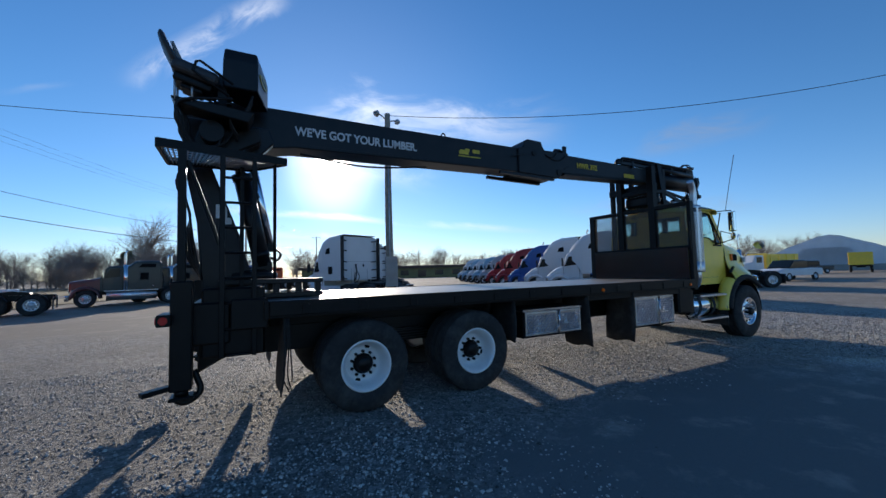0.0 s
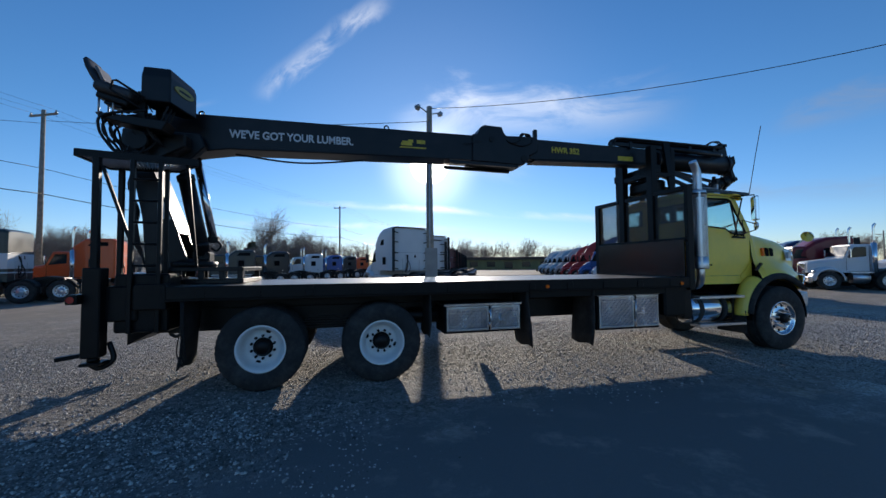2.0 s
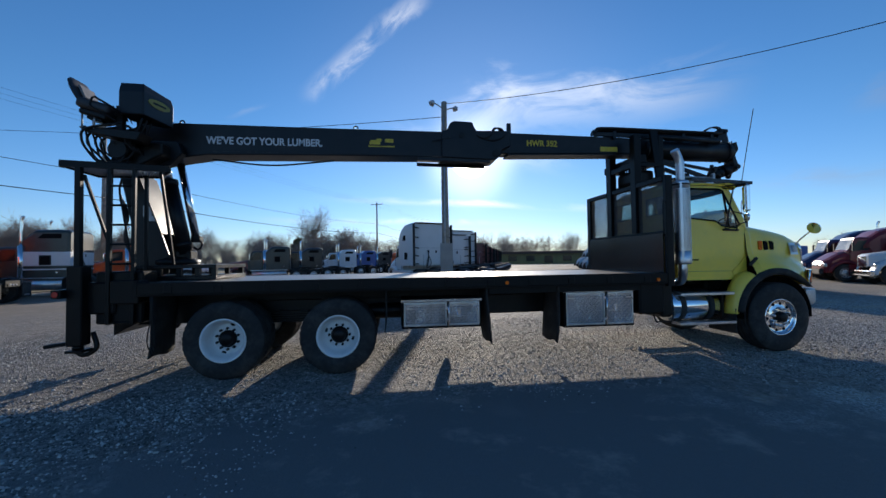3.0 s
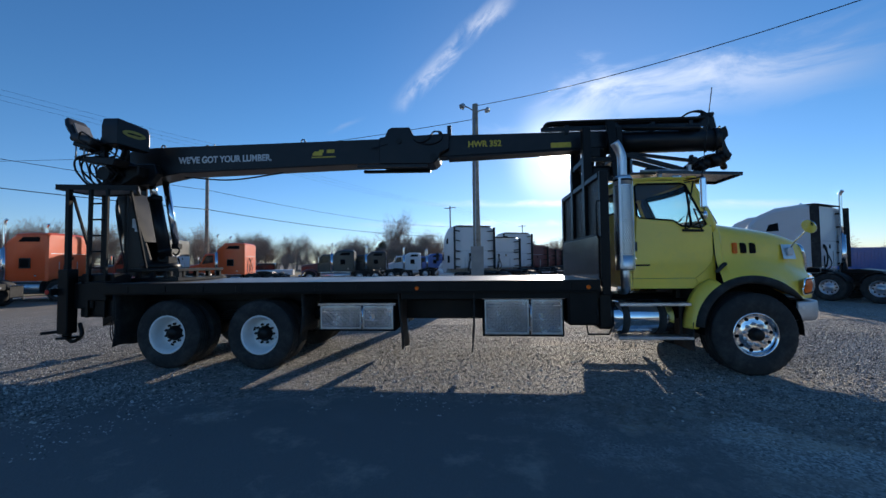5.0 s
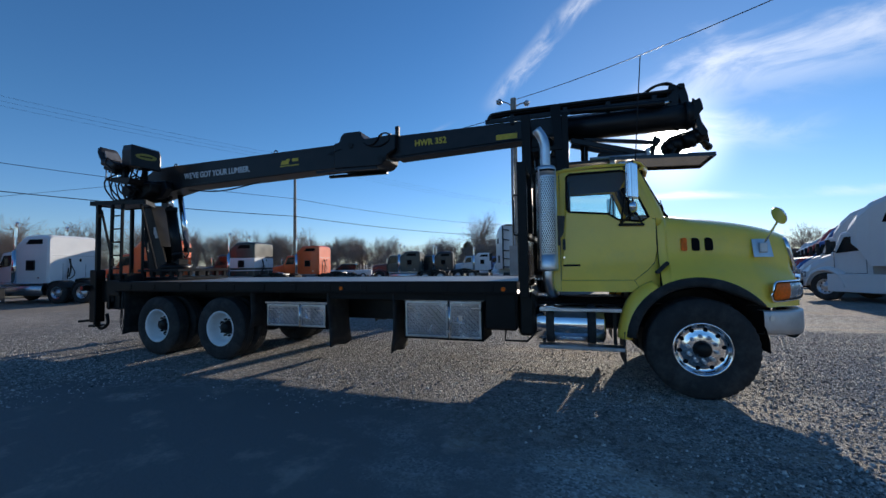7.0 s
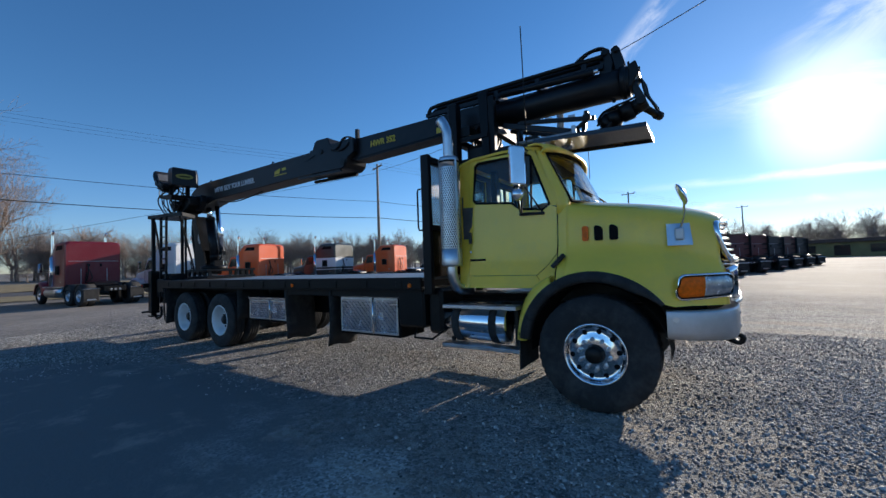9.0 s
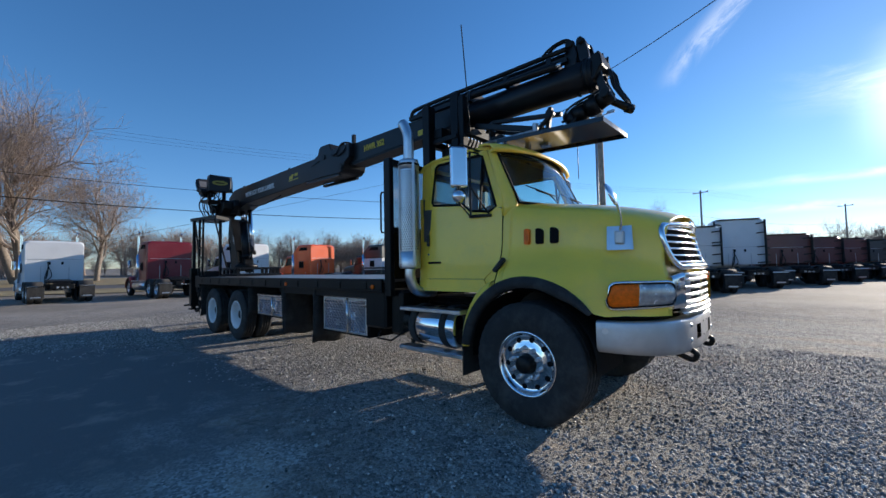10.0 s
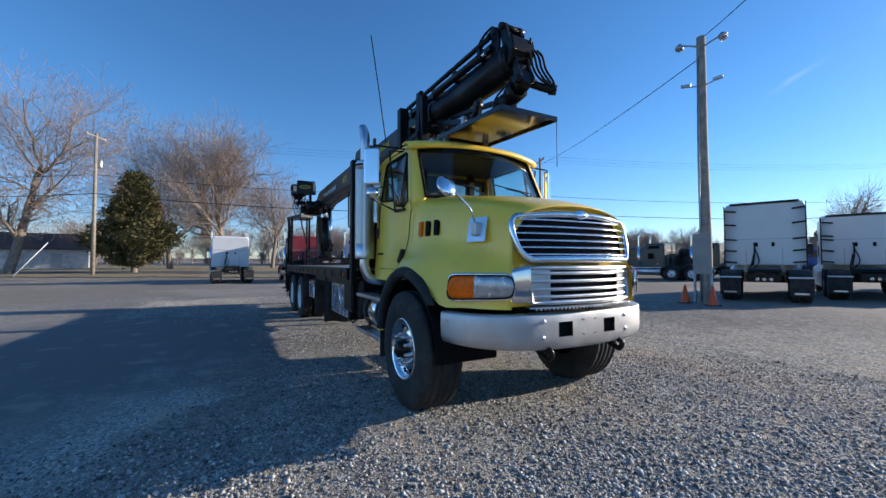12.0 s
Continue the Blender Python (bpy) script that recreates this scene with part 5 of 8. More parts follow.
def crane_tower():
    # turntable base on the deck
    bm = B()
    box(bm, -0.25, 0.92, -0.55, 0.65, 1.272, 1.33, 0.006)
    box(bm, -0.25, 0.92, -0.55, 0.65, 1.44, 1.495, 0.006)
    for x, y in ((-0.22, -0.5), (0.34, -0.5), (-0.22, 0.55), (0.34, 0.55), (0.06, -0.5), (0.06, 0.55), (0.60, -0.5), (0.60, 0.55), (0.83, -0.5), (0.83, 0.55)):
        box(bm, x, x + 0.07, y, y + 0.06, 1.33, 1.44)
    part("turntable_base", bm, "crane", crane)
    bm = B()
    spin(bm, [(0.30, 1.50), (0.31, 1.52), (0.31, 1.57), (0.26, 1.585), (0.2, 1.62), (0.0001, 1.63)], (0.12, 0, 0), "z", 32)
    part("slewing_ring", bm, "grease", crane)
    # mast cheeks
    for y in (-0.21, 0.17):
        bm = B()
        prism(bm, [(-0.40, 1.36), (0.08, 1.36), (0.10, 1.62), (-0.02, 1.98), (-0.36, 2.9), (-0.36, 3.25), (-0.60, 3.25), (-0.60, 2.85), (-0.46, 2.2)], y, y + 0.04, 0.004)
        part("mast_cheek", bm, "crane", crane)
    bm = B()
    prism(bm, [(-0.42, 1.4), (-0.38, 1.4), (-0.44, 2.2), (-0.57, 2.85), (-0.61, 2.85), (-0.48, 2.2)], -0.17, 0.17)
    part("mast_back", bm, "crane", crane)
    bm = B()
    turned_box(bm, [(-0.02, -0.24, 1.98), (-0.36, -0.24, 2.9), (-0.36, 0.24, 2.9), (-0.02, 0.24, 1.98)], (0.93, 0, 0.36), 0.02)
    part("mast_front_plate", bm, "crane", crane)
    bm = B()
    box(bm, -0.28, -0.16, -0.214, -0.21, 2.25, 2.42)
    box(bm, -0.23, -0.11, -0.214, -0.21, 2.18, 2.26)
    part("notice", bm, "decal_white", crane, "pale rectangular notice plates")
    # lift cylinder with its rod, and the bright tube beside it
    bm = B()
    rod(bm, (0.25, -0.03, 1.66), (0.0, -0.03, 2.83), 0.105, seg=24)
    rod(bm, (0.012, -0.03, 2.77), (-0.004, -0.03, 2.85), 0.118, seg=24)
    rod(bm, (0.225, -0.03, 1.78), (0.21, -0.03, 1.84), 0.116, seg=24)
    cyl = part("cylinder_barrel", bm, "crane", crane)
    bm = B()
    rod(bm, (0.0, -0.03, 2.8), (-0.08, -0.03, 3.2), 0.062, seg=18)
    part("cylinder_rod", bm, "chrome", cyl)
    bm = B()
    rod(bm, (0.335, 0.1, 1.95), (0.10, 0.1, 3.15), 0.058, seg=18)
    tube = part("hydraulic_tube", bm, "chrome", crane)
    bm = B()
    box(bm, 0.28, 0.42, 0.04, 0.16, 1.86, 1.96, 0.01)
    pipe(bm, curve_points([(0.40, 0.06, 1.9), (0.47, 0.02, 1.82), (0.42, 0.0, 1.74), (0.34, 0.02, 1.78)], 5), 0.016, 6)
    part("tube_fitting", bm, "grease", tube)
    bm = B()
    rod(bm, (0.25, -0.1, 1.62), (0.25, 0.1, 1.62), 0.08, seg=14)
    box(bm, 0.12, 0.36, -0.12, 0.12, 1.56, 1.72, 0.02)
    part("cylinder_foot", bm, "grease", crane)
    for k in range(5):
        y = -0.2 + 0.03 * k
        bm = B()
        pipe(bm, curve_points([(-0.5, y, 3.1), (-0.62 - 0.02 * k, y, 2.7), (-0.55, y - 0.03, 2.3), (-0.5 - 0.03 * k, y, 1.9), (-0.42, y, 1.5)], 5), 0.014, 6)
        part("hose", bm, "hose", crane)


crane_tower()


def boom():
    b = -0.21
    # inner section with its tapered head
    bm = B()
    prism(bm, [(-0.48, 3.02), (-0.05, 3.12), (0.25, 3.18), (0.62, 3.24), (3.86, 3.29), (4.6, 3.30), (4.6, 3.72), (0.15, 3.735), (-0.25, 3.72), (-0.62, 3.55), (-0.68, 3.3)], b, -b, 0.012)
    inner = part("inner_boom", bm, "crane", crane, "dark grey box-section main boom with lettering")
    for y, s in ((b - 0.004, 1), (-b, -1)):
        bm = B()
        box(bm, 0.2, 4.5, y, y + 0.004, 3.70, 3.722)
        box(bm, 0.7, 4.5, y, y + 0.004, 3.295, 3.31)
        part("boom_edge", bm, "crane", inner)
    bm = B()
    rod(bm, (-0.46, -0.3, 3.25), (-0.46, 0.3, 3.25), 0.09, seg=20)
    rod(bm, (-0.05, -0.26, 3.22), (-0.05, 0.26, 3.22), 0.06, seg=16)
    part("pivot_pin", bm, "grease", crane)
    # knuckle collar
    bm = B()
    prism(bm, [(4.4, 3.275), (5.29, 3.245), (5.36, 3.26), (5.44, 3.33), (5.46, 3.42), (5.62, 3.50), (5.62, 3.765), (5.02, 3.75), (4.98, 3.80), (4.94, 3.90), (4.62, 3.91), (4.55, 3.87), (4.5, 3.75), (4.4, 3.735)], -0.25, 0.25, 0.012)
    knuckle = part("boom_knuckle", bm, "crane", crane)
    bm = B()
    rod(bm, (4.75, -0.27, 3.66), (4.75, 0.27, 3.66), 0.05, seg=14)
    part("knuckle_pin", bm, "grease", knuckle)
    bm = B()
    rod(bm, (5.35, -0.27, 3.36), (5.35, 0.27, 3.36), 0.06, seg=14)
    part("knuckle_pin", bm, "grease", knuckle)
    bm = B()
    beam(bm, (4.25, -0.262, 3.56), (4.55, -0.262, 3.62), 0.012, 0.02)
    beam(bm, (4.0, -0.2, 3.25), (5.25, -0.2, 3.225), 0.06, 0.05)
    beam(bm, (4.0, 0.2, 3.25), (5.25, 0.2, 3.225), 0.06, 0.05)
    part("slide_rail", bm, "crane", knuckle)
    # outer section
    bm = B()
    prism(bm, [(5.3, 3.385), (8.0, 3.45), (8.45, 3.45), (8.45, 3.735), (5.3, 3.77)], -0.14, 0.14, 0.012)
    outer = part("outer_boom", bm, "crane", crane)
    bm = B()
    prism(bm, [(5.6, 3.36), (8.3, 3.43), (8.3, 3.45), (5.6, 3.388)], -0.15, 0.15)
    part("boom_wear_strip", bm, "grease", outer)
    bm = B()
    rod(bm, (8.3, 0, 3.555), (10.12, 0, 3.55), 0.185, seg=14)
    part("tip_tube", bm, "crane", crane)
    for x in (8.28, 10.02):
        bm = B()
        rod(bm, (x, 0, 3.555), (x + 0.06, 0, 3.555), 0.195, seg=14)
        part("tube_band", bm, "crane", crane)
    # lugs and pins on top
    for x, h in ((2.95, 0.0), (0.22, 0.0)):
        bm = B()
        pipe(bm, [(x + 0.035 * math.sin(a), -0.1, 3.775 - 0.035 * math.cos(a)) for a in [2 * math.pi * k / 14 for k in range(14)]], 0.012, 6, closed=True)
        box(bm, x - 0.03, x + 0.03, -0.12, -0.08, 3.70, 3.75)
        part("lifting_eye", bm, "grease", inner)
    bm = B()
    box(bm, 5.59, 5.66, -0.17, -0.11, 3.75, 3.93, 0.006)
    box(bm, 5.44, 5.50, -0.17, -0.11, 3.74, 3.82, 0.006)
    part("stop_post", bm, "crane", knuckle)
    for k in range(4):
        bm = B()
        y = -0.22 + 0.03 * k
        pipe(bm, curve_points([(4.95, y, 3.74), (5.1, y - 0.05, 3.62 - 0.02 * k), (5.25, y - 0.05, 3.66), (5.35, y - 0.03, 3.79 + 0.015 * k), (5.48, y, 3.8), (5.5, y - 0.04, 3.66), (5.3, y - 0.05, 3.58), (5.05, y, 3.63)], 5), 0.012, 6)
        part("hose", bm, "hose", knuckle)
    bm = B()
    pipe(bm, curve_points([(0.7, -0.15, 3.18), (1.6, -0.15, 3.1), (2.6, -0.14, 3.2)], 8), 0.014, 6)
    part("hose", bm, "hose", inner)
    # lettering on the near face
    face = b - 0.006
    t, w = letters("WE'VE GOT YOUR LUMBER.", 0.165, pose(0.63, face, 3.415, 90, 0, 0), "decal_white", inner, "lettering", "worn white block lettering")
    t.matrix_basis = pose(0.63, face, 3.415, 90, 0, 0) @ Matrix.Diagonal((1.79 / w, 1.0, 1, 1))
    t, w = letters("HWR 352", 0.145, pose(5.95, -0.146, 3.54, 90, 0, 0), "decal_yellow", outer, "lettering", "yellow model lettering")
    t.matrix_basis = pose(5.95, -0.146, 3.54, 90, 0, 0) @ Matrix.Diagonal((0.57 / w, 1.0, 1, 1))
    bm = B()
    box(bm, 7.365, 7.70, -0.144, -0.14, 3.475, 3.56)
    part("label_plate", bm, "decal_yellow", outer, "faded yellow label plate")
    # plain mark of the dealer: a truck shape and bars
    bm = B()
    box(bm, 3.18, 3.36, face - 0.002, face + 0.002, 3.47, 3.52)
    box(bm, 3.3, 3.38, face - 0.002, face + 0.002, 3.52, 3.57)
    box(bm, 3.2, 3.3, face - 0.002, face + 0.002, 3.52, 3.545)
    box(bm, 3.44, 3.58, face - 0.002, face + 0.002, 3.51, 3.57)
    box(bm, 3.16, 3.6, face - 0.002, face + 0.002, 3.43, 3.45)
    part("dealer_mark", bm, "decal_yellow", inner, "worn yellow dealer mark")
    # jib rack on top of the tip
    for y in (-0.17, -0.05, 0.1):
        bm = B()
        x0 = 7.25 if y != 0.1 else 7.4
        pipe(bm, curve_points([(x0, y, 3.79), (x0 + 0.03, y, 3.86), (x0 + 0.12, y, 3.89), (x0 + 0.5, y, 3.895), (8.6, y, 3.885), (9.85, y, 3.87)], 5), 0.03, 8)
        part("rack_pipe", bm, "grease", crane)
    for y in (-0.15, 0.12):
        bm = B()
        beam(bm, (7.2, y, 3.785), (9.85, y, 3.755), 0.06, 0.06)
        part("rack_rail", bm, "crane", crane)
    for x in (7.6, 8.4, 9.0, 9.6):
        bm = B()
        box(bm, x, x + 0.06, -0.19, 0.16, 3.70, 3.84)
        part("rack_bracket", bm, "crane", crane)
    bm = B()
    rod(bm, (8.5, -0.18, 3.76), (9.75, -0.20, 3.70), 0.045, seg=12)
    part("jib_cylinder", bm, "crane", crane)
    bm = B()
    rod(bm, (9.1, -0.19, 3.73), (9.8, -0.2, 3.70), 0.026, seg=10)
    part("jib_rod", bm, "chrome", crane)


boom()


def boom_tip():
    # head plates, end block, link and the folded tool
    for y in (-0.13, 0.09):
        bm = B()
        prism(bm, [(9.79, 3.66), (9.93, 3.66), (9.95, 3.80), (9.92, 3.965), (9.87, 3.985), (9.83, 3.97), (9.81, 3.86)], y, y + 0.04, 0.008)
        part("head_plate", bm, "crane", crane)
    for y in (-0.10, 0.10):
        bm = B()
        prism(bm, [(9.98, 3.68), (10.08, 3.70), (10.07, 3.80), (10.03, 3.96), (9.98, 4.0), (9.93, 3.97), (9.93, 3.90)], y, y + 0.05, 0.008)
        part("head_lug", bm, "crane", crane)
    bm = B()
    rod(bm, (9.87, -0.16, 3.93), (9.87, 0.16, 3.93), 0.04, seg=14)
    rod(bm, (9.99, -0.14, 3.94), (9.99, 0.18, 3.94), 0.035, seg=14)
    part("head_pin", bm, "grease", crane)
    bm = B()
    prism(bm, [(10.10, 3.42), (10.15, 3.44), (10.20, 3.54), (10.235, 3.57), (10.225, 3.64), (10.20, 3.735), (10.16, 3.72), (10.10, 3.69)], -0.15, 0.15, 0.012)
    block = part("end_block", bm, "grease", crane)
    for k in range(4):
        bm = B()
        x, y = 10.12 + 0.03 * k, -0.11 + 0.07 * k
        rod(bm, (x, y, 3.68), (x, y, 3.745 + 0.012 * (k % 3)), 0.012, seg=8)
        part("grease_fitting", bm, "grease", block)
    for x in (9.93, 10.06):
        bm = B()
        rod(bm, (x, -0.02, 3.40), (x, -0.02, 3.34), 0.022, seg=8)
        part("tube_stud", bm, "grease", crane)
    for k in range(2):
        bm = B()
        y = -0.13 + 0.05 * k
        pipe(bm, curve_points([(9.50, y, 3.90), (9.60, y, 3.965), (9.70, y, 4.0 + 0.01 * k), (9.82, y, 4.005), (9.89, y, 3.96)], 6), 0.015, 6)
        part("hose", bm, "hose", crane)
    # link plates that swing from the end of the tube down to the tool
    for y in (-0.10, 0.065):
        bm = B()
        prism(bm, [(10.12, 3.54), (10.19, 3.55), (10.22, 3.42), (10.28, 3.29), (10.285, 3.22), (10.23, 3.20), (10.18, 3.26), (10.15, 3.40)], y, y + 0.035, 0.006)
        part("link_arm", bm, "crane", crane)
    bm = B()
    box(bm, 10.17, 10.21, -0.07, 0.07, 3.34, 3.44, 0.01)
    part("link_web", bm, "grease", crane)
    bm = B()
    rod(bm, (10.23, -0.14, 3.25), (10.23, 0.14, 3.25), 0.045, seg=14)
    part("link_pin", bm, "grease", crane)
    # rotator: a stack of lumpy castings that lies back towards the cab
    bm = B()
    rod(bm, (10.28, 0.0, 3.27), (10.12, 0.0, 3.21), 0.085, 0.095, seg=14)
    rod(bm, (10.13, 0.0, 3.21), (10.0, 0.0, 3.17), 0.115, 0.105, seg=16)
    rod(bm, (10.0, 0.0, 3.17), (9.86, 0.0, 3.12), 0.085, 0.115, seg=16)
    rod(bm, (9.86, 0.0, 3.12), (9.77, 0.0, 3.08), 0.115, 0.095, seg=16)
    part("rotator", bm, "grease", crane)
    for a in range(6):
        t = 2 * math.pi * a / 6
        bm = B()
        rod(bm, (9.78, 0.085 * math.cos(t), 3.09 + 0.075 * math.sin(t)), (9.73, 0.085 * math.cos(t), 3.07 + 0.075 * math.sin(t)), 0.016, seg=6)
        part("flange_bolt", bm, "grease", crane)
    for y, dx in ((-0.07, 0.0), (0.07, 0.08)):
        bm = B()
        pipe(bm, curve_points([(9.90 + dx, y, 3.1), (9.84 + dx, y * 1.3, 3.0), (9.86 + dx, y * 1.3, 2.95), (9.95 + dx, y, 2.96)], 4), 0.026, 8)
        part("fork_tine", bm, "grease", crane)
    bm = B()
    pipe(bm, curve_points([(10.2, 0.08, 3.26), (10.30, 0.15, 3.19), (10.37, 0.24, 3.15)], 4), 0.042, 10)
    rod(bm, (10.35, 0.22, 3.155), (10.40, 0.28, 3.14), 0.052, seg=12)
    part("tip_arm", bm, "grease", crane)
    for k in range(4):
        bm = B()
        y = 0.05 + 0.05 * k
        pipe(bm, curve_points([(10.20, y, 3.64), (10.235 + 0.008 * k, y + 0.02, 3.55), (10.26 + 0.01 * k, y + 0.04, 3.40), (10.34 + 0.01 * k, y + 0.06, 3.25), (10.39, 0.27, 3.17)], 5), 0.013, 6)
        part("hose", bm, "hose", crane)
    for k in range(3):
        bm = B()
        y = -0.06 + 0.06 * k
        pipe(bm, curve_points([(10.22, y, 3.34), (10.08, y, 3.30 - 0.02 * k), (9.93, y, 3.27), (9.80, y, 3.22), (9.74, y, 3.13), (9.80, y, 3.03)], 5), 0.013, 6)
        part("hose", bm, "hose", crane)
    # sloping strut, flat stay and the small lever on the tray
    for y in (-0.13, 0.13):
        bm = B()
        beam(bm, (8.5, y, 3.34), (9.5, y, 3.03), 0.05, 0.075, bevel=0.006)
        part("fork_strut", bm, "crane", crane)
    bm = B()
    beam(bm, (8.68, -0.02, 3.365), (9.70, -0.02, 3.20), 0.06, 0.05, bevel=0.005)
    part("flat_stay", bm, "crane", crane)
    bm = B()
    beam(bm, (8.69, -0.02, 2.96), (8.69, -0.02, 3.36), 0.08, 0.08, bevel=0.006)
    part("stay_post", bm, "gloss_black", crane)
    bm = B()
    pipe(bm, [(9.47, -0.2, 2.98), (9.50, -0.2, 3.04), (9.62, -0.2, 3.12), (9.66, -0.2, 3.17)], 0.03, 8)
    rod(bm, (9.64, -0.24, 3.17), (9.64, -0.16, 3.17), 0.045, seg=12)
    part("locking_lever", bm, "grease", crane)
    bm = B()
    beam(bm, (9.58, -0.16, 2.98), (9.63, -0.16, 3.26), 0.06, 0.05, bevel=0.008)
    part("tray_stop", bm, "grease", crane)
    bm = B()
    rod(bm, (8.75, -0.31, 2.985), (9.5, -0.31, 2.975), 0.022, seg=10)
    box(bm, 9.48, 9.53, -0.34, -0.28, 2.93, 3.06, 0.006)
    part("tray_cylinder", bm, "galv", crane)
    # cab guard platform
    bm = B()
    turned_box(bm, [(9.0, -0.37, 2.965), (10.29, -0.35, 2.905), (10.30, 0.38, 2.90), (9.0, 0.38, 2.965)], (0, 0, -1), 0.012)
    for a, c in (((9.0, -0.37, 2.95), (10.29, -0.35, 2.89)), ((10.29, -0.35, 2.89), (10.30, 0.38, 2.885)), ((10.3, 0.38, 2.885), (9.0, 0.38, 2.95))):
        beam(bm, a, c, 0.012, 0.05)
    part("guard_platform", bm, "gloss_black", crane, "flat black steel tray over the cab roof")
    for x, y in ((9.05, -0.3), (9.05, 0.3)):
        bm = B()
        box(bm, x - 0.03, x + 0.03, y - 0.03, y + 0.03, 2.73, 2.95)
        part("tray_foot", bm, "galv", crane)
    for x, y in ((8.95, -0.25), (9.2, 0.05), (9.45, -0.1), (9.3, 0.25)):
        bm = B()
        box(bm, x - 0.09, x + 0.09, y - 0.06, y + 0.06, 2.97, 3.06, 0.02)
        part("tray_chock", bm, "grease", crane)
    bm = B()
    box(bm, 8.3, 9.0, -0.3, 0.3, 2.93, 2.97)
    part("tray_beam", bm, "crane", crane)
    bm = B()
    box(bm, 8.42, 8.5, -0.5, -0.42, 2.75, 2.84, 0.01)
    rod(bm, (8.38, -0.46, 2.8), (8.42, -0.46, 2.8), 0.05, seg=12)
    part("work_lamp", bm, "lens", crane)


boom_tip()


def operator_station():
    # seat
    st = thing("operator_seat", "black vinyl operator seat on a bracket beside the boom", "seat", pose(0, CY, 0))
    # the whole seat is tipped forward on its springs
    tip = Matrix.Translation((-0.465, -0.85, 3.72)) @ Matrix.Rotation(radians(16), 4, "Y") @ Matrix.Translation((0.55, 0.85, -3.66))
    bm = B()
    rows = []
    for x, z, w, th in ((-0.66, 3.60, 0.19, 0.05), (-0.735, 3.68, 0.215, 0.055), (-0.82, 3.77, 0.215, 0.05), (-0.885, 3.855, 0.19, 0.042), (-0.905, 3.90, 0.14, 0.03)):
        rows.append([(x + th * math.cos(a), -0.85 + w * math.copysign(abs(math.sin(a)) ** 0.6, math.sin(a)), z) for a in [2 * math.pi * j / 20 for j in range(20)]])
    vs = grid_skin(bm, rows, close=True)
    bm.faces.new(vs[0][::-1]), bm.faces.new(vs[-1])
    part("backrest", bm, "vinyl", st, "", None, tip)
    bm = B()
    turned_box(bm, [(-0.68, -0.98, 3.68), (-0.68, -0.72, 3.68), (-0.80, -0.72, 3.825), (-0.80, -0.98, 3.825)], (0.77, 0, 0.64), 0.03)
    part("back_pad", bm, M["pad"], st, "worn grey back pad", None, tip)
    bm = B()
    box(bm, -0.72, -0.29, -1.06, -0.64, 3.54, 3.68, 0.05, 3)
    part("seat_cushion", bm, "vinyl", st, "", None, tip)
    bm = B()
    box(bm, -0.68, -0.33, -1.0, -0.70, 3.47, 3.55, 0.02, 2)
    box(bm, -0.60, -0.40, -0.95, -0.75, 3.43, 3.47, 0.01)
    part("seat_pan", bm, "grease", st, "", None, tip)
    for y in (-1.06, -0.64):
        bm = B()
        pipe(bm, [(-0.09, y, 3.575), (-0.39, y, 3.765), (-0.425, y, 3.755), (-0.455, y, 3.655), (-0.43, y, 3.63), (-0.13, y, 3.44)], 0.014, 8)
        part("guard_bar", bm, "grease", st)
    for x, y in ((-0.62, -0.95), (-0.47, -0.95), (-0.62, -0.75), (-0.47, -0.75)):
        bm = B()
        rod(bm, (x, y, 3.36), (x, y, 3.60), 0.012, seg=6)
        part("seat_spring", bm, "galv", st)
    # head of the mast beside the boom
    bm = B()
    prism(bm, [(-0.64, 3.40), (-0.66, 3.22), (-0.58, 3.05), (-0.40, 2.97), (0.2, 3.02), (0.36, 3.2), (0.3, 3.38)], -0.40, -0.25, 0.015)
    part("mast_head", bm, "crane", crane)
    # bracket, control box and levers
    bm = B()
    prism(bm, [(-0.66, 3.40), (-0.62, 3.34), (-0.3, 3.27), (0.06, 3.22), (0.12, 3.34), (-0.3, 3.38)], -0.96, -0.68, 0.01)
    part("seat_bracket", bm, "grease", crane)
    bm = B()
    rod(bm, (-0.1, -0.62, 3.3), (-0.1, -0.2, 3.3), 0.1, seg=14)
    part("bracket_arm", bm, "crane", crane)
    bm = B()
    foot = [(-0.19, -0.93), (0.15, -0.97), (0.28, -0.47), (0.12, -0.36), (-0.21, -0.60)]
    low = [bm.verts.new((x, y, 3.60 - 0.15 * max(0, x))) for x, y in foot]
    mid = [bm.verts.new((x, y, 3.92 - 0.02 * k)) for k, (x, y) in enumerate(foot)]
    cx, cy = 0.0, -0.7
    top = [bm.verts.new((cx + (x - cx) * 0.92, cy + (y - cy) * 0.92, 4.04 - 0.4 * max(0, x - 0.1))) for x, y in foot]
    bm.faces.new(low[::-1]), bm.faces.new(top)
    for a, b in ((low, mid), (mid, top)):
        for k in range(5):
            bm.faces.new((a[k], a[(k + 1) % 5], b[(k + 1) % 5], b[k]))
    bmesh.ops.bevel(bm, geom=bm.edges[:], offset=0.012, segments=1, affect="EDGES")
    cbox = part("control_box", bm, "crane", crane, "angular dark control box with an oval badge")
    # oval badge, no lettering
    bm = B()
    a, b = Vector((0.15, -0.97, 0)), Vector((0.28, -0.47, 0))
    d, nrm = (b - a).normalized(), Vector((0.968, -0.252, 0))
    c = (a + b) / 2 + nrm * 0.008 + Vector((0, 0, 3.80))
    ring = [c + d * 0.185 * math.cos(t) + Vector((0, 0, 0.062 * math.sin(t))) for t in [2 * math.pi * k / 24 for k in range(24)]]
    turned_box(bm, ring, nrm, -0.008)
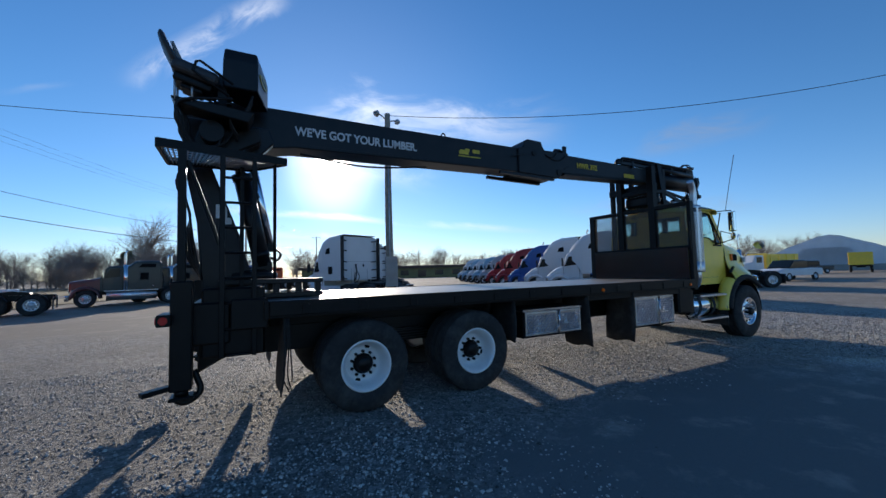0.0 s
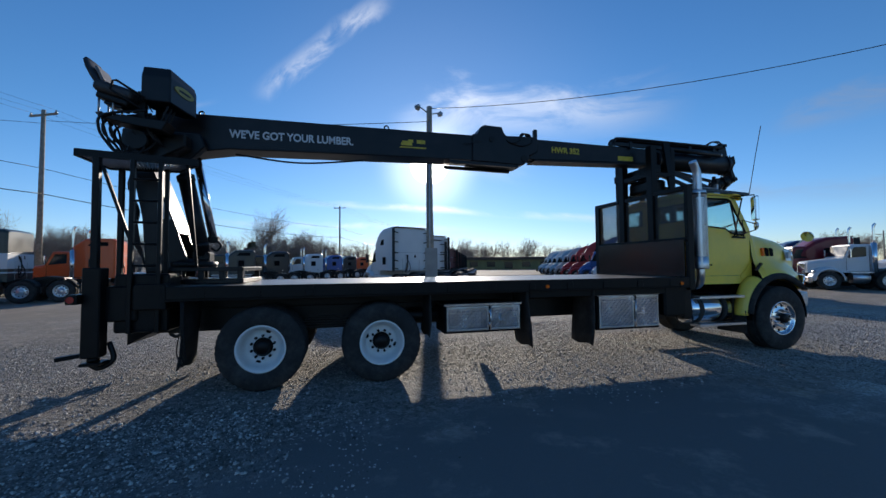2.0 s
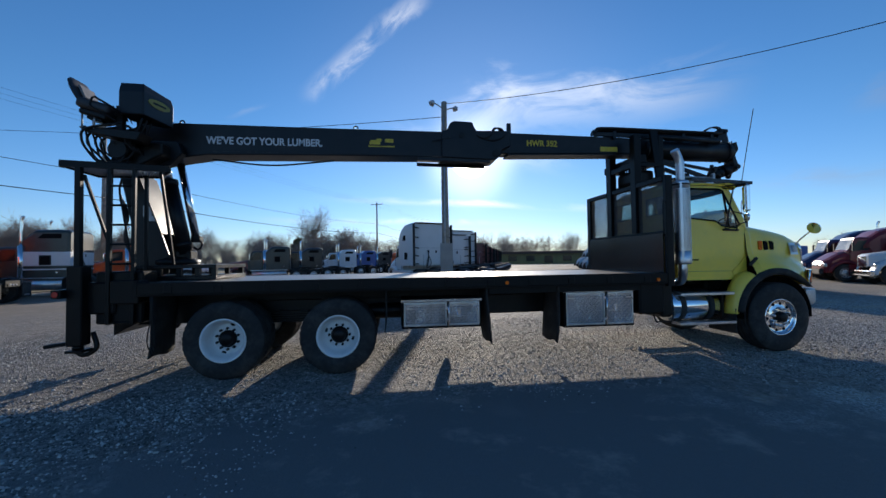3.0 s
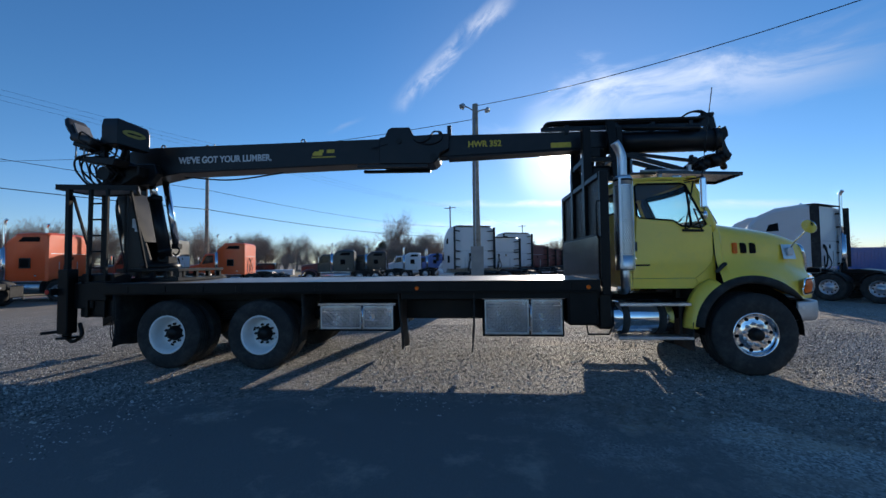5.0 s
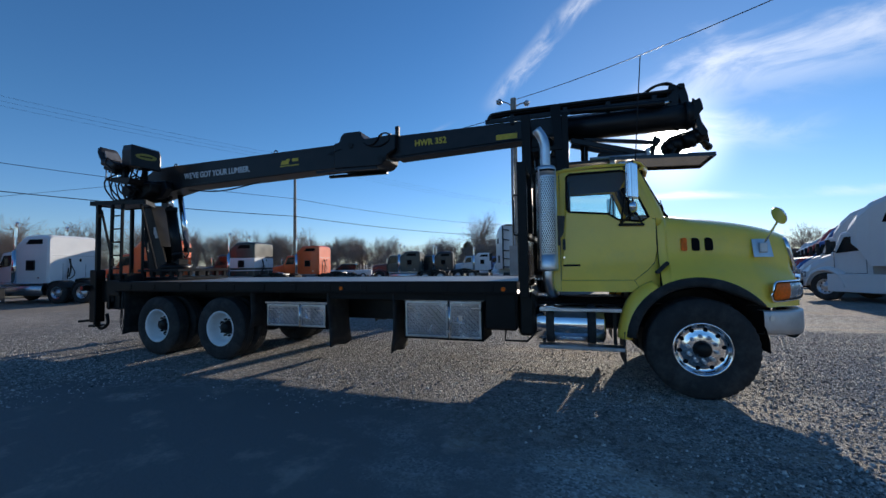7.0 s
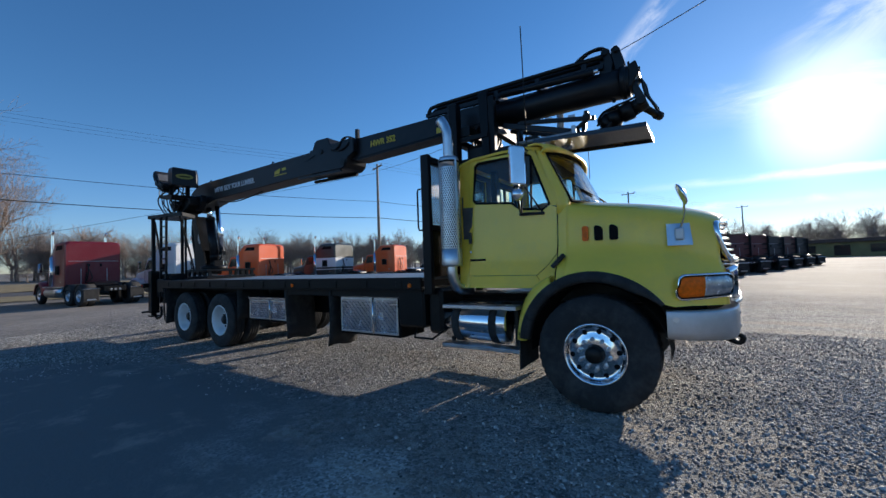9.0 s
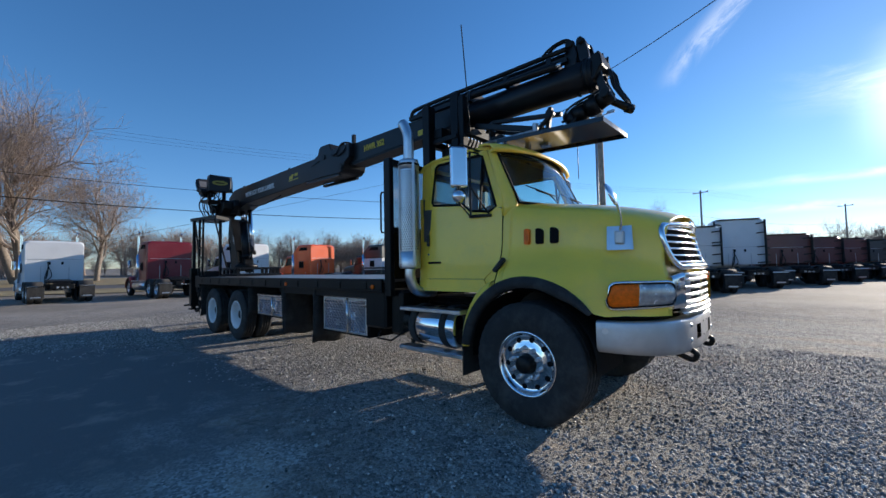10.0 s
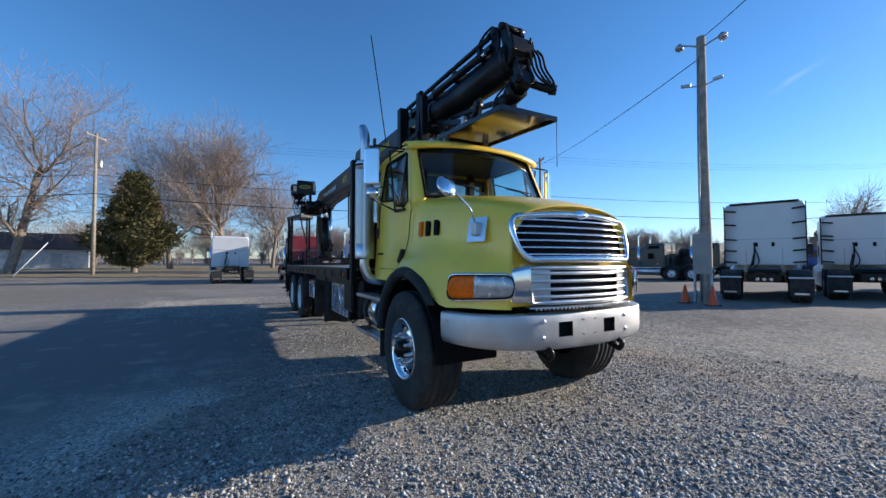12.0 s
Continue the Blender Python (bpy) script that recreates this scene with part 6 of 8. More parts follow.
    part("badge", bm, M["badge"], cbox, "plain yellow oval badge")
    bm = B()
    turned_box(bm, [c + d * u + Vector((0, 0, v)) + nrm * 0.002 for u, v in ((-0.11, -0.014), (0.11, -0.014), (0.11, 0.014), (-0.11, 0.014))], nrm, -0.004)
    part("badge_bar", bm, "black", cbox)
    for x, y in ((-0.2, -0.85), (-0.15, -0.5)):
        bm = B()
        box(bm, x - 0.04, x + 0.04, y - 0.04, y + 0.04, 3.38, 3.72)
        part("control_stand", bm, "grease", crane)
    for k in range(4):
        bm = B()
        pipe(bm, [(-0.18, -0.92 + 0.09 * k, 3.55), (-0.26, -0.92 + 0.09 * k, 3.70)], 0.008, 6)
        part("lever", bm, "grease", crane)
    for k in range(4):
        bm = B()
        y = -0.98 + 0.13 * k
        pipe(bm, curve_points([(-0.1, y, 3.45), (-0.55, y, 3.36), (-0.60 - 0.02 * (k % 2), y, 3.2), (-0.54 + 0.03 * k, y + 0.05, 3.04), (-0.42, y + 0.1, 2.92 + 0.02 * k), (-0.2, y + 0.25, 3.02), (-0.1, y + 0.3, 3.2)], 5), 0.016, 6)
        part("hose", bm, "hose", crane)
    bm = B()
    rod(bm, (-0.30, -0.78, 3.14), (-0.30, -0.55, 3.14), 0.12, seg=20)
    part("slew_motor", bm, "grease", crane)
    for k in range(3):
        bm = B()
        y = -0.9 + 0.1 * k
        pipe(bm, curve_points([(-0.62, y, 3.42), (-0.58 + 0.03 * k, y, 3.22), (-0.5, y + 0.04, 2.98 + 0.015 * k), (-0.3, y + 0.1, 2.93), (-0.22, y + 0.15, 3.08), (-0.34, y + 0.12, 3.24)], 5), 0.013, 6)
        part("hose", bm, "hose", crane)
    bm = B()
    prism(bm, [(-0.52, 2.95), (-0.1, 2.95), (0.2, 3.12), (0.2, 3.3), (-0.4, 3.3)], -0.62, -0.2, 0.02)
    part("valve_bank", bm, "grease", crane)
    for k in range(3):
        bm = B()
        y = -0.9 + 0.1 * k
        pipe(bm, curve_points([(0.1, y, 3.55), (0.02, y, 3.35), (-0.12, y, 3.25), (-0.05, y + 0.06, 3.1)], 5), 0.014, 6)
        part("hose", bm, "hose", crane)


M["pad"] = material("worn_grey_vinyl", (0.16, 0.16, 0.165), 0.5, vary=0.2, scale=10)
M["badge"] = material("dull_yellow_badge", (0.30, 0.24, 0.03), 0.5, vary=0.2, scale=20)
operator_station()


def rear_structure():
    # access platform with grating, posts and ladder
    pl = [(-0.73, -1.15), (0.45, -0.89), (0.08, -0.45), (-0.73, -0.45)]
    bm = B()
    for a, b in zip(pl, pl[1:] + pl[:1]):
        beam(bm, (*a, 2.84), (*b, 2.84), 0.03, 0.085)
    plat = part("platform_frame", bm, "black", crane)
    bm = B()
    for k in range(26):
        u = (k + 0.5) / 26
        a = Vector(pl[0]).lerp(Vector(pl[1]), u)
        b = Vector(pl[3]).lerp(Vector(pl[2]), u)
        beam(bm, (*a, 2.83), (*b, 2.83), 0.008, 0.03)
    for k in range(1, 7):
        u = k / 7
        a = Vector(pl[0]).lerp(Vector(pl[3]), u)
        b = Vector(pl[1]).lerp(Vector(pl[2]), u)
        beam(bm, (*a, 2.835), (*b, 2.835), 0.006, 0.01)
    part("grating", bm, "galv", plat)
    for nm, a, b, w in (("platform_post", (-0.52, -1.12, 1.45), (-0.525, -1.12, 2.8), 0.07), ("platform_post", (0.0, -0.62, 1.3), (0.0, -0.62, 2.8), 0.045), ("platform_post", (-0.6, -0.45, 1.3), (-0.6, -0.45, 2.8), 0.06), ("platform_brace", (-0.48, -1.1, 2.70), (-0.20, -1.09, 1.85), 0.035), ("platform_brace", (0.33, -0.88, 2.8), (0.35, -0.58, 1.5), 0.035), ("ladder_rail", (-0.18, -1.1, 0.72), (-0.18, -1.08, 2.8), 0.05), ("ladder_rail", (0.115, -1.1, 0.72), (0.115, -1.08, 2.8), 0.045)):
        bm = B()
        beam(bm, a, b, w, w, up=(0, 1, 0), bevel=0.005)
        part(nm, bm, "black", crane)
    for k in range(8):
        bm = B()
        z = 0.74 + 0.26 * k
        rod(bm, (-0.18, -1.095, z), (0.115, -1.09, z), 0.015, seg=8)
        part("rung", bm, "black", crane)
    # flexible lines that hang behind the deck's corner
    for k in range(3):
        bm = B()
        x = 0.41 + 0.014 * k
        pipe(bm, curve_points([(x, -1.24, 1.08), (x + 0.01, -1.26, 0.8), (x + 0.03 * (k - 1), -1.25, 0.5), (x + 0.03, -1.24, 0.32 + 0.05 * k)], 4), 0.007, 5)
        part("strap_end", bm, "hose", crane)
    # outriggers at both sides
    for s in (-1, 1):
        bm = B()
        box(bm, -0.60, -0.42, s * 1.12 - 0.09, s * 1.12 + 0.09, 0.47, 1.5, 0.012)
        leg = part("outrigger_leg", bm, "black", crane)
        bm = B()
        rod(bm, (-0.51, s * 1.12, 0.47), (-0.51, s * 1.12, 0.42), 0.06, seg=14)
        box(bm, -0.60, -0.40, s * 1.12 - 0.1, s * 1.12 + 0.1, 0.385, 0.42, 0.008)
        part("outrigger_foot", bm, "grease", leg)
        bm = B()
        pipe(bm, curve_points([(-0.42, s * 1.0, 0.62), (-0.36, s * 1.02, 0.42), (-0.48, s * 1.05, 0.33), (-0.58, s * 1.06, 0.38)], 5), 0.03, 8)
        part("hook", bm, "grease", leg)
        bm = B()
        beam(bm, (-0.45, s * 1.07, 0.52), (-0.80, s * 1.25, 0.49), 0.09, 0.045, bevel=0.006)
        part("step_bar", bm, "black", leg)
    bm = B()
    box(bm, -0.45, -0.1, -1.1, 1.1, 0.86, 1.28, 0.02)
    part("outrigger_beam", bm, "black", crane)
    bm = B()
    prism(bm, [(-0.42, 0.5), (-0.2, 0.62), (0.2, 0.8), (0.3, 1.2), (-0.42, 1.2)], -0.62, 0.62, 0.01)
    part("rear_bulkhead", bm, "grease", crane)
    bm = B()
    box(bm, -0.36, 0.22, -1.06, -0.72, 0.72, 1.42, 0.02)
    part("hydraulic_reservoir", bm, "black", crane)
    for y in (0.62, -0.62):
        bm = B()
        box(bm, -0.66, -0.58, y - 0.12, y + 0.12, 1.02, 1.14, 0.01)
        lamp = part("tail_lamp_box", bm, "black", truck)
        bm = B()
        rod(bm, (-0.662, y, 1.08), (-0.67, y, 1.08), 0.045, seg=16)
        part("tail_lamp", bm, "red_lens", lamp)
    bm = B()
    box(bm, -0.69, -0.58, -1.32, -0.95, 1.09, 1.20, 0.01)
    bar = part("lamp_bar", bm, "black", truck)
    for m in (pose(-0.692, -1.26, 1.145, 0, 0, 0), pose(-0.635, -1.322, 1.145, 0, 0, 90)):
        bm = B()
        rod(bm, (0.004, 0, 0), (-0.008, 0, 0), 0.036, seg=16)
        part("marker_lamp", bm, "red_lens", bar, "", None, m)
    bm = B()
    box(bm, -0.1, 0.24, -1.2, -0.95, 1.0, 1.3, 0.01)
    part("side_locker", bm, "black", truck)


rear_structure()


# ---- other tractors on the lot ----
LOT_RIM = None


def lot_wheel():
    bm = B()
    spin(bm, [(0.28, 0.03), (0.36, -0.005), (0.45, 0.0), (0.51, 0.035), (0.515, 0.08), (0.515, 0.2), (0.5, 0.24)], (0, 0, 0), seg=28)
    spin(bm, [(0.28, 0.25), (0.45, 0.265), (0.5, 0.24)], (0, 0, 0), seg=28)
    tyre = finish("tyre", bm, "rubber")
    bm = B()
    spin(bm, [(0.285, 0.03), (0.28, 0.012), (0.262, 0.03), (0.245, 0.09), (0.22, 0.105), (0.15, 0.08), (0.12, 0.075), (0.1, 0.02), (0.085, 0.0), (0.0001, -0.005)], (0, 0, 0), seg=28)
    n0 = len(bm.faces)
    for i in range(10):
        t = 2 * math.pi * i / 10
        rod(bm, (0.2 * math.cos(t), 0.13, 0.2 * math.sin(t)), (0.2 * math.cos(t), 0.088, 0.2 * math.sin(t)), 0.027, seg=8)
    bm.faces.ensure_lookup_table()
    for f in bm.faces[n0:]:
        f.material_index = 1
    return tyre, finish("rim", bm, ["alu", "dark"])


LOT_WHEEL = lot_wheel()


def skin_loft(bm, secs, thick=0.0):
    """secs: (x, half-outline of (y, z) from the lower edge to the centre line) from front to back, mirrored, capped."""
    rows = []
    for x, half in secs:
        pts = [(x, -y, z) for y, z in half] + [(x, y, z) for y, z in half[::-1] if y > 1e-6]
        rows.append(pts)
    vs = grid_skin(bm, rows, smooth=False)
    for r, f in ((vs[0], 1), (vs[-1], -1)):
        try:
            bm.faces.new(r[::f])
        except ValueError:
            pass


def rounded(w, z0, z1, r=0.12):
    return [(w, z0), (w, z1 - r), (w - r * 0.3, z1 - r * 0.3), (w - r, z1), (0, z1 + 0.02)]


def tractor(at, paint, label, style="classic", height=2.95, band=None, nose=None, roof_paint=None, group="parked tractors", sleeper_len=1.9, day=False, stacks=True, seed=0):
    """A road tractor, front towards +x, tail at x = 0, centred on y = 0."""
    tr = thing("tractor", label, "truck", at, group)
    pm = M[paint]
    aero = style == "aero"
    sl0 = 2.55
    sl1 = sl0 + (0.1 if day else sleeper_len)
    cab1 = sl1 + 1.15
    hood1 = cab1 + (1.15 if aero else 1.45)
    # frame and rear
    for s in (-1, 1):
        bm = B()
        box(bm, 0.05, hood1 - 0.3, s * 0.42 - 0.04, s * 0.42 + 0.04, 0.72, 0.98)
        part("frame_rail", bm, "grease", tr)
    bm = B()
    box(bm, 0.0, 0.12, -0.45, 0.45, 0.7, 0.98, 0.02)
    for y in (-0.28, 0.28):
        box(bm, -0.02, 0.0, y - 0.06, y + 0.06, 0.74, 0.84)
    part("rear_member", bm, "grease", tr)
    for y in (-0.18, 0, 0.18):
        bm = B()
        rod(bm, (0.0, y, 0.8), (-0.025, y, 0.8), 0.055, seg=12)
        part("tail_lamp", bm, "lens", tr)
    bm = B()
    prism(bm, [(0.85, 1.0), (0.9, 1.12), (1.5, 1.2), (1.95, 1.14), (2.0, 1.0)], -0.48, 0.48, 0.02)
    part("fifth_wheel", bm, "grease", tr)
    for x in (0.75, 2.1):
        for s in (-1, 1):
            t = part("wheel", None, None, tr, "", LOT_WHEEL[0], Matrix.Translation((x, s * 1.22, 0.515)) @ Matrix.Rotation(0 if s < 0 else math.pi, 4, "Z"))
            part("rim", None, None, t, "", LOT_WHEEL[1])
            part("wheel", None, None, tr, "", LOT_WHEEL[0], Matrix.Translation((x, s * 0.93, 0.515)) @ Matrix.Rotation(0 if s < 0 else math.pi, 4, "Z"))
            bm = B()
            rows = []
            for k in range(11):
                a = radians(20 + 140 * k / 10)
                rows.append([(x + 0.58 * math.cos(a), s * w, 0.515 + 0.58 * math.sin(a)) for w in (0.64, 1.23)])
            shell(bm, rows, 0.012)
            part("wheel_fender", bm, "rubber", tr)
    for s in (-1, 1):
        bm = B()
        a, b = sorted((s * 0.64, s * 1.24))
        box(bm, 0.02, 0.045, a, b, 0.25, 0.86, 0.004)
        fl = part("mud_flap", bm, "rubber", tr)
        bm = B()
        box(bm, 0.0, 0.018, a + 0.12, b - 0.12, 0.31, 0.37, 0.003)
        part("flap_weight", bm, "alu", fl)
        bm = B()
        box(bm, 0.0, 0.018, a - 0.03, b + 0.03, 0.84, 0.89, 0.003)
        part("flap_bar", bm, "p_white" if aero else "chrome", fl)
    # front axle
    fx = hood1 - (1.0 if aero else 0.75)
    for s in (-1, 1):
        t = part("wheel", None, None, tr, "", LOT_WHEEL[0], Matrix.Translation((fx, s * 1.2, 0.515)) @ Matrix.Rotation(0 if s < 0 else math.pi, 4, "Z"))
        part("rim", None, None, t, "", LOT_WHEEL[1])
    # sleeper
    if not day:
        bm = B()
        if aero:
            secs = [(sl0, rounded(1.22, 1.28, height - 0.1, 0.12)), (sl0 + 0.25, rounded(1.23, 1.28, height, 0.14)), (sl1 - 0.7, rounded(1.22, 1.28, height - 0.03, 0.2)), (sl1 - 0.1, rounded(1.2, 1.28, height - 0.22, 0.28)), (sl1 + 0.3, rounded(1.14, 1.9, height - 0.55, 0.3)), (sl1 + 0.65, rounded(1.0, 2.2, height - 0.95, 0.25))]
        else:
            secs = [(sl0, rounded(1.14, 0.98, height - 0.12, 0.14)), (sl0 + 0.12, rounded(1.18, 0.98, height - 0.02, 0.16)), (sl0 + 0.7, rounded(1.19, 0.98, height, 0.16)), (sl1 - 0.55, rounded(1.18, 0.98, height - 0.03, 0.16)), (sl1 - 0.08, rounded(1.14, 0.98, height - 0.42, 0.16)), (sl1, rounded(1.1, 0.98, height - 0.55, 0.14))]
        skin_loft(bm, secs)
        bmesh.ops.bevel(bm, geom=[e for e in bm.edges if e.calc_face_angle(0) > 0.5], offset=0.04, segments=2, affect="EDGES")
        sl = part("sleeper", bm, roof_paint and M[roof_paint] or pm, tr)
        if band:
            for z0, z1, mat in band:
                bm = B()
                box(bm, sl0 - 0.012, sl1 - 0.1, -1.202, 1.202, z0, z1, 0.02)
                part("paint_band", bm, mat, sl)
        for s in (-1, 1):
            bm = B()
            a, b = sl0 + 0.75, sl0 + 1.15
            box(bm, a, b, s * 1.212 - 0.02, s * 1.212 + 0.02, 1.62, 2.05, 0.04, 2)
            part("sleeper_window", bm, "dark", sl)
            bm = B()
            box(bm, a - 0.03, b + 0.03, s * 1.206 - 0.018, s * 1.206 + 0.018, 1.59, 2.08, 0.04, 2)
            part("window_frame", bm, "vinyl", sl)
            bm = B()
            if aero:
                turned_box(bm, [(sl0 + 1.0, s * 1.225, height - 1.0), (sl0 + 1.45, s * 1.225, height - 1.0), (sl0 + 1.35, s * 1.225, height - 0.72), (sl0 + 1.02, s * 1.225, height - 0.66)], (0, -s, 0), 0.03)
            else:
                turned_box(bm, [(sl0 + 0.35, s * 1.2, height - 0.45), (sl0 + 1.25, s * 1.2, height - 0.45), (sl0 + 1.05, s * 1.2, height - 0.22), (sl0 + 0.35, s * 1.2, height - 0.22)], (0, -s, 0), 0.04)
            part("upper_window", bm, "dark", sl)
            bm = B()
            box(bm, sl0 + 0.45, sl0 + 0.55, s * 1.215 - 0.012, s * 1.215 + 0.012, 1.2, 1.27, 0.01)
            part("locker_latch", bm, "chrome", sl)
        # back of the sleeper: panel joints, vents, hose rack
        bm = B()
        for y in (-0.55, 0.55):
            box(bm, sl0 - 0.016, sl0 + 0.01, y - 0.012, y + 0.012, 1.05, 1.9)
        box(bm, sl0 - 0.016, sl0 + 0.01, -1.05, 1.05, 2.28, 2.30)
        part("panel_joint", bm, "galv", sl)
        for y in (-0.28, 0.22):
            bm = B()
            box(bm, sl0 - 0.022, sl0 + 0.01, y - 0.045, y + 0.045, 2.0, 2.16, 0.01)
            part("vent", bm, "dark", sl)
        bm = B()
        pipe(bm, curve_points([(sl0 - 0.1, 0.35, 1.25), (sl0 - 0.14, 0.3, 1.6), (sl0 - 0.1, 0.28, 2.0), (sl0 - 0.03, 0.3, 2.15)], 4), 0.03, 6)
        pipe(bm, curve_points([(sl0 - 0.06, 0.3, 2.0), (sl0 - 0.2, 0.15, 1.4), (sl0 - 0.1, 0.4, 1.15), (sl0 - 0.05, 0.32, 1.7)], 4), 0.022, 6)
        part("air_hose", bm, "hose", tr)
        if aero:
            for s in (-1, 1):
                bm = B()
                box(bm, sl0 - 0.3, sl0 - 0.01, s * 1.225 - 0.012, s * 1.225 + 0.012, 1.25, height - 0.1, 0.008)
                ext = part("side_extender", bm, "rubber", tr)
                for z in (1.4, 1.85, 2.3, height - 0.85, height - 0.3):
                    bm = B()
                    beam(bm, (sl0 - 0.02, s * 0.85, z - 0.03), (sl0 - 0.2, s * 1.205, z), 0.03, 0.06)
                    part("extender_bracket", bm, "rubber", ext)
            bm = B()
            box(bm, sl0 - 0.12, sl0 + 0.3, -1.05, 1.05, height - 0.04, height + 0.0, 0.01)
            part("roof_lip", bm, "rubber", sl)
    # day part of the cab
    bm = B()
    top = 2.5 if not aero else 2.55
    skin_loft(bm, [(sl1 - 0.05, rounded(1.04, 0.95, top - 0.02, 0.1)), (cab1 - 0.55, rounded(1.04, 0.95, top, 0.12)), (cab1 - 0.3, rounded(1.02, 0.95, top - 0.03, 0.12)), (cab1 - 0.05, rounded(1.0, 0.95, 1.85, 0.06)), (cab1 + 0.05, rounded(0.98, 0.95, 1.78, 0.06))])
    cabp = part("cab", bm, pm, tr)
    for s in (-1, 1):
        bm = B()
        turned_box(bm, [(sl1 + 0.25, s * 1.05, 1.83), (cab1 - 0.15, s * 1.05, 1.75), (cab1 - 0.42, s * 1.05, 2.33), (sl1 + 0.25, s * 1.05, 2.35)], (0, -s, 0), 0.03)
        part("door_window", bm, "pane", cabp)
        bm = B()
        for p, q in (((sl1 + 0.12, 1.02), (sl1 + 0.12, 2.4)), ((cab1 - 0.08, 1.02), (cab1 - 0.08, 1.75)), ((sl1 + 0.12, 1.02), (cab1 - 0.08, 1.02))):
            beam(bm, (p[0], s * 1.04, p[1]), (q[0], s * 1.04, q[1]), 0.012, 0.012)
        part("door_joint", bm, "dark", cabp)
        bm = B()
        box(bm, cab1 - 0.15, cab1 - 0.08, s * 1.35 - 0.09, s * 1.35 + 0.09, 1.75, 2.25, 0.02)
        beam(bm, (cab1 - 0.12, s * 1.03, 1.8), (cab1 - 0.12, s * 1.3, 1.9), 0.03, 0.03)
        part("side_mirror", bm, "rubber" if aero else "chrome", tr)
        bm = B()
        if aero:
            box(bm, 2.65, cab1 + 0.05, s * 1.2 - 0.03, s * 1.2 + 0.03, 0.35, 1.0, 0.02)
            part("side_skirt", bm, pm, tr)
        else:
            rod(bm, (sl0 + 0.3, s * 0.95, 0.66), (sl1 + 0.9, s * 0.95, 0.66), 0.3, seg=20)
            box(bm, sl0 + 0.2, sl1 + 1.0, s * 1.2 - 0.06, s * 1.2 + 0.06, 0.93, 0.985, 0.01)
            part("fuel_tank", bm, "alu", tr)
    bm = B()
    turned_box(bm, [(cab1 - 0.05, -0.95, 1.84), (cab1 - 0.05, 0.95, 1.84), (cab1 - 0.27, 0.92, 2.42), (cab1 - 0.27, -0.92, 2.42)], (0.93, 0, 0.36), 0.02)
    part("windscreen", bm, "pane", cabp)
    # hood
    bm = B()
    np_ = M[nose] if nose else pm
    if aero:
        skin_loft(bm, [(cab1 - 0.1, rounded(1.0, 0.95, 1.82, 0.25)), (cab1 + 0.4, rounded(1.08, 0.8, 1.66, 0.3)), (hood1 - 0.45, rounded(1.1, 0.6, 1.46, 0.32)), (hood1 - 0.1, rounded(0.95, 0.5, 1.2, 0.3)), (hood1, rounded(0.7, 0.5, 0.95, 0.2))])
    else:
        skin_loft(bm, [(cab1 - 0.05, rounded(0.98, 1.0, 1.78, 0.12)), (cab1 + 0.5, rounded(0.86, 1.0, 1.7, 0.14)), (hood1 - 0.1, rounded(0.66, 0.95, 1.58, 0.14)), (hood1, rounded(0.62, 0.95, 1.5, 0.1))])
    hd = part("hood", bm, np_, tr)
    for s in (-1, 1):
        bm = B()
        rows = []
        for k in range(13):
            a = radians(0 + 180 * k / 12)
            rows.append([(fx + rr * math.cos(a), s * w, 0.515 + rr * math.sin(a)) for rr, w in ((0.60, 1.22), (0.64, 1.23), (0.72, 1.12), (0.78, 0.7))])
        shell(bm, rows, 0.015)
        part("front_fender", bm, np_, tr)
        bm = B()
        box(bm, hood1 - 0.25, hood1 - 0.1, s * 0.95 - 0.14, s * 0.95 + 0.14, 0.85, 1.08, 0.04, 2)
        part("headlamp", bm, "lens", tr)
    bm = B()
    box(bm, hood1, hood1 + 0.03, -0.5, 0.5, 0.9, 1.5 if not aero else 1.0, 0.03, 2)
    part("grille", bm, "chrome", hd)
    bm = B()
    box(bm, hood1 - 0.05, hood1 + 0.16, -1.2, 1.2, 0.42, 0.75, 0.06, 2)
    part("bumper", bm, "rubber" if aero else "chrome", tr)
    if stacks:
        for s in (-1, 1):
            if aero and s > 0:
                continue
            x = sl1 - 0.02 if not aero else sl0 - 0.15
            y = s * (1.14 if not aero else 0.95)
            bm = B()
            rod(bm, (x, y, 1.0), (x, y, 2.55), 0.125, seg=16)
            st = part("exhaust_pipe", bm, "chrome", tr)
            bm = B()
            pipe(bm, curve_points([(x, y, 2.5), (x, y, height + 0.25), (x - 0.02, y, height + 0.5), (x - 0.10, y, height + 0.62)], 4), 0.062, 10)
            part("pipe_tip", bm, "chrome", st)
    return tr


M["pane"] = material("dark_window_pane", (0.012, 0.018, 0.02), 0.12, spec=0.35, vary=0.1)
for nm, c in (("p_white", (0.66, 0.67, 0.68)), ("p_orange", (0.82, 0.105, 0.014)), ("p_darkred", (0.17, 0.004, 0.012)), ("p_green", (0.02, 0.032, 0.03)), ("p_black", (0.014, 0.014, 0.016)), ("p_blue", (0.02, 0.09, 0.32)), ("p_navy", (0.012, 0.03, 0.10)), ("p_red", (0.42, 0.02, 0.025)), ("p_maroon", (0.13, 0.045, 0.04)), ("p_silver", (0.40, 0.43, 0.46)), ("p_cyan", (0.25, 0.42, 0.55)), ("p_grey", (0.035, 0.038, 0.042))):
    M[nm] = material(nm.replace("p_", "") + "_truck_paint", c, 0.34, vary=0.06, scale=1.5, coat=0.15, dirt=tuple(0.7 * v + 0.05 for v in c), dirt_amount=0.4)


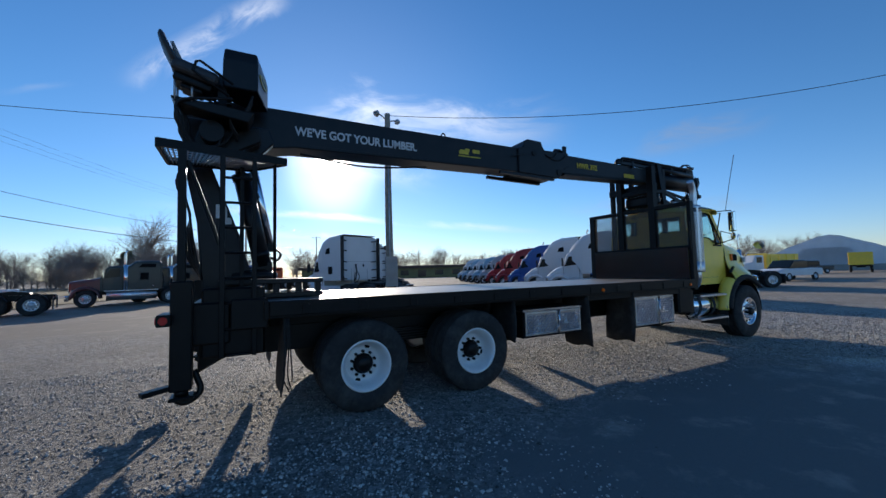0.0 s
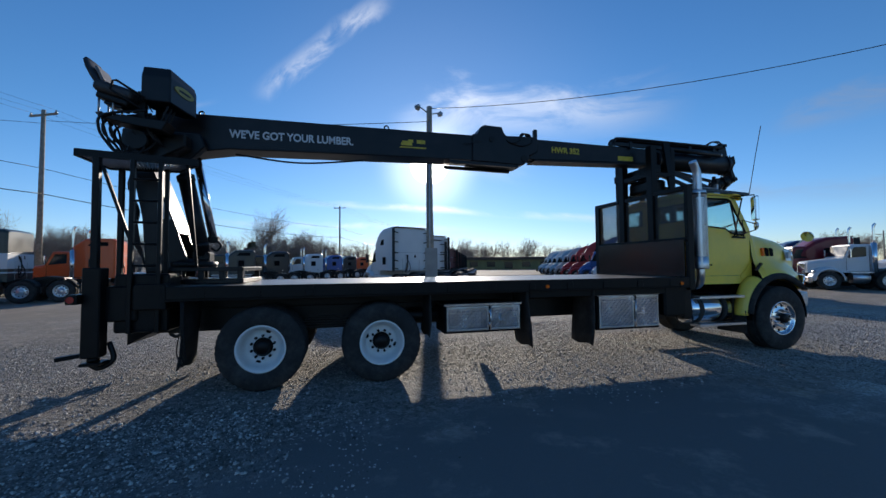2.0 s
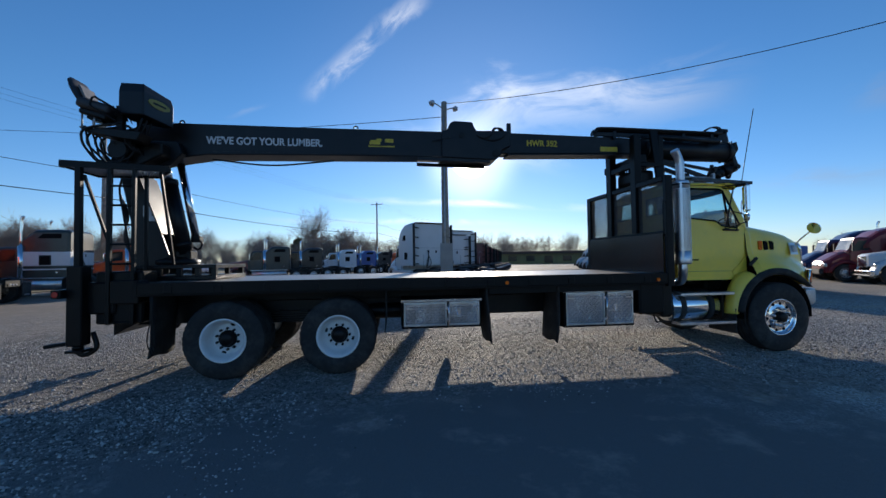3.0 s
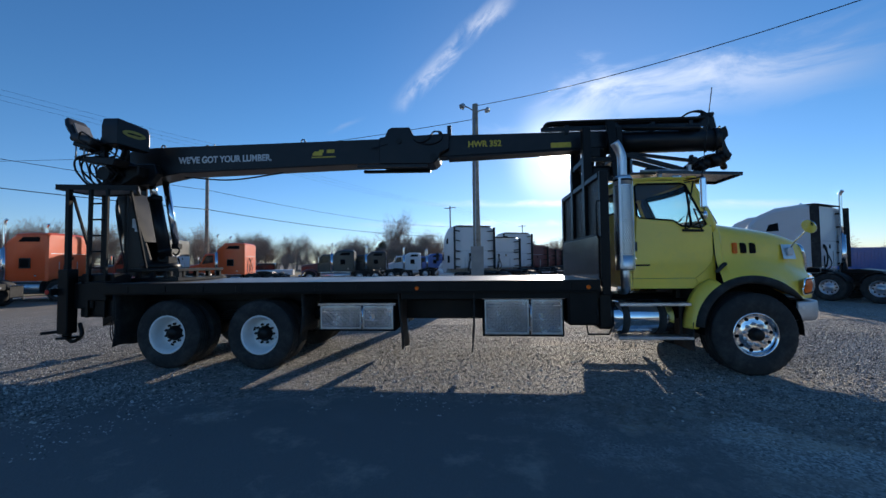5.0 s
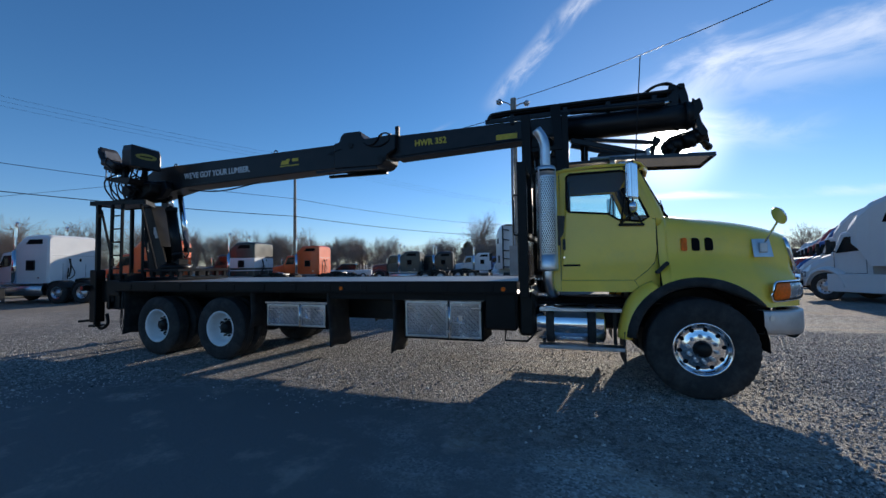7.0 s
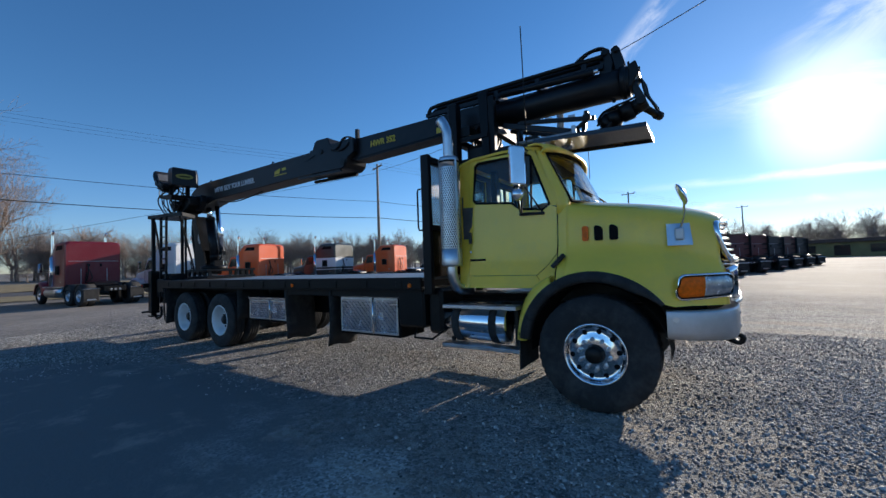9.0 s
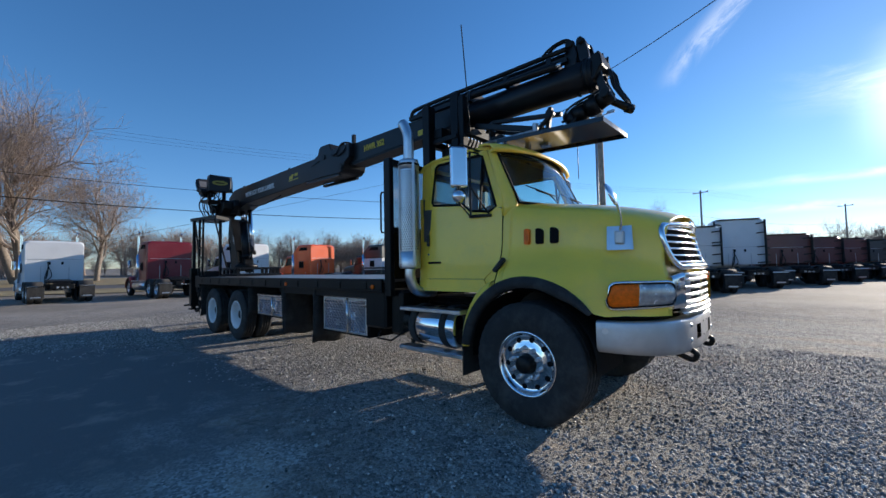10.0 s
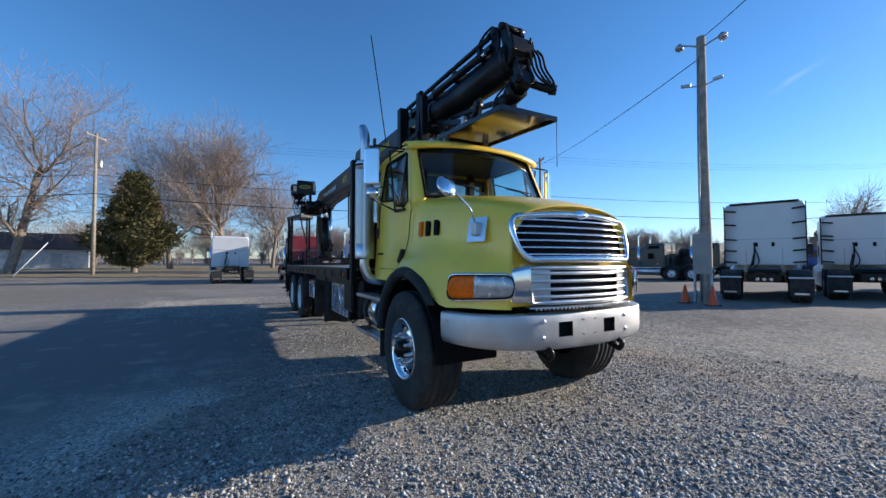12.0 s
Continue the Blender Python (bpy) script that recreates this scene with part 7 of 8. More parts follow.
def park(x, y, heading, **kw):
    """Tail at (x, y), front towards heading (degrees from +x)."""
    return tractor(pose(x, y, rise(x, y), 0, 0, heading), **kw)


GW = ((1.55, 2.25, "p_white"), (1.35, 1.42, "p_white"))
ROW1 = (
    (-15.8, 3.0, "p_white", "white sleeper tractor with twin stacks seen from behind", {"height": 3.3}, "classic"),
    (-14.0, 7.9, "p_darkred", "deep red sleeper tractor with chrome stacks", {"height": 3.35}, "classic"),
    (-13.0, 12.8, "p_white", "white sleeper tractor parked on the gravel", {"height": 3.3}, "classic"),
    (-12.0, 17.4, "p_orange", "bright orange sleeper tractor with chrome stacks", {"height": 3.3}, "classic"),
    (-10.0, 22.3, "p_green", "dark green tractor with a white painted band", {"band": GW, "height": 3.35}, "classic"),
    (-8.3, 27.1, "p_orange", "orange sleeper tractor parked in a row", {"height": 3.25}, "classic"),
)
for i, (x, y, paint, label, extra, style) in enumerate(ROW1):
    park(x, y, 193 if i > 1 else 184, paint=paint, label=label, style=style, seed=i, group="row of tractors facing the road", **extra)
ROW1B = (
    (-2.3, 33.4, "p_green", "dark green tractor with an orange-nosed hood", {"nose": "p_maroon"}),
    (-0.4, 37.2, "p_black", "black sleeper tractor in the far row", {}),
    (2.1, 43.3, "p_white", "small white sleeper tractor in the far row", {}),
    (4.0, 48.5, "p_blue", "blue tractor in the far row", {}),
    (5.8, 54.0, "p_black", "dark tractor far down the row", {}),
    (7.6, 60.0, "p_orange", "orange tractor far down the row", {}),
)
for i, (x, y, paint, label, extra) in enumerate(ROW1B):
    park(x, y, 193, paint=paint, label=label, seed=i + 1, height=2.85, group="far row of tractors", **extra)
ROW2 = (
    (6.85, 19.1, "p_white", "white high-roof sleeper tractor, back to the lot", 3.75, "aero"),
    (8.7, 22.6, "p_white", "white mid-roof sleeper tractor, back to the lot", 3.3, "aero"),
    (10.2, 27.5, "p_white", "white high-roof sleeper tractor with black extenders", 3.95, "aero"),
    (12.2, 32.0, "p_maroon", "maroon high-roof sleeper tractor", 3.15, "aero"),
    (13.8, 36.5, "p_maroon", "dark maroon sleeper tractor", 3.05, "aero"),
    (15.4, 41.0, "p_maroon", "dark maroon sleeper tractor", 3.05, "aero"),
    (17.0, 45.5, "p_grey", "dark grey sleeper tractor", 3.0, "aero"),
    (18.6, 50.0, "p_maroon", "dark maroon sleeper tractor", 3.05, "aero"),
    (20.2, 54.5, "p_grey", "dark grey sleeper tractor", 3.0, "aero"),
)
for i, (x, y, paint, label, h, style) in enumerate(ROW2):
    park(x, y, 112, paint=paint, label=label, style=style, height=h, seed=i, stacks=False, group="row of high-roof tractors")
ROW3 = (
    (21.3, 13.6, "p_white", "white aerodynamic sleeper tractor", 3.75),
    (23.0, 17.8, "p_white", "white aerodynamic sleeper tractor", 3.8),
    (24.7, 22.0, "p_blue", "blue aerodynamic sleeper tractor", 3.6),
    (26.4, 26.2, "p_red", "red sleeper tractor in the row", 3.6),
    (28.1, 30.4, "p_red", "red sleeper tractor in the row", 3.4),
    (29.8, 34.6, "p_silver", "silver sleeper tractor in the row", 3.4),
    (31.5, 38.8, "p_cyan", "pale blue sleeper tractor in the row", 3.4),
    (33.2, 43.0, "p_white", "white sleeper tractor in the row", 3.4),
    (34.9, 47.2, "p_cyan", "pale blue sleeper tractor in the row", 3.4),
    (36.6, 51.4, "p_white", "white sleeper tractor in the row", 3.6),
)
for i, (x, y, paint, label, h) in enumerate(ROW3):
    park(x, y, 120, paint=paint, label=label, style="aero", height=h, seed=i, group="row of aerodynamic tractors")
park(32.4, 13.2, 143, paint="p_white", label="white day-cab tractor with chrome stacks", seed=3, day=True, group="tractors by the tent")
park(34.6, 15.4, 143, paint="p_darkred", label="dark red high-roof sleeper tractor", seed=4, height=3.1, style="aero", group="tractors by the tent")
park(36.6, 18.2, 143, paint="p_navy", label="dark blue sleeper tractor beside a red one", seed=5, height=3.1, style="aero", group="tractors by the tent")


# ---- poles and wires ----
def light_pole():
    lp = thing("lamp_pole", "weathered wooden pole with yard lamps", "pole", pose(6.08, 17.05, rise(6, 17)))
    bm = B()
    n = 9
    rows = []
    for k in range(n):
        z = 9.05 * k / (n - 1)
        r = 0.19 - 0.06 * k / (n - 1)
        rows.append([(r * math.cos(a) + 0.012 * math.sin(k), r * math.sin(a), z) for a in [2 * math.pi * j / 14 for j in range(14)]])
    vs = grid_skin(bm, rows, close=True)
    bm.faces.new(vs[-1])
    part("shaft", bm, "wood_pole", lp)
    bm = B()
    pipe(bm, [(-0.05, -0.2, 0.1), (-0.05, -0.19, 3.0), (-0.03, -0.15, 8.3)], 0.03, 8)
    part("conduit", bm, "galv", lp)
    bm = B()
    box(bm, -0.28, 0.30, -0.24, -0.20, 1.0, 2.35, 0.01)
    part("board", bm, "board", lp, "grey weathered board strapped to the pole")
    bm = B()
    for s in (-1, 1):
        box(bm, s * 0.26 - 0.03, s * 0.26 + 0.03, -0.22, -0.16, 0.0, 1.05)
    part("guard_post", bm, "galv", lp)
    for a, z in ((200, 8.86), (20, 8.80)):
        d = Vector((math.cos(radians(a)), math.sin(radians(a)), 0))
        bm = B()
        pipe(bm, [Vector((0, 0, z - 0.15)), d * 0.3 + Vector((0, 0, z)), d * 0.55 + Vector((0, 0, z + 0.08))], 0.03, 8)
        part("lamp_arm", bm, "galv", lp)
        bm = B()
        rod(bm, d * 0.55 + Vector((0, 0, z + 0.12)), d * 0.66 + Vector((0, 0, z + 0.0)), 0.10, 0.15, seg=14)
        part("lamp_head", bm, "galv", lp)
        bm = B()
        rod(bm, d * 0.66 + Vector((0, 0, z)), d * 0.69 + Vector((0, 0, z - 0.06)), 0.11, 0.07, seg=14)
        part("lamp_lens", bm, "lens", lp)
    for a in (200, 20):
        d = Vector((math.cos(radians(a)), math.sin(radians(a)), 0))
        bm = B()
        beam(bm, d * 0.1 + Vector((0, 0, 7.38)), d * 0.35 + Vector((0, 0, 7.43)), 0.04, 0.04)
        beam(bm, d * 0.32 + Vector((0, 0, 7.48)), d * 0.6 + Vector((0, 0, 7.51)), 0.11, 0.1, bevel=0.01)
        part("camera_housing", bm, "galv", lp)


M["board"] = material("weathered_board", (0.33, 0.31, 0.29), 0.8, vary=0.15, scale=2, bump=0.2)
light_pole()
for x, y in ((5.55, 16.75), (6.5, 16.6)):
    c = thing("traffic_cone", "dull orange traffic cone beside the pole", "cone", pose(x, y, rise(x, y)), "cones by the pole")
    bm = B()
    spin(bm, [(0.15, 0.03), (0.03, 0.62), (0.0001, 0.63)], (0, 0, 0), "z", 16)
    part("cone_body", bm, "p_orange", c)
    bm = B()
    box(bm, -0.18, 0.18, -0.18, 0.18, 0, 0.03, 0.01)
    part("cone_base", bm, "rubber", c)


def utility_pole(x, y, h, arms, transformer=False, turn=70):
    up = thing("utility_pole", "grey wooden utility pole with crossarm", "pole", pose(x, y, rise(x, y), 0, 0, turn), "utility poles along the road")
    bm = B()
    rod(bm, (0, 0, 0), (0, 0, h), 0.19, 0.12, seg=12)
    part("shaft", bm, "wood_pole", up)
    for z in arms:
        bm = B()
        box(bm, -0.06, 0.06, -1.2, 1.2, z - 0.06, z + 0.06)
        arm = part("crossarm", bm, "wood_pole", up)
        for yy in (-1.1, 0.0, 1.1):
            bm = B()
            spin(bm, [(0.03, 0.06), (0.07, 0.1), (0.05, 0.16), (0.07, 0.19), (0.0001, 0.26)], (0, yy, z), "z", 10)
            part("insulator", bm, "galv", arm)
    if transformer:
        bm = B()
        spin(bm, [(0.0001, 0), (0.22, 0.0), (0.24, 0.05), (0.24, 0.75), (0.18, 0.82), (0.0001, 0.84)], (0.1, 0.4, h - 3.4), "z", 18)
        part("transformer", bm, "galv", up)
    return up


def wire(a, b, sag, r=0.014, name="power_line"):
    a, b = Vector(a), Vector(b)
    bm = B()
    pts = []
    for k in range(25):
        t = k / 24
        p = a.lerp(b, t)
        p.z -= sag * 4 * t * (1 - t)
        pts.append(p)
    pipe(bm, pts, r, 5)
    solo(name, bm, "hose", "thin black overhead power line", "power line", "overhead lines")


# ---- trees ----
def bark_and_leaves():
    M["bark"] = material("grey_bark", (0.23, 0.19, 0.155), 0.9, vary=0.3, scale=6, bump=0.5, bump_scale=20)
    M["twig"] = material("twigs", (0.29, 0.225, 0.185), 0.9, vary=0.25, scale=3)
    M["cedar"] = material("cedar_foliage", (0.105, 0.098, 0.038), 0.8, vary=0.55, scale=1.6, dirt=(0.20, 0.125, 0.05), dirt_amount=0.7, dirt_scale=0.6)
    M["grass"] = material("dry_winter_grass", (0.25, 0.20, 0.10), 0.9, vary=0.35, scale=1.2, bump=0.6, bump_scale=40, dirt=(0.20, 0.11, 0.06), dirt_amount=0.6, dirt_scale=0.4)
    M["asphalt"] = material("road_asphalt", (0.075, 0.075, 0.078), 0.85, vary=0.25, scale=0.8, bump=0.3)


bark_and_leaves()


class Sticks:
    """Tapered three- to six-sided sticks gathered into one mesh."""

    def __init__(self):
        self.v, self.f = [], []

    def add(self, p, q, r0, r1, sides=4):
        a, b = ring_axis(q - p)
        i0 = len(self.v)
        for c, r in ((p, r0), (q, r1)):
            for k in range(sides):
                t = 2 * math.pi * k / sides
                self.v.append(c + (a * math.cos(t) + b * math.sin(t)) * r)
        for k in range(sides):
            self.f.append((i0 + k, i0 + (k + 1) % sides, i0 + sides + (k + 1) % sides, i0 + sides + k))

    def mesh(self, name, mat):
        me = bpy.data.meshes.new(name)
        me.from_pydata([tuple(v) for v in self.v], [], self.f)
        for p in me.polygons:
            p.use_smooth = True
        me.materials.append(M[mat])
        return me


def grow(rnd, limbs, twigs, p, way, length, r, level, top, spread, up):
    """One branch with its bends, and the branches that leave it."""
    segs = 4 if level < 2 else 3 if level < 3 else 2
    here, d = p.copy(), way.normalized()
    bend = 0.10 if level == 0 else 0.22
    store = limbs if level <= 1 else twigs
    for s in range(segs):
        d = (d + Vector((rnd.gauss(0, bend), rnd.gauss(0, bend), rnd.gauss(0, bend) + up * (0.07 if level else 0.0)))).normalized()
        nxt = here + d * (length / segs)
        r1 = r * (1 - 0.62 * (s + 1) / segs) if level else r * (1 - 0.5 * (s + 1) / segs)
        store.add(here, nxt, max(r * (1 - (0.62 if level else 0.5) * s / segs), 0.012), max(r1, 0.009), 7 if level == 0 else 5 if level == 1 else 3)
        if level < top and (s > 0 or level > 0):
            kids = {0: 3, 1: 2, 2: 2, 3: 2}.get(level, 2)
            for _ in range(kids):
                a, b = ring_axis(d)
                t = rnd.uniform(0, 2 * math.pi)
                side = a * math.cos(t) + b * math.sin(t)
                kd = (d * rnd.uniform(0.6, 1.1) + side * spread * rnd.uniform(0.6, 1.2)).normalized()
                grow(rnd, limbs, twigs, here.lerp(nxt, rnd.uniform(0.2, 1.0)), kd, length * rnd.uniform(0.5, 0.76), max(r1 * rnd.uniform(0.45, 0.65), 0.006), level + 1, top, spread, up)
        here = nxt
    if level < top:
        for _ in range(2):
            kd = (d + Vector((rnd.gauss(0, 0.4), rnd.gauss(0, 0.4), rnd.gauss(0, 0.25)))).normalized()
            grow(rnd, limbs, twigs, here, kd, length * rnd.uniform(0.5, 0.7), max(r * 0.4, 0.006), level + 1, top, spread, up)


def bare_tree(x, y, height, seed, label, stems=1, spread=0.8, lean=(0, 0), top=4, up=1.0, thick=0.022):
    rnd = random.Random(seed)
    tr = thing("bare_tree", label, "tree", pose(x, y, rise(x, y)), "bare trees along the road")
    limbs, twigs = Sticks(), Sticks()
    for k in range(stems):
        a = rnd.uniform(0, 6.28)
        d = Vector((lean[0] + (0.22 * math.cos(a) if stems > 1 else 0), lean[1] + (0.22 * math.sin(a) if stems > 1 else 0), 1))
        base = Vector((0.4 * math.cos(a), 0.4 * math.sin(a), -0.1)) if stems > 1 else Vector((0, 0, -0.1))
        grow(rnd, limbs, twigs, base, d, height * 0.5, height * thick, 0, top, spread, up)
    zs = max(v.z for v in twigs.v)
    k = height / zs
    for st in (limbs, twigs):
        st.v = [v * k for v in st.v]
    part("trunk", None, None, tr, "", limbs.mesh("trunk", "bark"))
    part("crown", None, None, tr, "", twigs.mesh("crown", "twig"))
    return tr


bare_tree(-42.5, -17.5, 23, 11, "large bare roadside tree with a leaning trunk", lean=(0.1, 0.25), spread=0.95)
bare_tree(-54, 1.5, 25, 5, "tall bare tree with pale branches behind the lot", stems=2, spread=0.75)
bare_tree(-56, -5.5, 22.5, 23, "slender bare tree behind the lot", spread=0.6)
bare_tree(-58, 8.5, 19.5, 31, "slender bare tree behind the lot", spread=0.6, top=4)
bare_tree(-22.7, 138, 24, 8, "broad bare tree standing alone in the distance", stems=2, spread=0.8, thick=0.026, up=1.3, top=3)
bare_tree(-12.5, 138, 15, 52, "small bare tree in the distance", spread=0.6)


def cedar(x, y, h, r, seed, n, leaf, label):
    rnd = random.Random(seed)
    c = thing("cedar", label, "tree", pose(x, y, rise(x, y)), "evergreens")
    st = Sticks()
    st.add(Vector((0, 0, -0.1)), Vector((0, 0, h * 0.55)), h * 0.028, h * 0.012, 7)
    boughs = []
    for k in range(130):
        t = rnd.uniform(0.06, 0.97)
        a = rnd.uniform(0, 6.28)
        reach = r * (min(1.0, (t + 0.05) * 5) * (1 - t) ** 0.92) * rnd.uniform(0.62, 1.18)
        tip = Vector((reach * math.cos(a), reach * math.sin(a), h * t + reach * 0.35))
        root = Vector((0, 0, h * t * 0.92))
        st.add(root, tip, h * 0.005, 0.01, 4)
        boughs.append((root, tip, reach))
    part("trunk", None, None, c, "", st.mesh("trunk", "bark"))
    v, f = [], []
    for _ in range(n):
        root, tip, reach = rnd.choice(boughs)
        t = rnd.betavariate(2.2, 1.0)
        p = root.lerp(tip, t) + Vector((rnd.gauss(0, 0.075 * r), rnd.gauss(0, 0.075 * r), rnd.gauss(0, 0.045 * r)))
        if p.z < 0.3:
            continue
        d = Vector((rnd.gauss(0, 1), rnd.gauss(0, 1), rnd.gauss(0.4, 0.8))).normalized()
        s = d.orthogonal().normalized() * leaf * rnd.uniform(0.3, 0.6)
        L = leaf * rnd.uniform(0.6, 1.6)
        i = len(v)
        v += [p - s, p + d * L * 0.5 - s * 0.6 + s.cross(d) * 0.3, p + d * L, p + s]
        f.append((i, i + 1, i + 2, i + 3))
    me = bpy.data.meshes.new("crown")
    me.from_pydata([tuple(q) for q in v], [], f)
    me.materials.append(M["cedar"])
    part("crown", None, None, c, "", me)


cedar(-42.5, -7.2, 11.8, 4.9, 3, 44000, 0.24, "broad green-brown cedar beside the road")
cedar(-26, 128, 9, 4, 4, 4000, 0.6, "dark evergreen in the distance")
cedar(-17, 130, 8, 4.5, 6, 4000, 0.6, "dark evergreen in the distance")


def far_woods():
    """Bare woods along the horizon, joined, too far to tell apart."""
    rnd = random.Random(77)
    kinds = []
    for k in range(4):
        a, b = Sticks(), Sticks()
        grow(random.Random(100 + k), a, b, Vector((0, 0, -0.2)), Vector((0, 0, 1)), 5.0, 0.22, 0, 3, 0.8, 1.0)
        v = np.array([tuple(q) for q in a.v + b.v])
        n = len(a.v)
        f = a.f + [tuple(i + n for i in q) for q in b.f]
        v *= 10.0 / v[:, 2].max()
        kinds.append((v, f))
    vs, fs, n = [], [], 0
    for az0, az1, dist, count, hlo, hhi in ((24, 60, 190, 26, 9, 13), (60, 96, 170, 46, 9, 14), (96, 128, 120, 70, 7, 12), (128, 172, 95, 80, 7, 11), (172, 215, 110, 34, 8, 13), (15, 24, 150, 7, 8, 12), (96, 215, 100, 150, 3, 5), (24, 96, 180, 90, 4, 6)):
        for _ in range(count):
            az, d = radians(rnd.uniform(az0, az1)), dist * rnd.uniform(0.9, 1.15)
            v, f = rnd.choice(kinds)
            t, s = rnd.uniform(0, 6.28), rnd.uniform(hlo, hhi) / 10
            rot = np.array([[math.cos(t), -math.sin(t), 0], [math.sin(t), math.cos(t), 0], [0, 0, 1]])
            x, y = 5 + d * math.cos(az), 5 + d * math.sin(az)
            w = (v @ rot.T) * np.array([s * 1.15, s * 1.15, s]) + (x, y, rise(x, y))
            vs.append(w)
            fs += [tuple(i + n for i in q) for q in f]
            n += len(w)
    me = bpy.data.meshes.new("far_woods")
    me.from_pydata(np.concatenate(vs).tolist(), [], fs)
    me.materials.append(M["twig"])
    tagged(new("far_woods", me), "bare winter woods along the horizon", "woods", kind="stuff")


far_woods()


# ---- road, verge and power lines ----
ROAD_A, ROAD_D = Vector((-36.4, -9.3)), Vector((0.411, 0.912))
ROAD_N = Vector((-0.912, 0.411))


def strip(name, off0, off1, lift, mat, label, category, s0=-120, s1=260, wobble=0.0):
    rnd = random.Random(name)
    bm = B()
    rows = []
    for k in range(161):
        s = s0 + (s1 - s0) * k / 160
        row = []
        for j in range(5):
            o = off0 + (off1 - off0) * j / 4
            if j in (0, 4):
                o += rnd.uniform(-1, 1) * wobble
            p = ROAD_A + ROAD_D * s + ROAD_N * o
            row.append((p.x, p.y, rise(p.x, p.y) + lift + 0.02 * math.sin(s * 0.9 + j)* (wobble > 0)))
        rows.append(row)
    grid_skin(bm, rows)
    tagged(new(name, finish(name, bm, mat)), label, category, kind="structure")


strip("grass_verge", -4.2, 2.6, 0.06, "grass", "dry winter grass strip along the road", "grass", wobble=0.7)
strip("road", 2.9, 10.5, 0.05, "asphalt", "grey asphalt road behind the verge", "road")
strip("far_verge", 10.8, 40, 0.06, "grass", "dry winter grass beyond the road", "grass", wobble=1.0)
# each pole: place, height, and the heights of its upper and lower cable
POLES = [(-54.5, -49.5, 14.0, 9.9, 8.0), (-36.4, -9.3, 14.1, 10.0, 8.05), (-18.4, 32.1, 12.7, 8.6, 6.75), (1.0, 73.5, 12.7, 8.7, 6.9), (19.5, 114.5, 12.7, 8.7, 6.9)]
for i, (x, y, h, _, _) in enumerate(POLES):
    utility_pole(x, y, h, (h - 0.35,), i == 1, 66)
for a, b in zip(POLES, POLES[1:]):
    for k, o, r in ((2, 1.1, 0.007), (2, -1.1, 0.007), (2, 0.0, 0.007), (3, 0.15, 0.02), (4, -0.15, 0.03)):
        n = Vector((ROAD_N.x, ROAD_N.y, 0)) * o
        lift = -0.1 if k == 2 else 0.0
        wire(Vector((a[0], a[1], a[k] + lift + rise(a[0], a[1]))) + n, Vector((b[0], b[1], b[k] + lift + rise(b[0], b[1]))) + n, 0.7, r)
wire((6.08, 17.05, 8.92), (34.8, -4.6, 12.4), 2.2, 0.014)
wire((6.08, 17.05, 8.3), (-18.4, 32.1, 11.9), 0.3, 0.016)
wire((-18.4, 32.1, 11.7), (-38, 5, 4.0), 0.1, 0.014)
for x, y, h in ((36.0, 190.0, 7.5), (66.0, 150.0, 8.0), (120, 60, 8.5)):
    utility_pole(x, y, h, (h - 0.8,), False, 20)


def leaning_stake():
    bm = B()
    rod(bm, (-33.5, -13.8, 0.2), (-34.6, -12.0, 3.2), 0.05, 0.04, seg=8)
    solo("guy_marker", bm, "decal_white", "pale leaning guy-wire marker in the grass", "marker")


leaning_stake()


# ---- buildings ----
def farm_shed():
    at = pose(-58, -40, rise(-60, -30), 0, 0, 103)
    h = thing("farm_shed", "long weathered white board shed with a brown roof", "shed", at)
    L, W, ZW, ZR = 24.0, 7.0, 3.0, 5.2
    bm = B()
    box(bm, 0, L, 0, W, -0.3, ZW)
    body = part("wall", bm, M["shed_wall"], h)
    for k in range(60):
        bm = B()
        x = 0.1 + k * (L - 0.2) / 60
        box(bm, x, x + 0.32, -0.03, -0.005, 0.25, ZW - 0.05)
        part("board", bm, M["shed_wall"], body)
    bm = B()
    a = [bm.verts.new(p) for p in ((-0.005, 0, ZW), (-0.005, W, ZW), (-0.005, W / 2, ZR))]
    b = [bm.verts.new(p) for p in ((0.2, 0, ZW), (0.2, W, ZW), (0.2, W / 2, ZR))]
    bm.faces.new(a), bm.faces.new(b[::-1])
    for i in range(3):
        bm.faces.new((a[i], b[i], b[(i + 1) % 3], a[(i + 1) % 3]))
    part("gable", bm, M["shed_wall"], h)
    for s in (0, 1):
        bm = B()
        y0 = -0.4 if s == 0 else W + 0.4
        turned_box(bm, [(-0.4, y0, ZW - 0.15), (L + 0.4, y0, ZW - 0.15), (L + 0.4, W / 2, ZR + 0.08), (-0.4, W / 2, ZR + 0.08)], (0, 0, 1), 0.12)
        part("roof_slope", bm, M["shed_roof"], h)
    for x in (3.0, 8.0):
        bm = B()
        box(bm, x, x + 0.6, W / 2 - 0.3, W / 2 + 0.3, ZR - 0.2, ZR + 0.7)
        part("roof_vent", bm, M["shed_roof"], h)
    for x, w in ((2, 1.6), (7, 1.2), (11, 2.2), (16, 1.4), (20, 1.2)):
        bm = B()
        box(bm, x, x + w, -0.05, -0.032, 0.2, 2.3)
        part("door", bm, M["shed_door"], h)


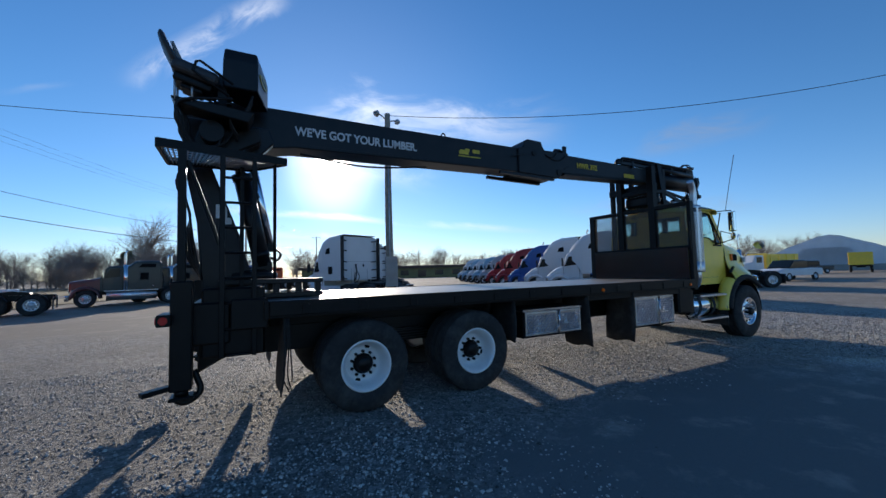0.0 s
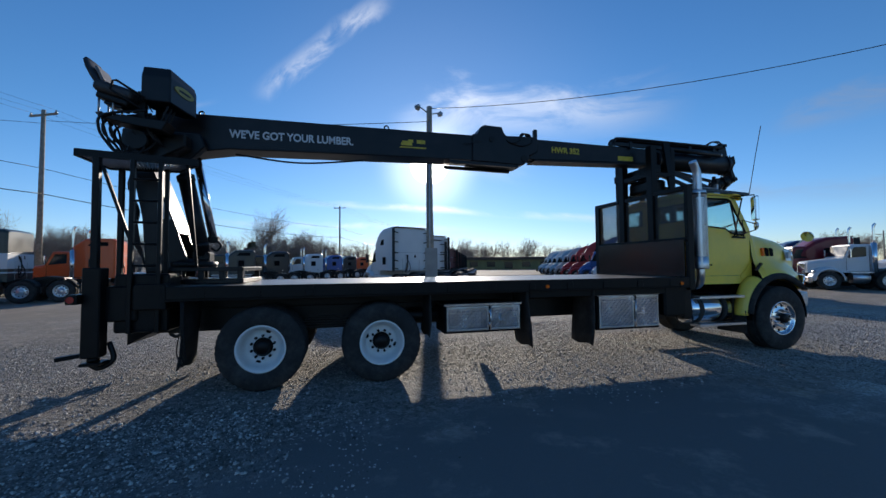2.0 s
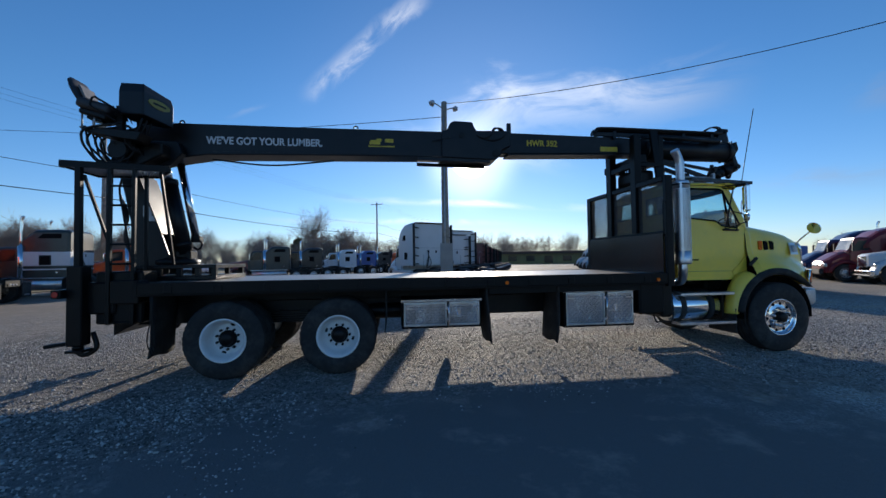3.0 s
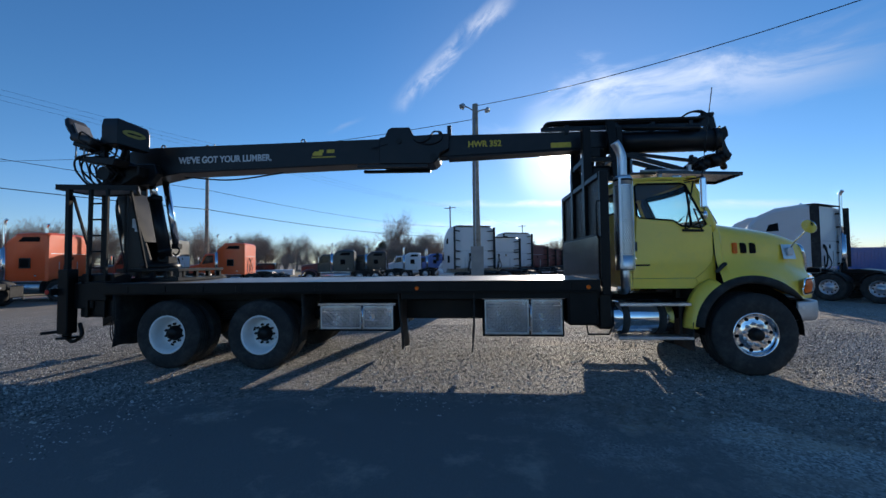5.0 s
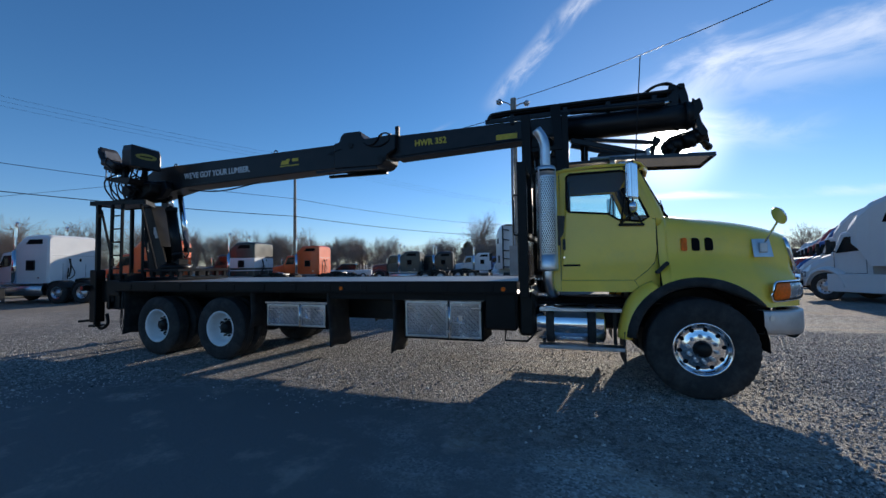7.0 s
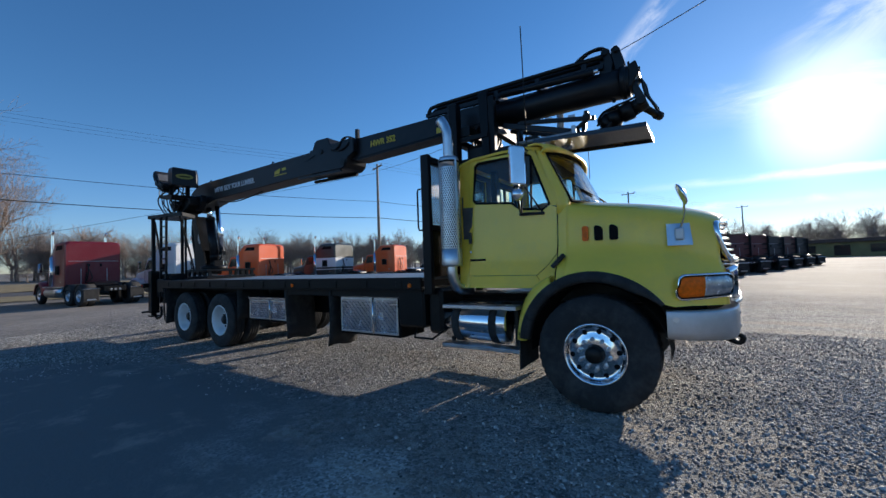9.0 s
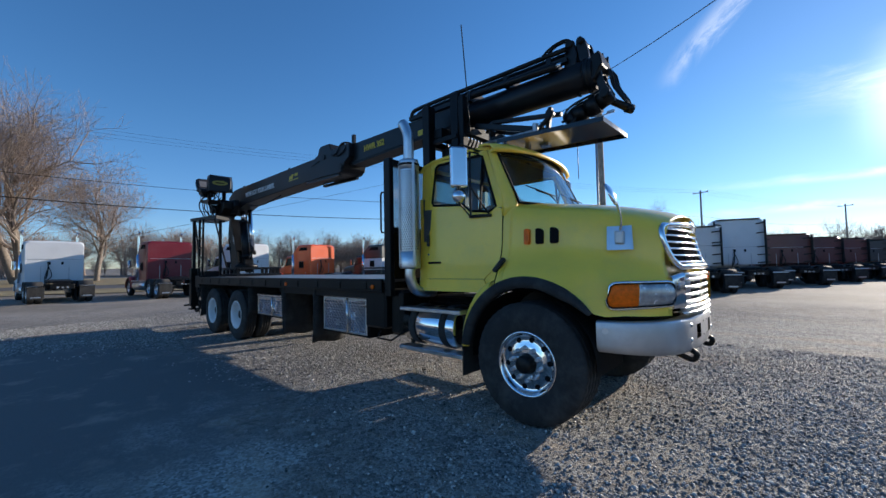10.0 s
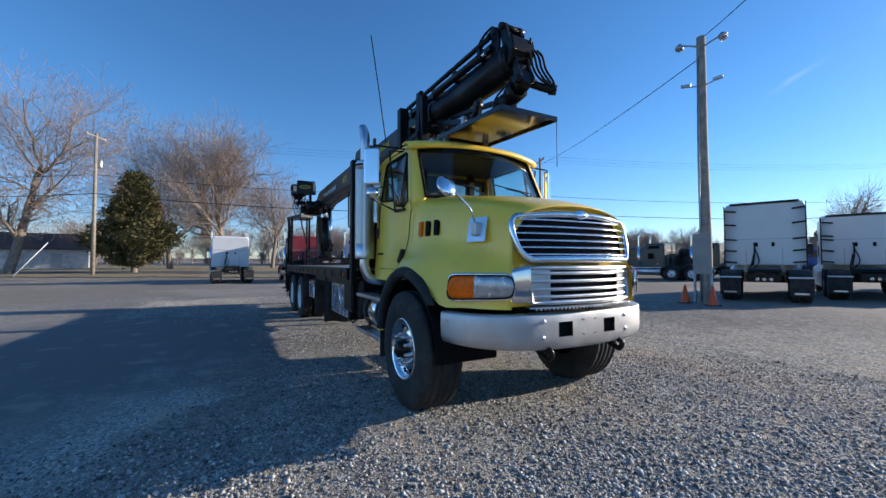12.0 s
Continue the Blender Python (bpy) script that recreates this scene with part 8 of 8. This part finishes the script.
M["shed_wall"] = material("peeling_white_boards", (0.55, 0.56, 0.58), 0.8, vary=0.12, scale=2, dirt=(0.25, 0.24, 0.23), dirt_amount=0.8, dirt_scale=2.5)
M["shed_door"] = material("grey_board_door", (0.42, 0.43, 0.46), 0.8, vary=0.2, scale=3, dirt=(0.15, 0.14, 0.14), dirt_amount=0.7, dirt_scale=3)
M["shed_roof"] = material("brown_sheet_roof", (0.11, 0.065, 0.05), 0.75, vary=0.2, scale=1.5)
farm_shed()


def fabric_tent():
    t = thing("storage_tent", "large pale fabric storage tent with a low dark base", "tent", pose(100, 31, rise(100, 31), 0, 0, 197))
    prof = [(y * 0.74, z * 0.88) for y, z in [(-13, 0.0), (-13, 2.2), (-12.2, 3.6), (-8, 5.4), (-2.0, 7.5), (0, 7.8), (2.0, 7.5), (8, 5.4), (12.2, 3.6), (13, 2.2), (13, 0)]]
    bm = B()
    rows = []
    for x in (0, -10, -20, -30, -40):
        rows.append([(x, y, z) for y, z in prof])
    vs = grid_skin(bm, rows, smooth=False)
    bm.faces.new(vs[0])
    part("fabric_cover", bm, M["fabric"], t)
    bm = B()
    box(bm, 0.0, 0.4, -9.5, 9.5, 0, 1.1)
    part("base_wall", bm, "board", t)
    bm = B()
    prism_pts = [(-4.5, 0), (-4.5, 3.8), (-3.4, 4.4), (2.2, 4.4), (3, 3.8), (3, 0)]
    a = [bm.verts.new((0.05, y, z)) for y, z in prism_pts]
    bm.faces.new(a)
    bmesh.ops.solidify(bm, geom=bm.faces[:], thickness=0.1)
    part("door_panel", bm, M["fabric"], t)


M["fabric"] = material("pale_tent_fabric", (0.74, 0.75, 0.77), 0.7, vary=0.1, scale=0.4, bump=0.1)
fabric_tent()


def low_building():
    b = thing("low_building", "long low yellow commercial building with a dark roof", "building", pose(50, 116, rise(50, 116), 0, 0, -22))
    bm = B()
    box(bm, -35, 35, 0, 12, 0, 3.2)
    part("wall", bm, M["yellow_wall"], b)
    bm = B()
    box(bm, -36, 36, -0.8, 13, 3.2, 4.0, 0.05)
    part("roof", bm, M["shed_roof"], b)
    for k in range(12):
        x = -32 + 5.6 * k
        bm = B()
        box(bm, x, x + 2.6, -0.06, 0.02, 0.3 if k % 3 == 0 else 0.9, 2.6)
        part("window" if k % 3 else "door", bm, "pane", b)


M["yellow_wall"] = material("dull_yellow_wall", (0.22, 0.17, 0.07), 0.8, vary=0.2, scale=0.5)
low_building()


# ---- small vehicles far off ----
def pickup(x, y, heading, paint, label):
    p = thing("pickup", label, "pickup", pose(x, y, rise(x, y), 0, 0, heading), "pickups on the lot")
    bm = B()
    skin_loft(bm, [(0, rounded(0.95, 0.5, 1.1, 0.1)), (1.9, rounded(0.97, 0.5, 1.12, 0.1)), (5.0, rounded(0.97, 0.5, 1.12, 0.15)), (5.6, rounded(0.9, 0.5, 0.95, 0.15))])
    part("body", bm, paint, p)
    bm = B()
    skin_loft(bm, [(1.9, rounded(0.88, 1.1, 1.75, 0.1)), (2.1, rounded(0.86, 1.1, 1.85, 0.12)), (3.6, rounded(0.86, 1.1, 1.85, 0.12)), (4.3, rounded(0.9, 1.05, 1.2, 0.05))])
    part("cabin", bm, "pane", p)
    for x_ in (1.0, 4.5):
        for s in (-1, 1):
            w = part("wheel", None, None, p, "", LOT_WHEEL[0], Matrix.Translation((x_, s * 0.98, 0.38)) @ Matrix.Rotation(0 if s < 0 else math.pi, 4, "Z") @ Matrix.Scale(0.73, 4))
            part("rim", None, None, w, "", LOT_WHEEL[1])


def box_truck(x, y, heading, body_paint, cab_paint, label, h=2.9, name="dump_truck"):
    p = thing(name, label, "truck", pose(x, y, rise(x, y), 0, 0, heading), "work trucks on the lot")
    bm = B()
    skin_loft(bm, [(0, [(1.15, 1.1), (1.2, h), (0, h)]), (0.15, [(1.15, 1.0), (1.22, h), (0, h)]), (4.3, [(1.15, 1.0), (1.22, h), (0, h)]), (4.4, [(1.15, 1.1), (1.2, h + 0.1), (0, h + 0.1)])])
    bod = part("dump_body", bm, body_paint, p)
    for k in range(4):
        for s in (-1, 1):
            bm = B()
            box(bm, 0.5 + k * 1.1, 0.62 + k * 1.1, s * 1.21 - 0.05, s * 1.21 + 0.05, 1.1, h)
            part("body_rib", bm, body_paint, bod)
    bm = B()
    skin_loft(bm, [(4.6, rounded(1.05, 0.9, 2.5, 0.12)), (5.6, rounded(1.05, 0.9, 2.5, 0.12)), (5.95, rounded(1.0, 0.9, 1.8, 0.1)), (7.2, rounded(0.9, 0.8, 1.6, 0.2)), (7.4, rounded(0.85, 0.8, 1.4, 0.2))])
    c = part("cab", bm, cab_paint, p)
    for s in (-1, 1):
        bm = B()
        box(bm, 4.85, 5.55, s * 1.05 - 0.02, s * 1.05 + 0.02, 1.7, 2.3)
        part("door_window", bm, "pane", c)
        for x_ in (1.2, 2.5, 6.7):
            w = part("wheel", None, None, p, "", LOT_WHEEL[0], Matrix.Translation((x_, s * 1.2, 0.515)) @ Matrix.Rotation(0 if s < 0 else math.pi, 4, "Z"))
            part("rim", None, None, w, "", LOT_WHEEL[1])
    bm = B()
    box(bm, 0.2, 7.0, -0.45, 0.45, 0.7, 1.0)
    part("chassis_frame", bm, "grease", p)


pickup(76, 24.0, 150, "p_black", "dark pickup parked before the tent")
pickup(47, 16.2, 170, "p_white", "white pickup parked on the lot")
pickup(20, 58, 160, "p_black", "dark pickup far across the lot")
pickup(-15, 42, 200, "p_white", "white pickup far across the lot")
pickup(-20, 40, 200, "p_silver", "silver pickup far across the lot")
box_truck(79, 21.4, 15, "yellow", "p_black", "yellow dump truck seen from behind")
box_truck(54, 20.5, 165, "yellow", "p_white", "yellow tipper body behind a white cab", 2.6)


def container(x, y, heading, paint, label):
    c = thing("shipping_container", label, "container", pose(x, y, rise(x, y), 0, 0, heading))
    bm = B()
    box(bm, 0, 12, -1.2, 1.2, 0.1, 2.8, 0.02)
    part("body", bm, paint, c)
    for k in range(40):
        for s in (-1, 1):
            bm = B()
            box(bm, 0.2 + k * 0.29, 0.34 + k * 0.29, s * 1.21 - 0.02, s * 1.21 + 0.02, 0.25, 2.65)
            part("corrugation", bm, paint, c)


container(58, 44, 165, "p_blue", "blue corrugated shipping container")


# ---- loose gravel ----
def loose_gravel():
    """Angular stones lying loose on the lot, too many to tell apart."""
    rng = np.random.default_rng(5)
    xy = [rng.uniform((-4.0, 0.3), (11.0, 9.0), (70000, 2)), rng.uniform((9.5, 1.0), (17.0, 10.0), (75000, 2)), rng.uniform((-4.0, 0.5), (2.5, 4.0), (26000, 2)), rng.normal((13.3, 5.2), (1.2, 1.2), (30000, 2))]
    xy = np.concatenate(xy)
    # thinner where wheels have rolled the surface bare
    def thick(x, y):
        packed_shade = max(0.0, 1.15 - math.hypot(0.19 * x - 0.98, 0.3 * y - 0.1)) * 2.2
        return noise.noise(Vector((x * 0.45, y * 0.45, 3.1))) + 0.5 * noise.noise(Vector((x * 1.7, y * 1.7, 8.2))) - packed_shade

    keep = [thick(x, y) > rng.uniform(-0.75, 0.25) for x, y in xy]
    xy = xy[np.array(keep)]
    n = len(xy)
    base = np.array([(1, 0, 0), (-0.5, 0.87, 0), (-0.5, -0.87, 0), (0.5, 0.5, 0.8), (-0.55, 0.1, 0.85), (0.1, -0.6, 0.75)])
    faces = np.array([(0, 1, 3), (1, 4, 3), (1, 2, 4), (2, 5, 4), (2, 0, 5), (0, 3, 5), (3, 4, 5)])
    size = rng.lognormal(-4.75, 0.42, n).clip(0.004, 0.024)
    turn = rng.uniform(0, 2 * np.pi, n)
    c, s = np.cos(turn), np.sin(turn)
    pts = base[None] * (1 + rng.uniform(-0.35, 0.35, (n, 6, 3))) * size[:, None, None] * np.array([1, 1, 0.8])
    x = pts[..., 0] * c[:, None] - pts[..., 1] * s[:, None] + xy[:, :1]
    y = pts[..., 0] * s[:, None] + pts[..., 1] * c[:, None] + xy[:, 1:]
    z = pts[..., 2] + rise(0, 0) + 0.001
    v = np.stack([x, y, z], -1).reshape(-1, 3)
    f = (faces[None] + 6 * np.arange(n)[:, None, None]).reshape(-1, 3)
    me = bpy.data.meshes.new("loose_gravel")
    me.vertices.add(len(v))
    me.vertices.foreach_set("co", v.ravel())
    me.loops.add(f.size)
    me.loops.foreach_set("vertex_index", f.ravel())
    me.polygons.add(len(f))
    me.polygons.foreach_set("loop_start", np.arange(0, f.size, 3))
    me.update(calc_edges=True)
    m = bpy.data.materials.new("limestone_chips")
    m.use_nodes = True
    nt = m.node_tree
    bs, geo, ramp = nt.nodes["Principled BSDF"], nt.nodes.new("ShaderNodeNewGeometry"), nt.nodes.new("ShaderNodeValToRGB")
    ramp.color_ramp.elements[0].color, ramp.color_ramp.elements[1].color = (0.06, 0.058, 0.055, 1), (0.62, 0.59, 0.54, 1)
    nt.links.new(geo.outputs["Random Per Island"], ramp.inputs[0])
    nt.links.new(ramp.outputs[0], bs.inputs["Base Color"])
    bs.inputs["Roughness"].default_value = 0.8
    me.materials.append(m)
    tagged(new("loose_gravel", me), "loose angular grey limestone chips on the lot", "gravel", kind="stuff")


loose_gravel()
